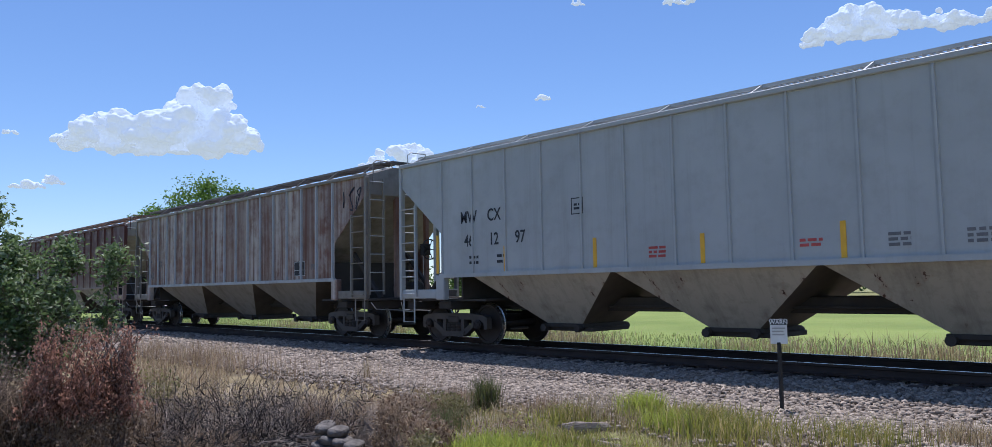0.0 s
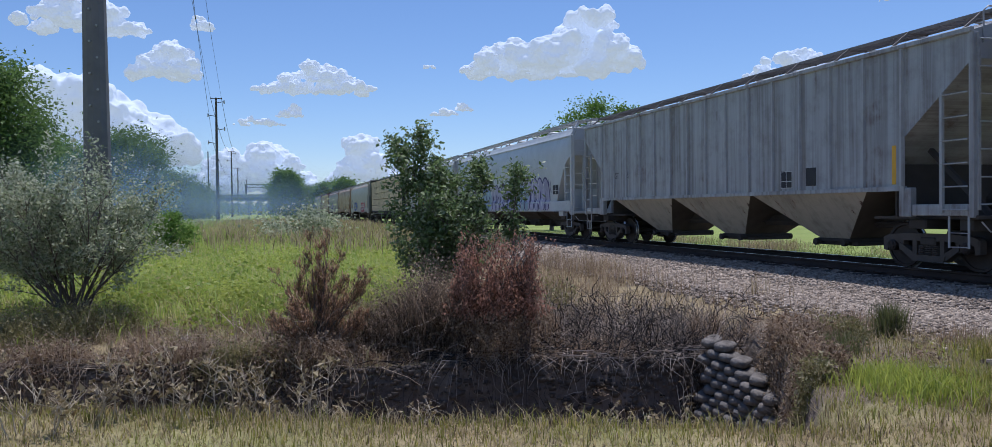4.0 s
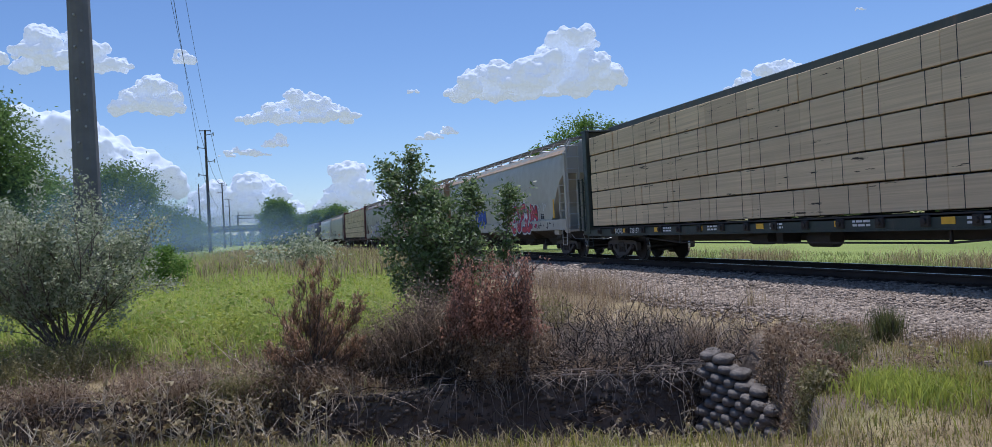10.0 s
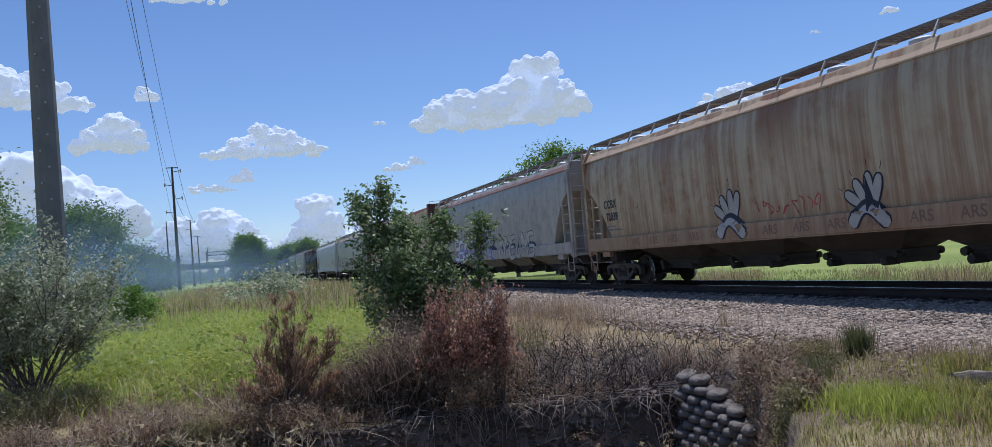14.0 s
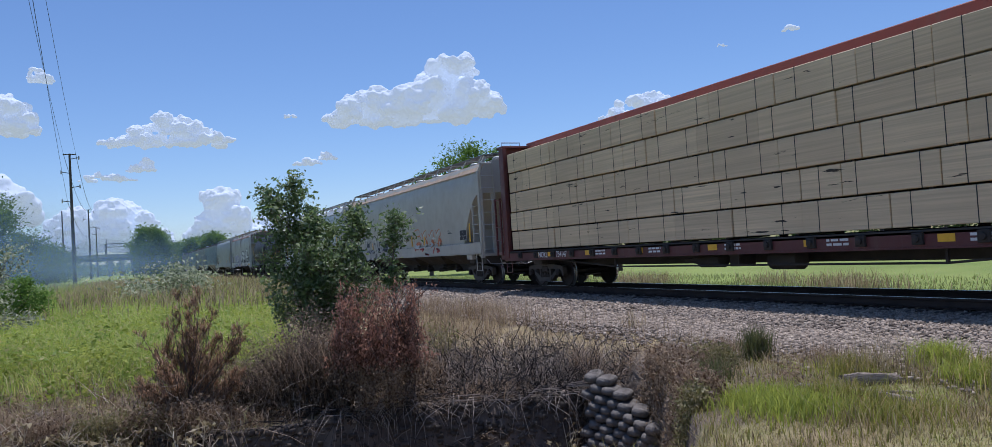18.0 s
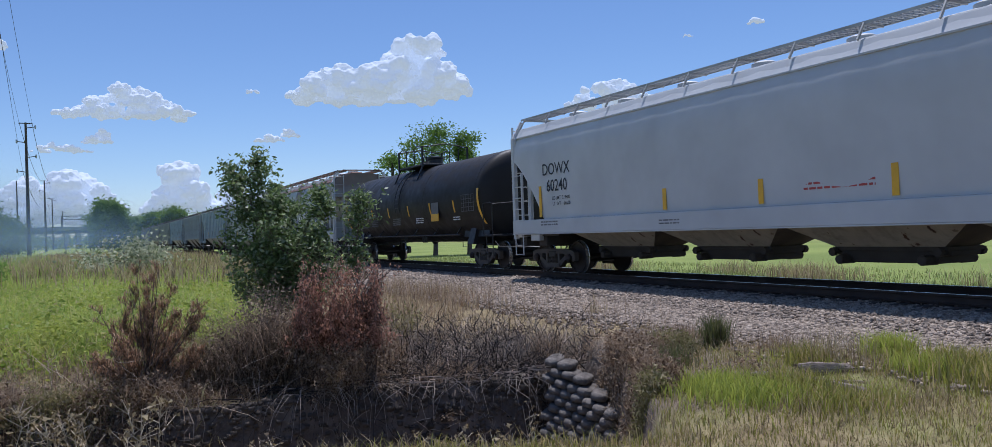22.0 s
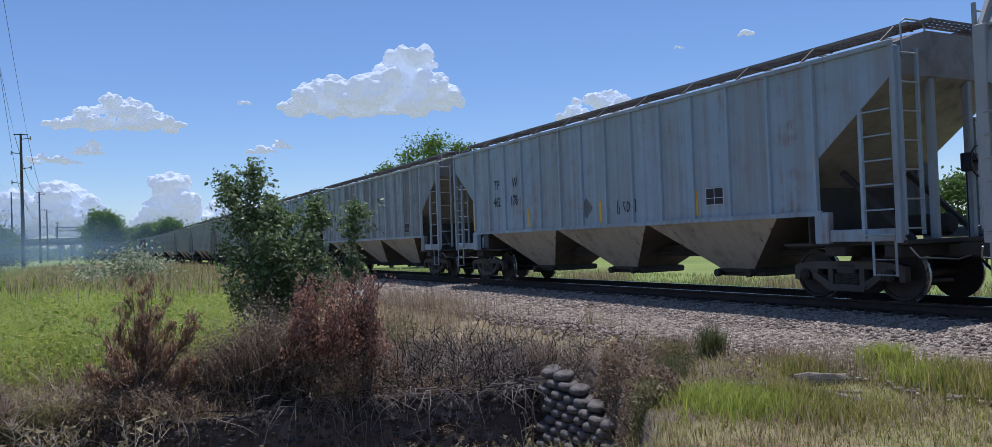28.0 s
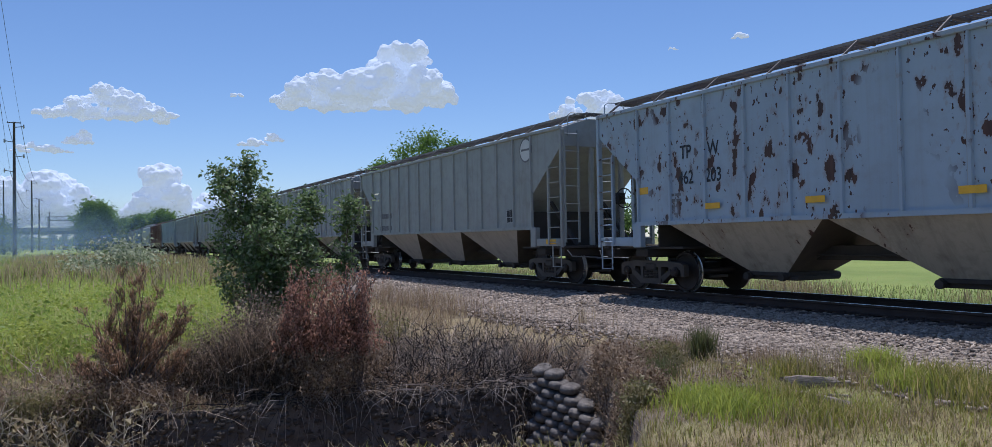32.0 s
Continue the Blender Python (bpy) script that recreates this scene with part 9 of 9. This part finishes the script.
def far_woods():
    """A long ragged belt of trees behind the overpass."""
    rng = np.random.default_rng(77)
    C = []
    for i in range(420):
        a, d = rng.uniform(-26, 14), rng.uniform(540, 620)
        x, y, z = spot(a, d)
        h = 5.0 + 4.5 * (0.5 + 0.5 * noise.noise((a * 0.6, 0.0, 3.0))) + rng.uniform(0, 2)
        C.append(np.array([x, y, z + h * 0.5]) + rng.normal(0, 1, (60, 3)) * np.array([3.2, 3.0, h * 0.24]))
    v, f = leaf_arrays(np.concatenate(C), 1.0, rng, 0.7)
    return thing("far_woods", "distant belt of trees behind the overpass", "woods", np_mesh("far_woods", v, f, M_LEAF_TREE), kind="stuff")


far_woods()

# ---------------------------------------------------------------- clouds
k = Mat("cloud", 1.0, 0, 0.0)
k.color((0.47, 0.50, 0.54))
# faint bluish glow added to stand in for daylight scattered inside the clouds
_em = k.t.nodes.new("ShaderNodeEmission")
_em.inputs["Color"].default_value = (0.80, 0.90, 1.0, 1)
_em.inputs["Strength"].default_value = 0.43
_ad = k.t.nodes.new("ShaderNodeAddShader")
k.t.links.new(k.b.outputs[0], _ad.inputs[0])
k.t.links.new(_em.outputs[0], _ad.inputs[1])
k.t.links.new(_ad.outputs[0], k.out.inputs["Surface"])
M_CLOUD = k.m


def ball():
    bm = bmesh.new()
    bmesh.ops.create_icosphere(bm, subdivisions=2, radius=1)
    V = np.array([tuple(v.co) for v in bm.verts])
    F = np.array([tuple(v.index for v in f.verts) for f in bm.faces])
    bm.free()
    return V, F


BALL = ball()
CLOUDS = []


def billow(ob, voxel, steps):
    """Merges the balls of a cloud into one skin and swells it into billows of several sizes."""
    m = ob.modifiers.new("skin", "REMESH")
    m.mode, m.voxel_size, m.use_smooth_shade = "VOXEL", voxel, True
    sm = ob.modifiers.new("blend", "SMOOTH")
    sm.factor, sm.iterations = 0.5, 5
    for kind, size, amount, mid in steps:
        tex = bpy.data.textures.new("billow", kind)
        tex.noise_scale = size
        if kind == "CLOUDS":
            tex.noise_depth = 3
        d = ob.modifiers.new("swell", "DISPLACE")
        d.texture, d.strength, d.mid_level, d.texture_coords = tex, amount, mid, "LOCAL"
    sm = ob.modifiers.new("blend", "SMOOTH")
    sm.factor, sm.iterations = 0.5, 2


def cloud(az, el, w, h, seed, dist=2600.0, n=None, lumps=None):
    """A fair-weather cloud: merged billows over a flattened base. az, el, w, h in degrees."""
    rng = np.random.default_rng(seed)
    W, H = dist * math.radians(w), dist * math.radians(h)
    n = n or int(18 + 5.0 * w)
    top = [rng.uniform(0.35, 1.0) for _ in range(5)] if lumps is None else lumps
    vs, fs, base = [], [], 0
    V, F = BALL
    for i in range(n):
        u = rng.uniform(-0.5, 0.5)
        env = float(np.interp(u, np.linspace(-0.5, 0.5, len(top) + 2), [0.10] + list(top) + [0.10]))
        r = H * rng.uniform(0.11, 0.25) * (0.45 + 0.55 * env)
        zz = rng.uniform(0.0, 1.0) ** 0.9 * max(0.0, env * H - 1.6 * r)
        P = V * np.array([r * rng.uniform(1.0, 1.6), r * 1.2, r * rng.uniform(0.8, 1.05)])
        P = P + np.array([u * (W - 1.6 * r), rng.uniform(-0.3, 0.3) * H, zz + r * 0.7 + 0.12 * H * (2 * u) ** 2])
        lo = P[:, 2] < 0.10 * H
        P[lo, 2] = 0.10 * H + (P[lo, 2] - 0.10 * H) * 0.35
        vs.append(P)
        fs.append(F + base)
        base += len(V)
    me = np_mesh("cloud", np.concatenate(vs), np.concatenate(fs), M_CLOUD, True)
    ob = thing("cloud", "white fair-weather cumulus cloud with a greyish base", "cloud", me, None, None, "clouds in the sky")
    big = min(H, W) / 100.0
    vx = max(2.6, H / 62)
    billow(ob, vx, (("CLOUDS", 26 * big, 17 * big, 0.5), ("VORONOI", 16 * big, -8.0 * big, 0.35), ("CLOUDS", 7 * big, 4.0 * big, 0.5)))
    CLOUDS.append((ob, az, el - h / 2, dist))
    return ob


cloud(20.0, 11.4, 12.8, 5.2, 301, n=120, lumps=(0.4, 0.55, 0.6, 0.5, 0.62, 0.75, 0.95, 1.0, 0.9, 0.55))
cloud(3.5, 9.2, 8.8, 2.8, 302, lumps=(0.3, 0.6, 0.8, 1.0, 0.8, 0.55, 0.35))
cloud(-6.3, 10.0, 4.8, 3.3, 303, lumps=(0.5, 0.9, 1.0, 0.8))
cloud(-11.0, 12.7, 8.0, 3.6, 304, lumps=(0.5, 0.9, 1.0, 0.8, 0.5))
cloud(-0.4, 6.2, 3.6, 1.0, 305)
cloud(1.6, 6.9, 1.9, 1.2, 306)
cloud(6.6, 3.6, 5.0, 4.6, 307, 3200, lumps=(0.4, 0.8, 1.0, 0.7, 0.3))
cloud(36.2, 9.3, 7.2, 2.6, 308, lumps=(0.6, 0.9, 1.0, 0.8, 0.4))
cloud(12.2, 6.9, 2.2, 0.9, 309)
cloud(13.6, 7.2, 1.5, 0.8, 310)
cloud(-0.8, 3.0, 9.0, 4.2, 311, 3400, n=80, lumps=(0.6, 0.8, 0.7, 1.0, 0.9, 0.6))
cloud(-10.5, 6.2, 12.5, 7.6, 312, 3300, n=150, lumps=(0.8, 1.0, 0.95, 0.85, 0.7, 0.62, 0.6, 0.45))
cloud(-17.0, 6.0, 8.0, 5.0, 313, 3300)
cloud(10.5, 2.4, 6.0, 3.4, 314, 3400, lumps=(0.7, 1.0, 0.7, 0.8))
cloud(69.2, 16.6, 11.5, 2.8, 315, lumps=(0.8, 1.0, 0.7, 0.5, 0.4))
cloud(55.8, 19.4, 2.6, 1.1, 316)
cloud(48.6, 19.6, 1.2, 0.6, 317)
cloud(-3.9, 12.4, 1.7, 1.2, 318)
cloud(46.0, 13.4, 1.3, 0.8, 319)
cloud(41.5, 12.8, 0.8, 0.4, 320)
cloud(11.2, 10.0, 1.2, 0.5, 321)
cloud(-24.0, 9.0, 8.0, 4.0, 322)
cloud(-0.8, 18.8, 5.5, 1.6, 323, lumps=(0.6, 1.0, 0.8, 0.5))


# ---------------------------------------------------------------- drifting smoke and painted distance haze low over the meadow
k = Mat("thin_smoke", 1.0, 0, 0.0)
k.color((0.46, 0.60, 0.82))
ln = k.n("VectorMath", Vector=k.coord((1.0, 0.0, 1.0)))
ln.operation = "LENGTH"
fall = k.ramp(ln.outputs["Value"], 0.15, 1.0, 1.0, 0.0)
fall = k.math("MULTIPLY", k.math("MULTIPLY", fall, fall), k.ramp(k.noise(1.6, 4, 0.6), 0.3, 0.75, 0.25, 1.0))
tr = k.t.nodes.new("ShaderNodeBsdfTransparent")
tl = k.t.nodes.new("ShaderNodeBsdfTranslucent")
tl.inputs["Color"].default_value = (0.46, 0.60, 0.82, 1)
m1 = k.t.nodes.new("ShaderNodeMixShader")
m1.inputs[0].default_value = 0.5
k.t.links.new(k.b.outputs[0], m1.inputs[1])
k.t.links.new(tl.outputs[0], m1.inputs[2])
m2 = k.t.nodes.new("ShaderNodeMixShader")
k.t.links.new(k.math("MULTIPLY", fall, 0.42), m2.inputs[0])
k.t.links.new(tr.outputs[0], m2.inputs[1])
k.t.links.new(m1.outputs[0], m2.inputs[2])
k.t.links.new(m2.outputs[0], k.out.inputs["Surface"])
M_SMOKE_HAZE = k.m


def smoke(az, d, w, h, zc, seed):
    """A soft sheet of thin smoke, slightly bowed, also used to paint distance haze."""
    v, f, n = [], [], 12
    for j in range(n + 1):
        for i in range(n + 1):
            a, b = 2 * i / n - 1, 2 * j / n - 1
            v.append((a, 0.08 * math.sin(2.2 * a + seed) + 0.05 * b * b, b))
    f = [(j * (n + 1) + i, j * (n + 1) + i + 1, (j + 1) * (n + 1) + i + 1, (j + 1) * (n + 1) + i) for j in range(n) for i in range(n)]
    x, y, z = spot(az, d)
    ob = thing("smoke_wisp", "thin bluish sheet of smoke and painted distance haze over the meadow", "smoke", np_mesh("smoke_wisp", v, f, M_SMOKE_HAZE, True), None, None, "smoke over the meadow")
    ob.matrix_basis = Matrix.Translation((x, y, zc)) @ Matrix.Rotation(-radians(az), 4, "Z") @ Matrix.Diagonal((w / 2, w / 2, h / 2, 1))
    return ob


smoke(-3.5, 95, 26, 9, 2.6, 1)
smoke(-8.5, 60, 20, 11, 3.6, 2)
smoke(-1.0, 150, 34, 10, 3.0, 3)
# wide sheets that paint aerial haze in front of far trees and overpass
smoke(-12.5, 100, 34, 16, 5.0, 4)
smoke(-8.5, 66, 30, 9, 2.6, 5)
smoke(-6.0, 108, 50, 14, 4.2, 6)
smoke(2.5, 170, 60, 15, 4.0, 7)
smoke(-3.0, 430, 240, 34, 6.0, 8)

# ---------------------------------------------------------------- movement
SKIP = ("walk_bracket", "rung", "spring", "hatch_batten", "tie_plate", "fine_print", "lettering", "stirrup_step", "air_hose", "cut_lever", "jacking_pad", "brake_shoe", "end_post", "end_brace", "marking", "reflector", "roof_grab_iron")


def far_copy(ob, m):
    """A copy of a car for the far end of the train, without the smallest parts."""
    made = {}
    for o in (ob, *ob.children_recursive):
        if o.name.split(".")[0] in SKIP or (o is not ob and o.parent not in made):
            continue
        made[o] = o.copy()
        scene.collection.objects.link(made[o])
        made[o].parent = made.get(o.parent, o.parent)
        made[o].matrix_parent_inverse = o.matrix_parent_inverse
    made[ob].matrix_basis = m
    return made[ob]


def motions():
    times = [2.0 * k for k in range(17)]
    cars = list(CARS)
    for src, s in FAR_CARS:
        cars.append((far_copy(src, Matrix.Translation((0, s, 0))), s))
    for ob, s in cars + LOADS:
        walk(ob, [(t, Matrix.Translation((0, s - run_of(t), 0))) for t in times])
    # wheels roll while their car passes by
    for car, s in CARS:
        for ws in car.children_recursive:
            if "roll" not in ws:
                continue
            s_w = s + ws.parent.location.y + ws.location.y
            t0 = next((k / 30 for k in range(961) if s_w - run_of(k / 30) < 32), 32.0)
            t1 = next((k / 30 for k in range(961) if s_w - run_of(k / 30) < 1), 32.0)
            rows, here = [], ws.location.copy()
            a0 = run_of(t0) / WHEEL_R
            for k in range(int(round(t0 * 30)), int(round(t1 * 30)) + 1):
                rows.append((k / 30, Matrix.Translation(here) @ Matrix.Rotation(run_of(k / 30) / WHEEL_R - a0, 4, "X")))
            if not rows or len(rows) < 2:
                continue
            if rows[0][0] > 0:
                rows.insert(0, (0.0, rows[0][1].copy()))
            if rows[-1][0] < 32:
                rows.append((32.0, rows[-1][1].copy()))
            walk(ws, rows)
    # clouds drift slowly
    for ob, az, el, dist in CLOUDS:
        rows = []
        for t in (0.0, 16.0, 32.0):
            a, e = radians(az + 0.28 - 1.48 * t / 32), radians(el)
            p = Vector(EYE) + Vector((math.sin(a), math.cos(a), math.tan(e))) * dist
            rows.append((t, Matrix.Translation(p) @ Matrix.Rotation(-a, 4, "Z")))
        walk(ob, rows)


motions()
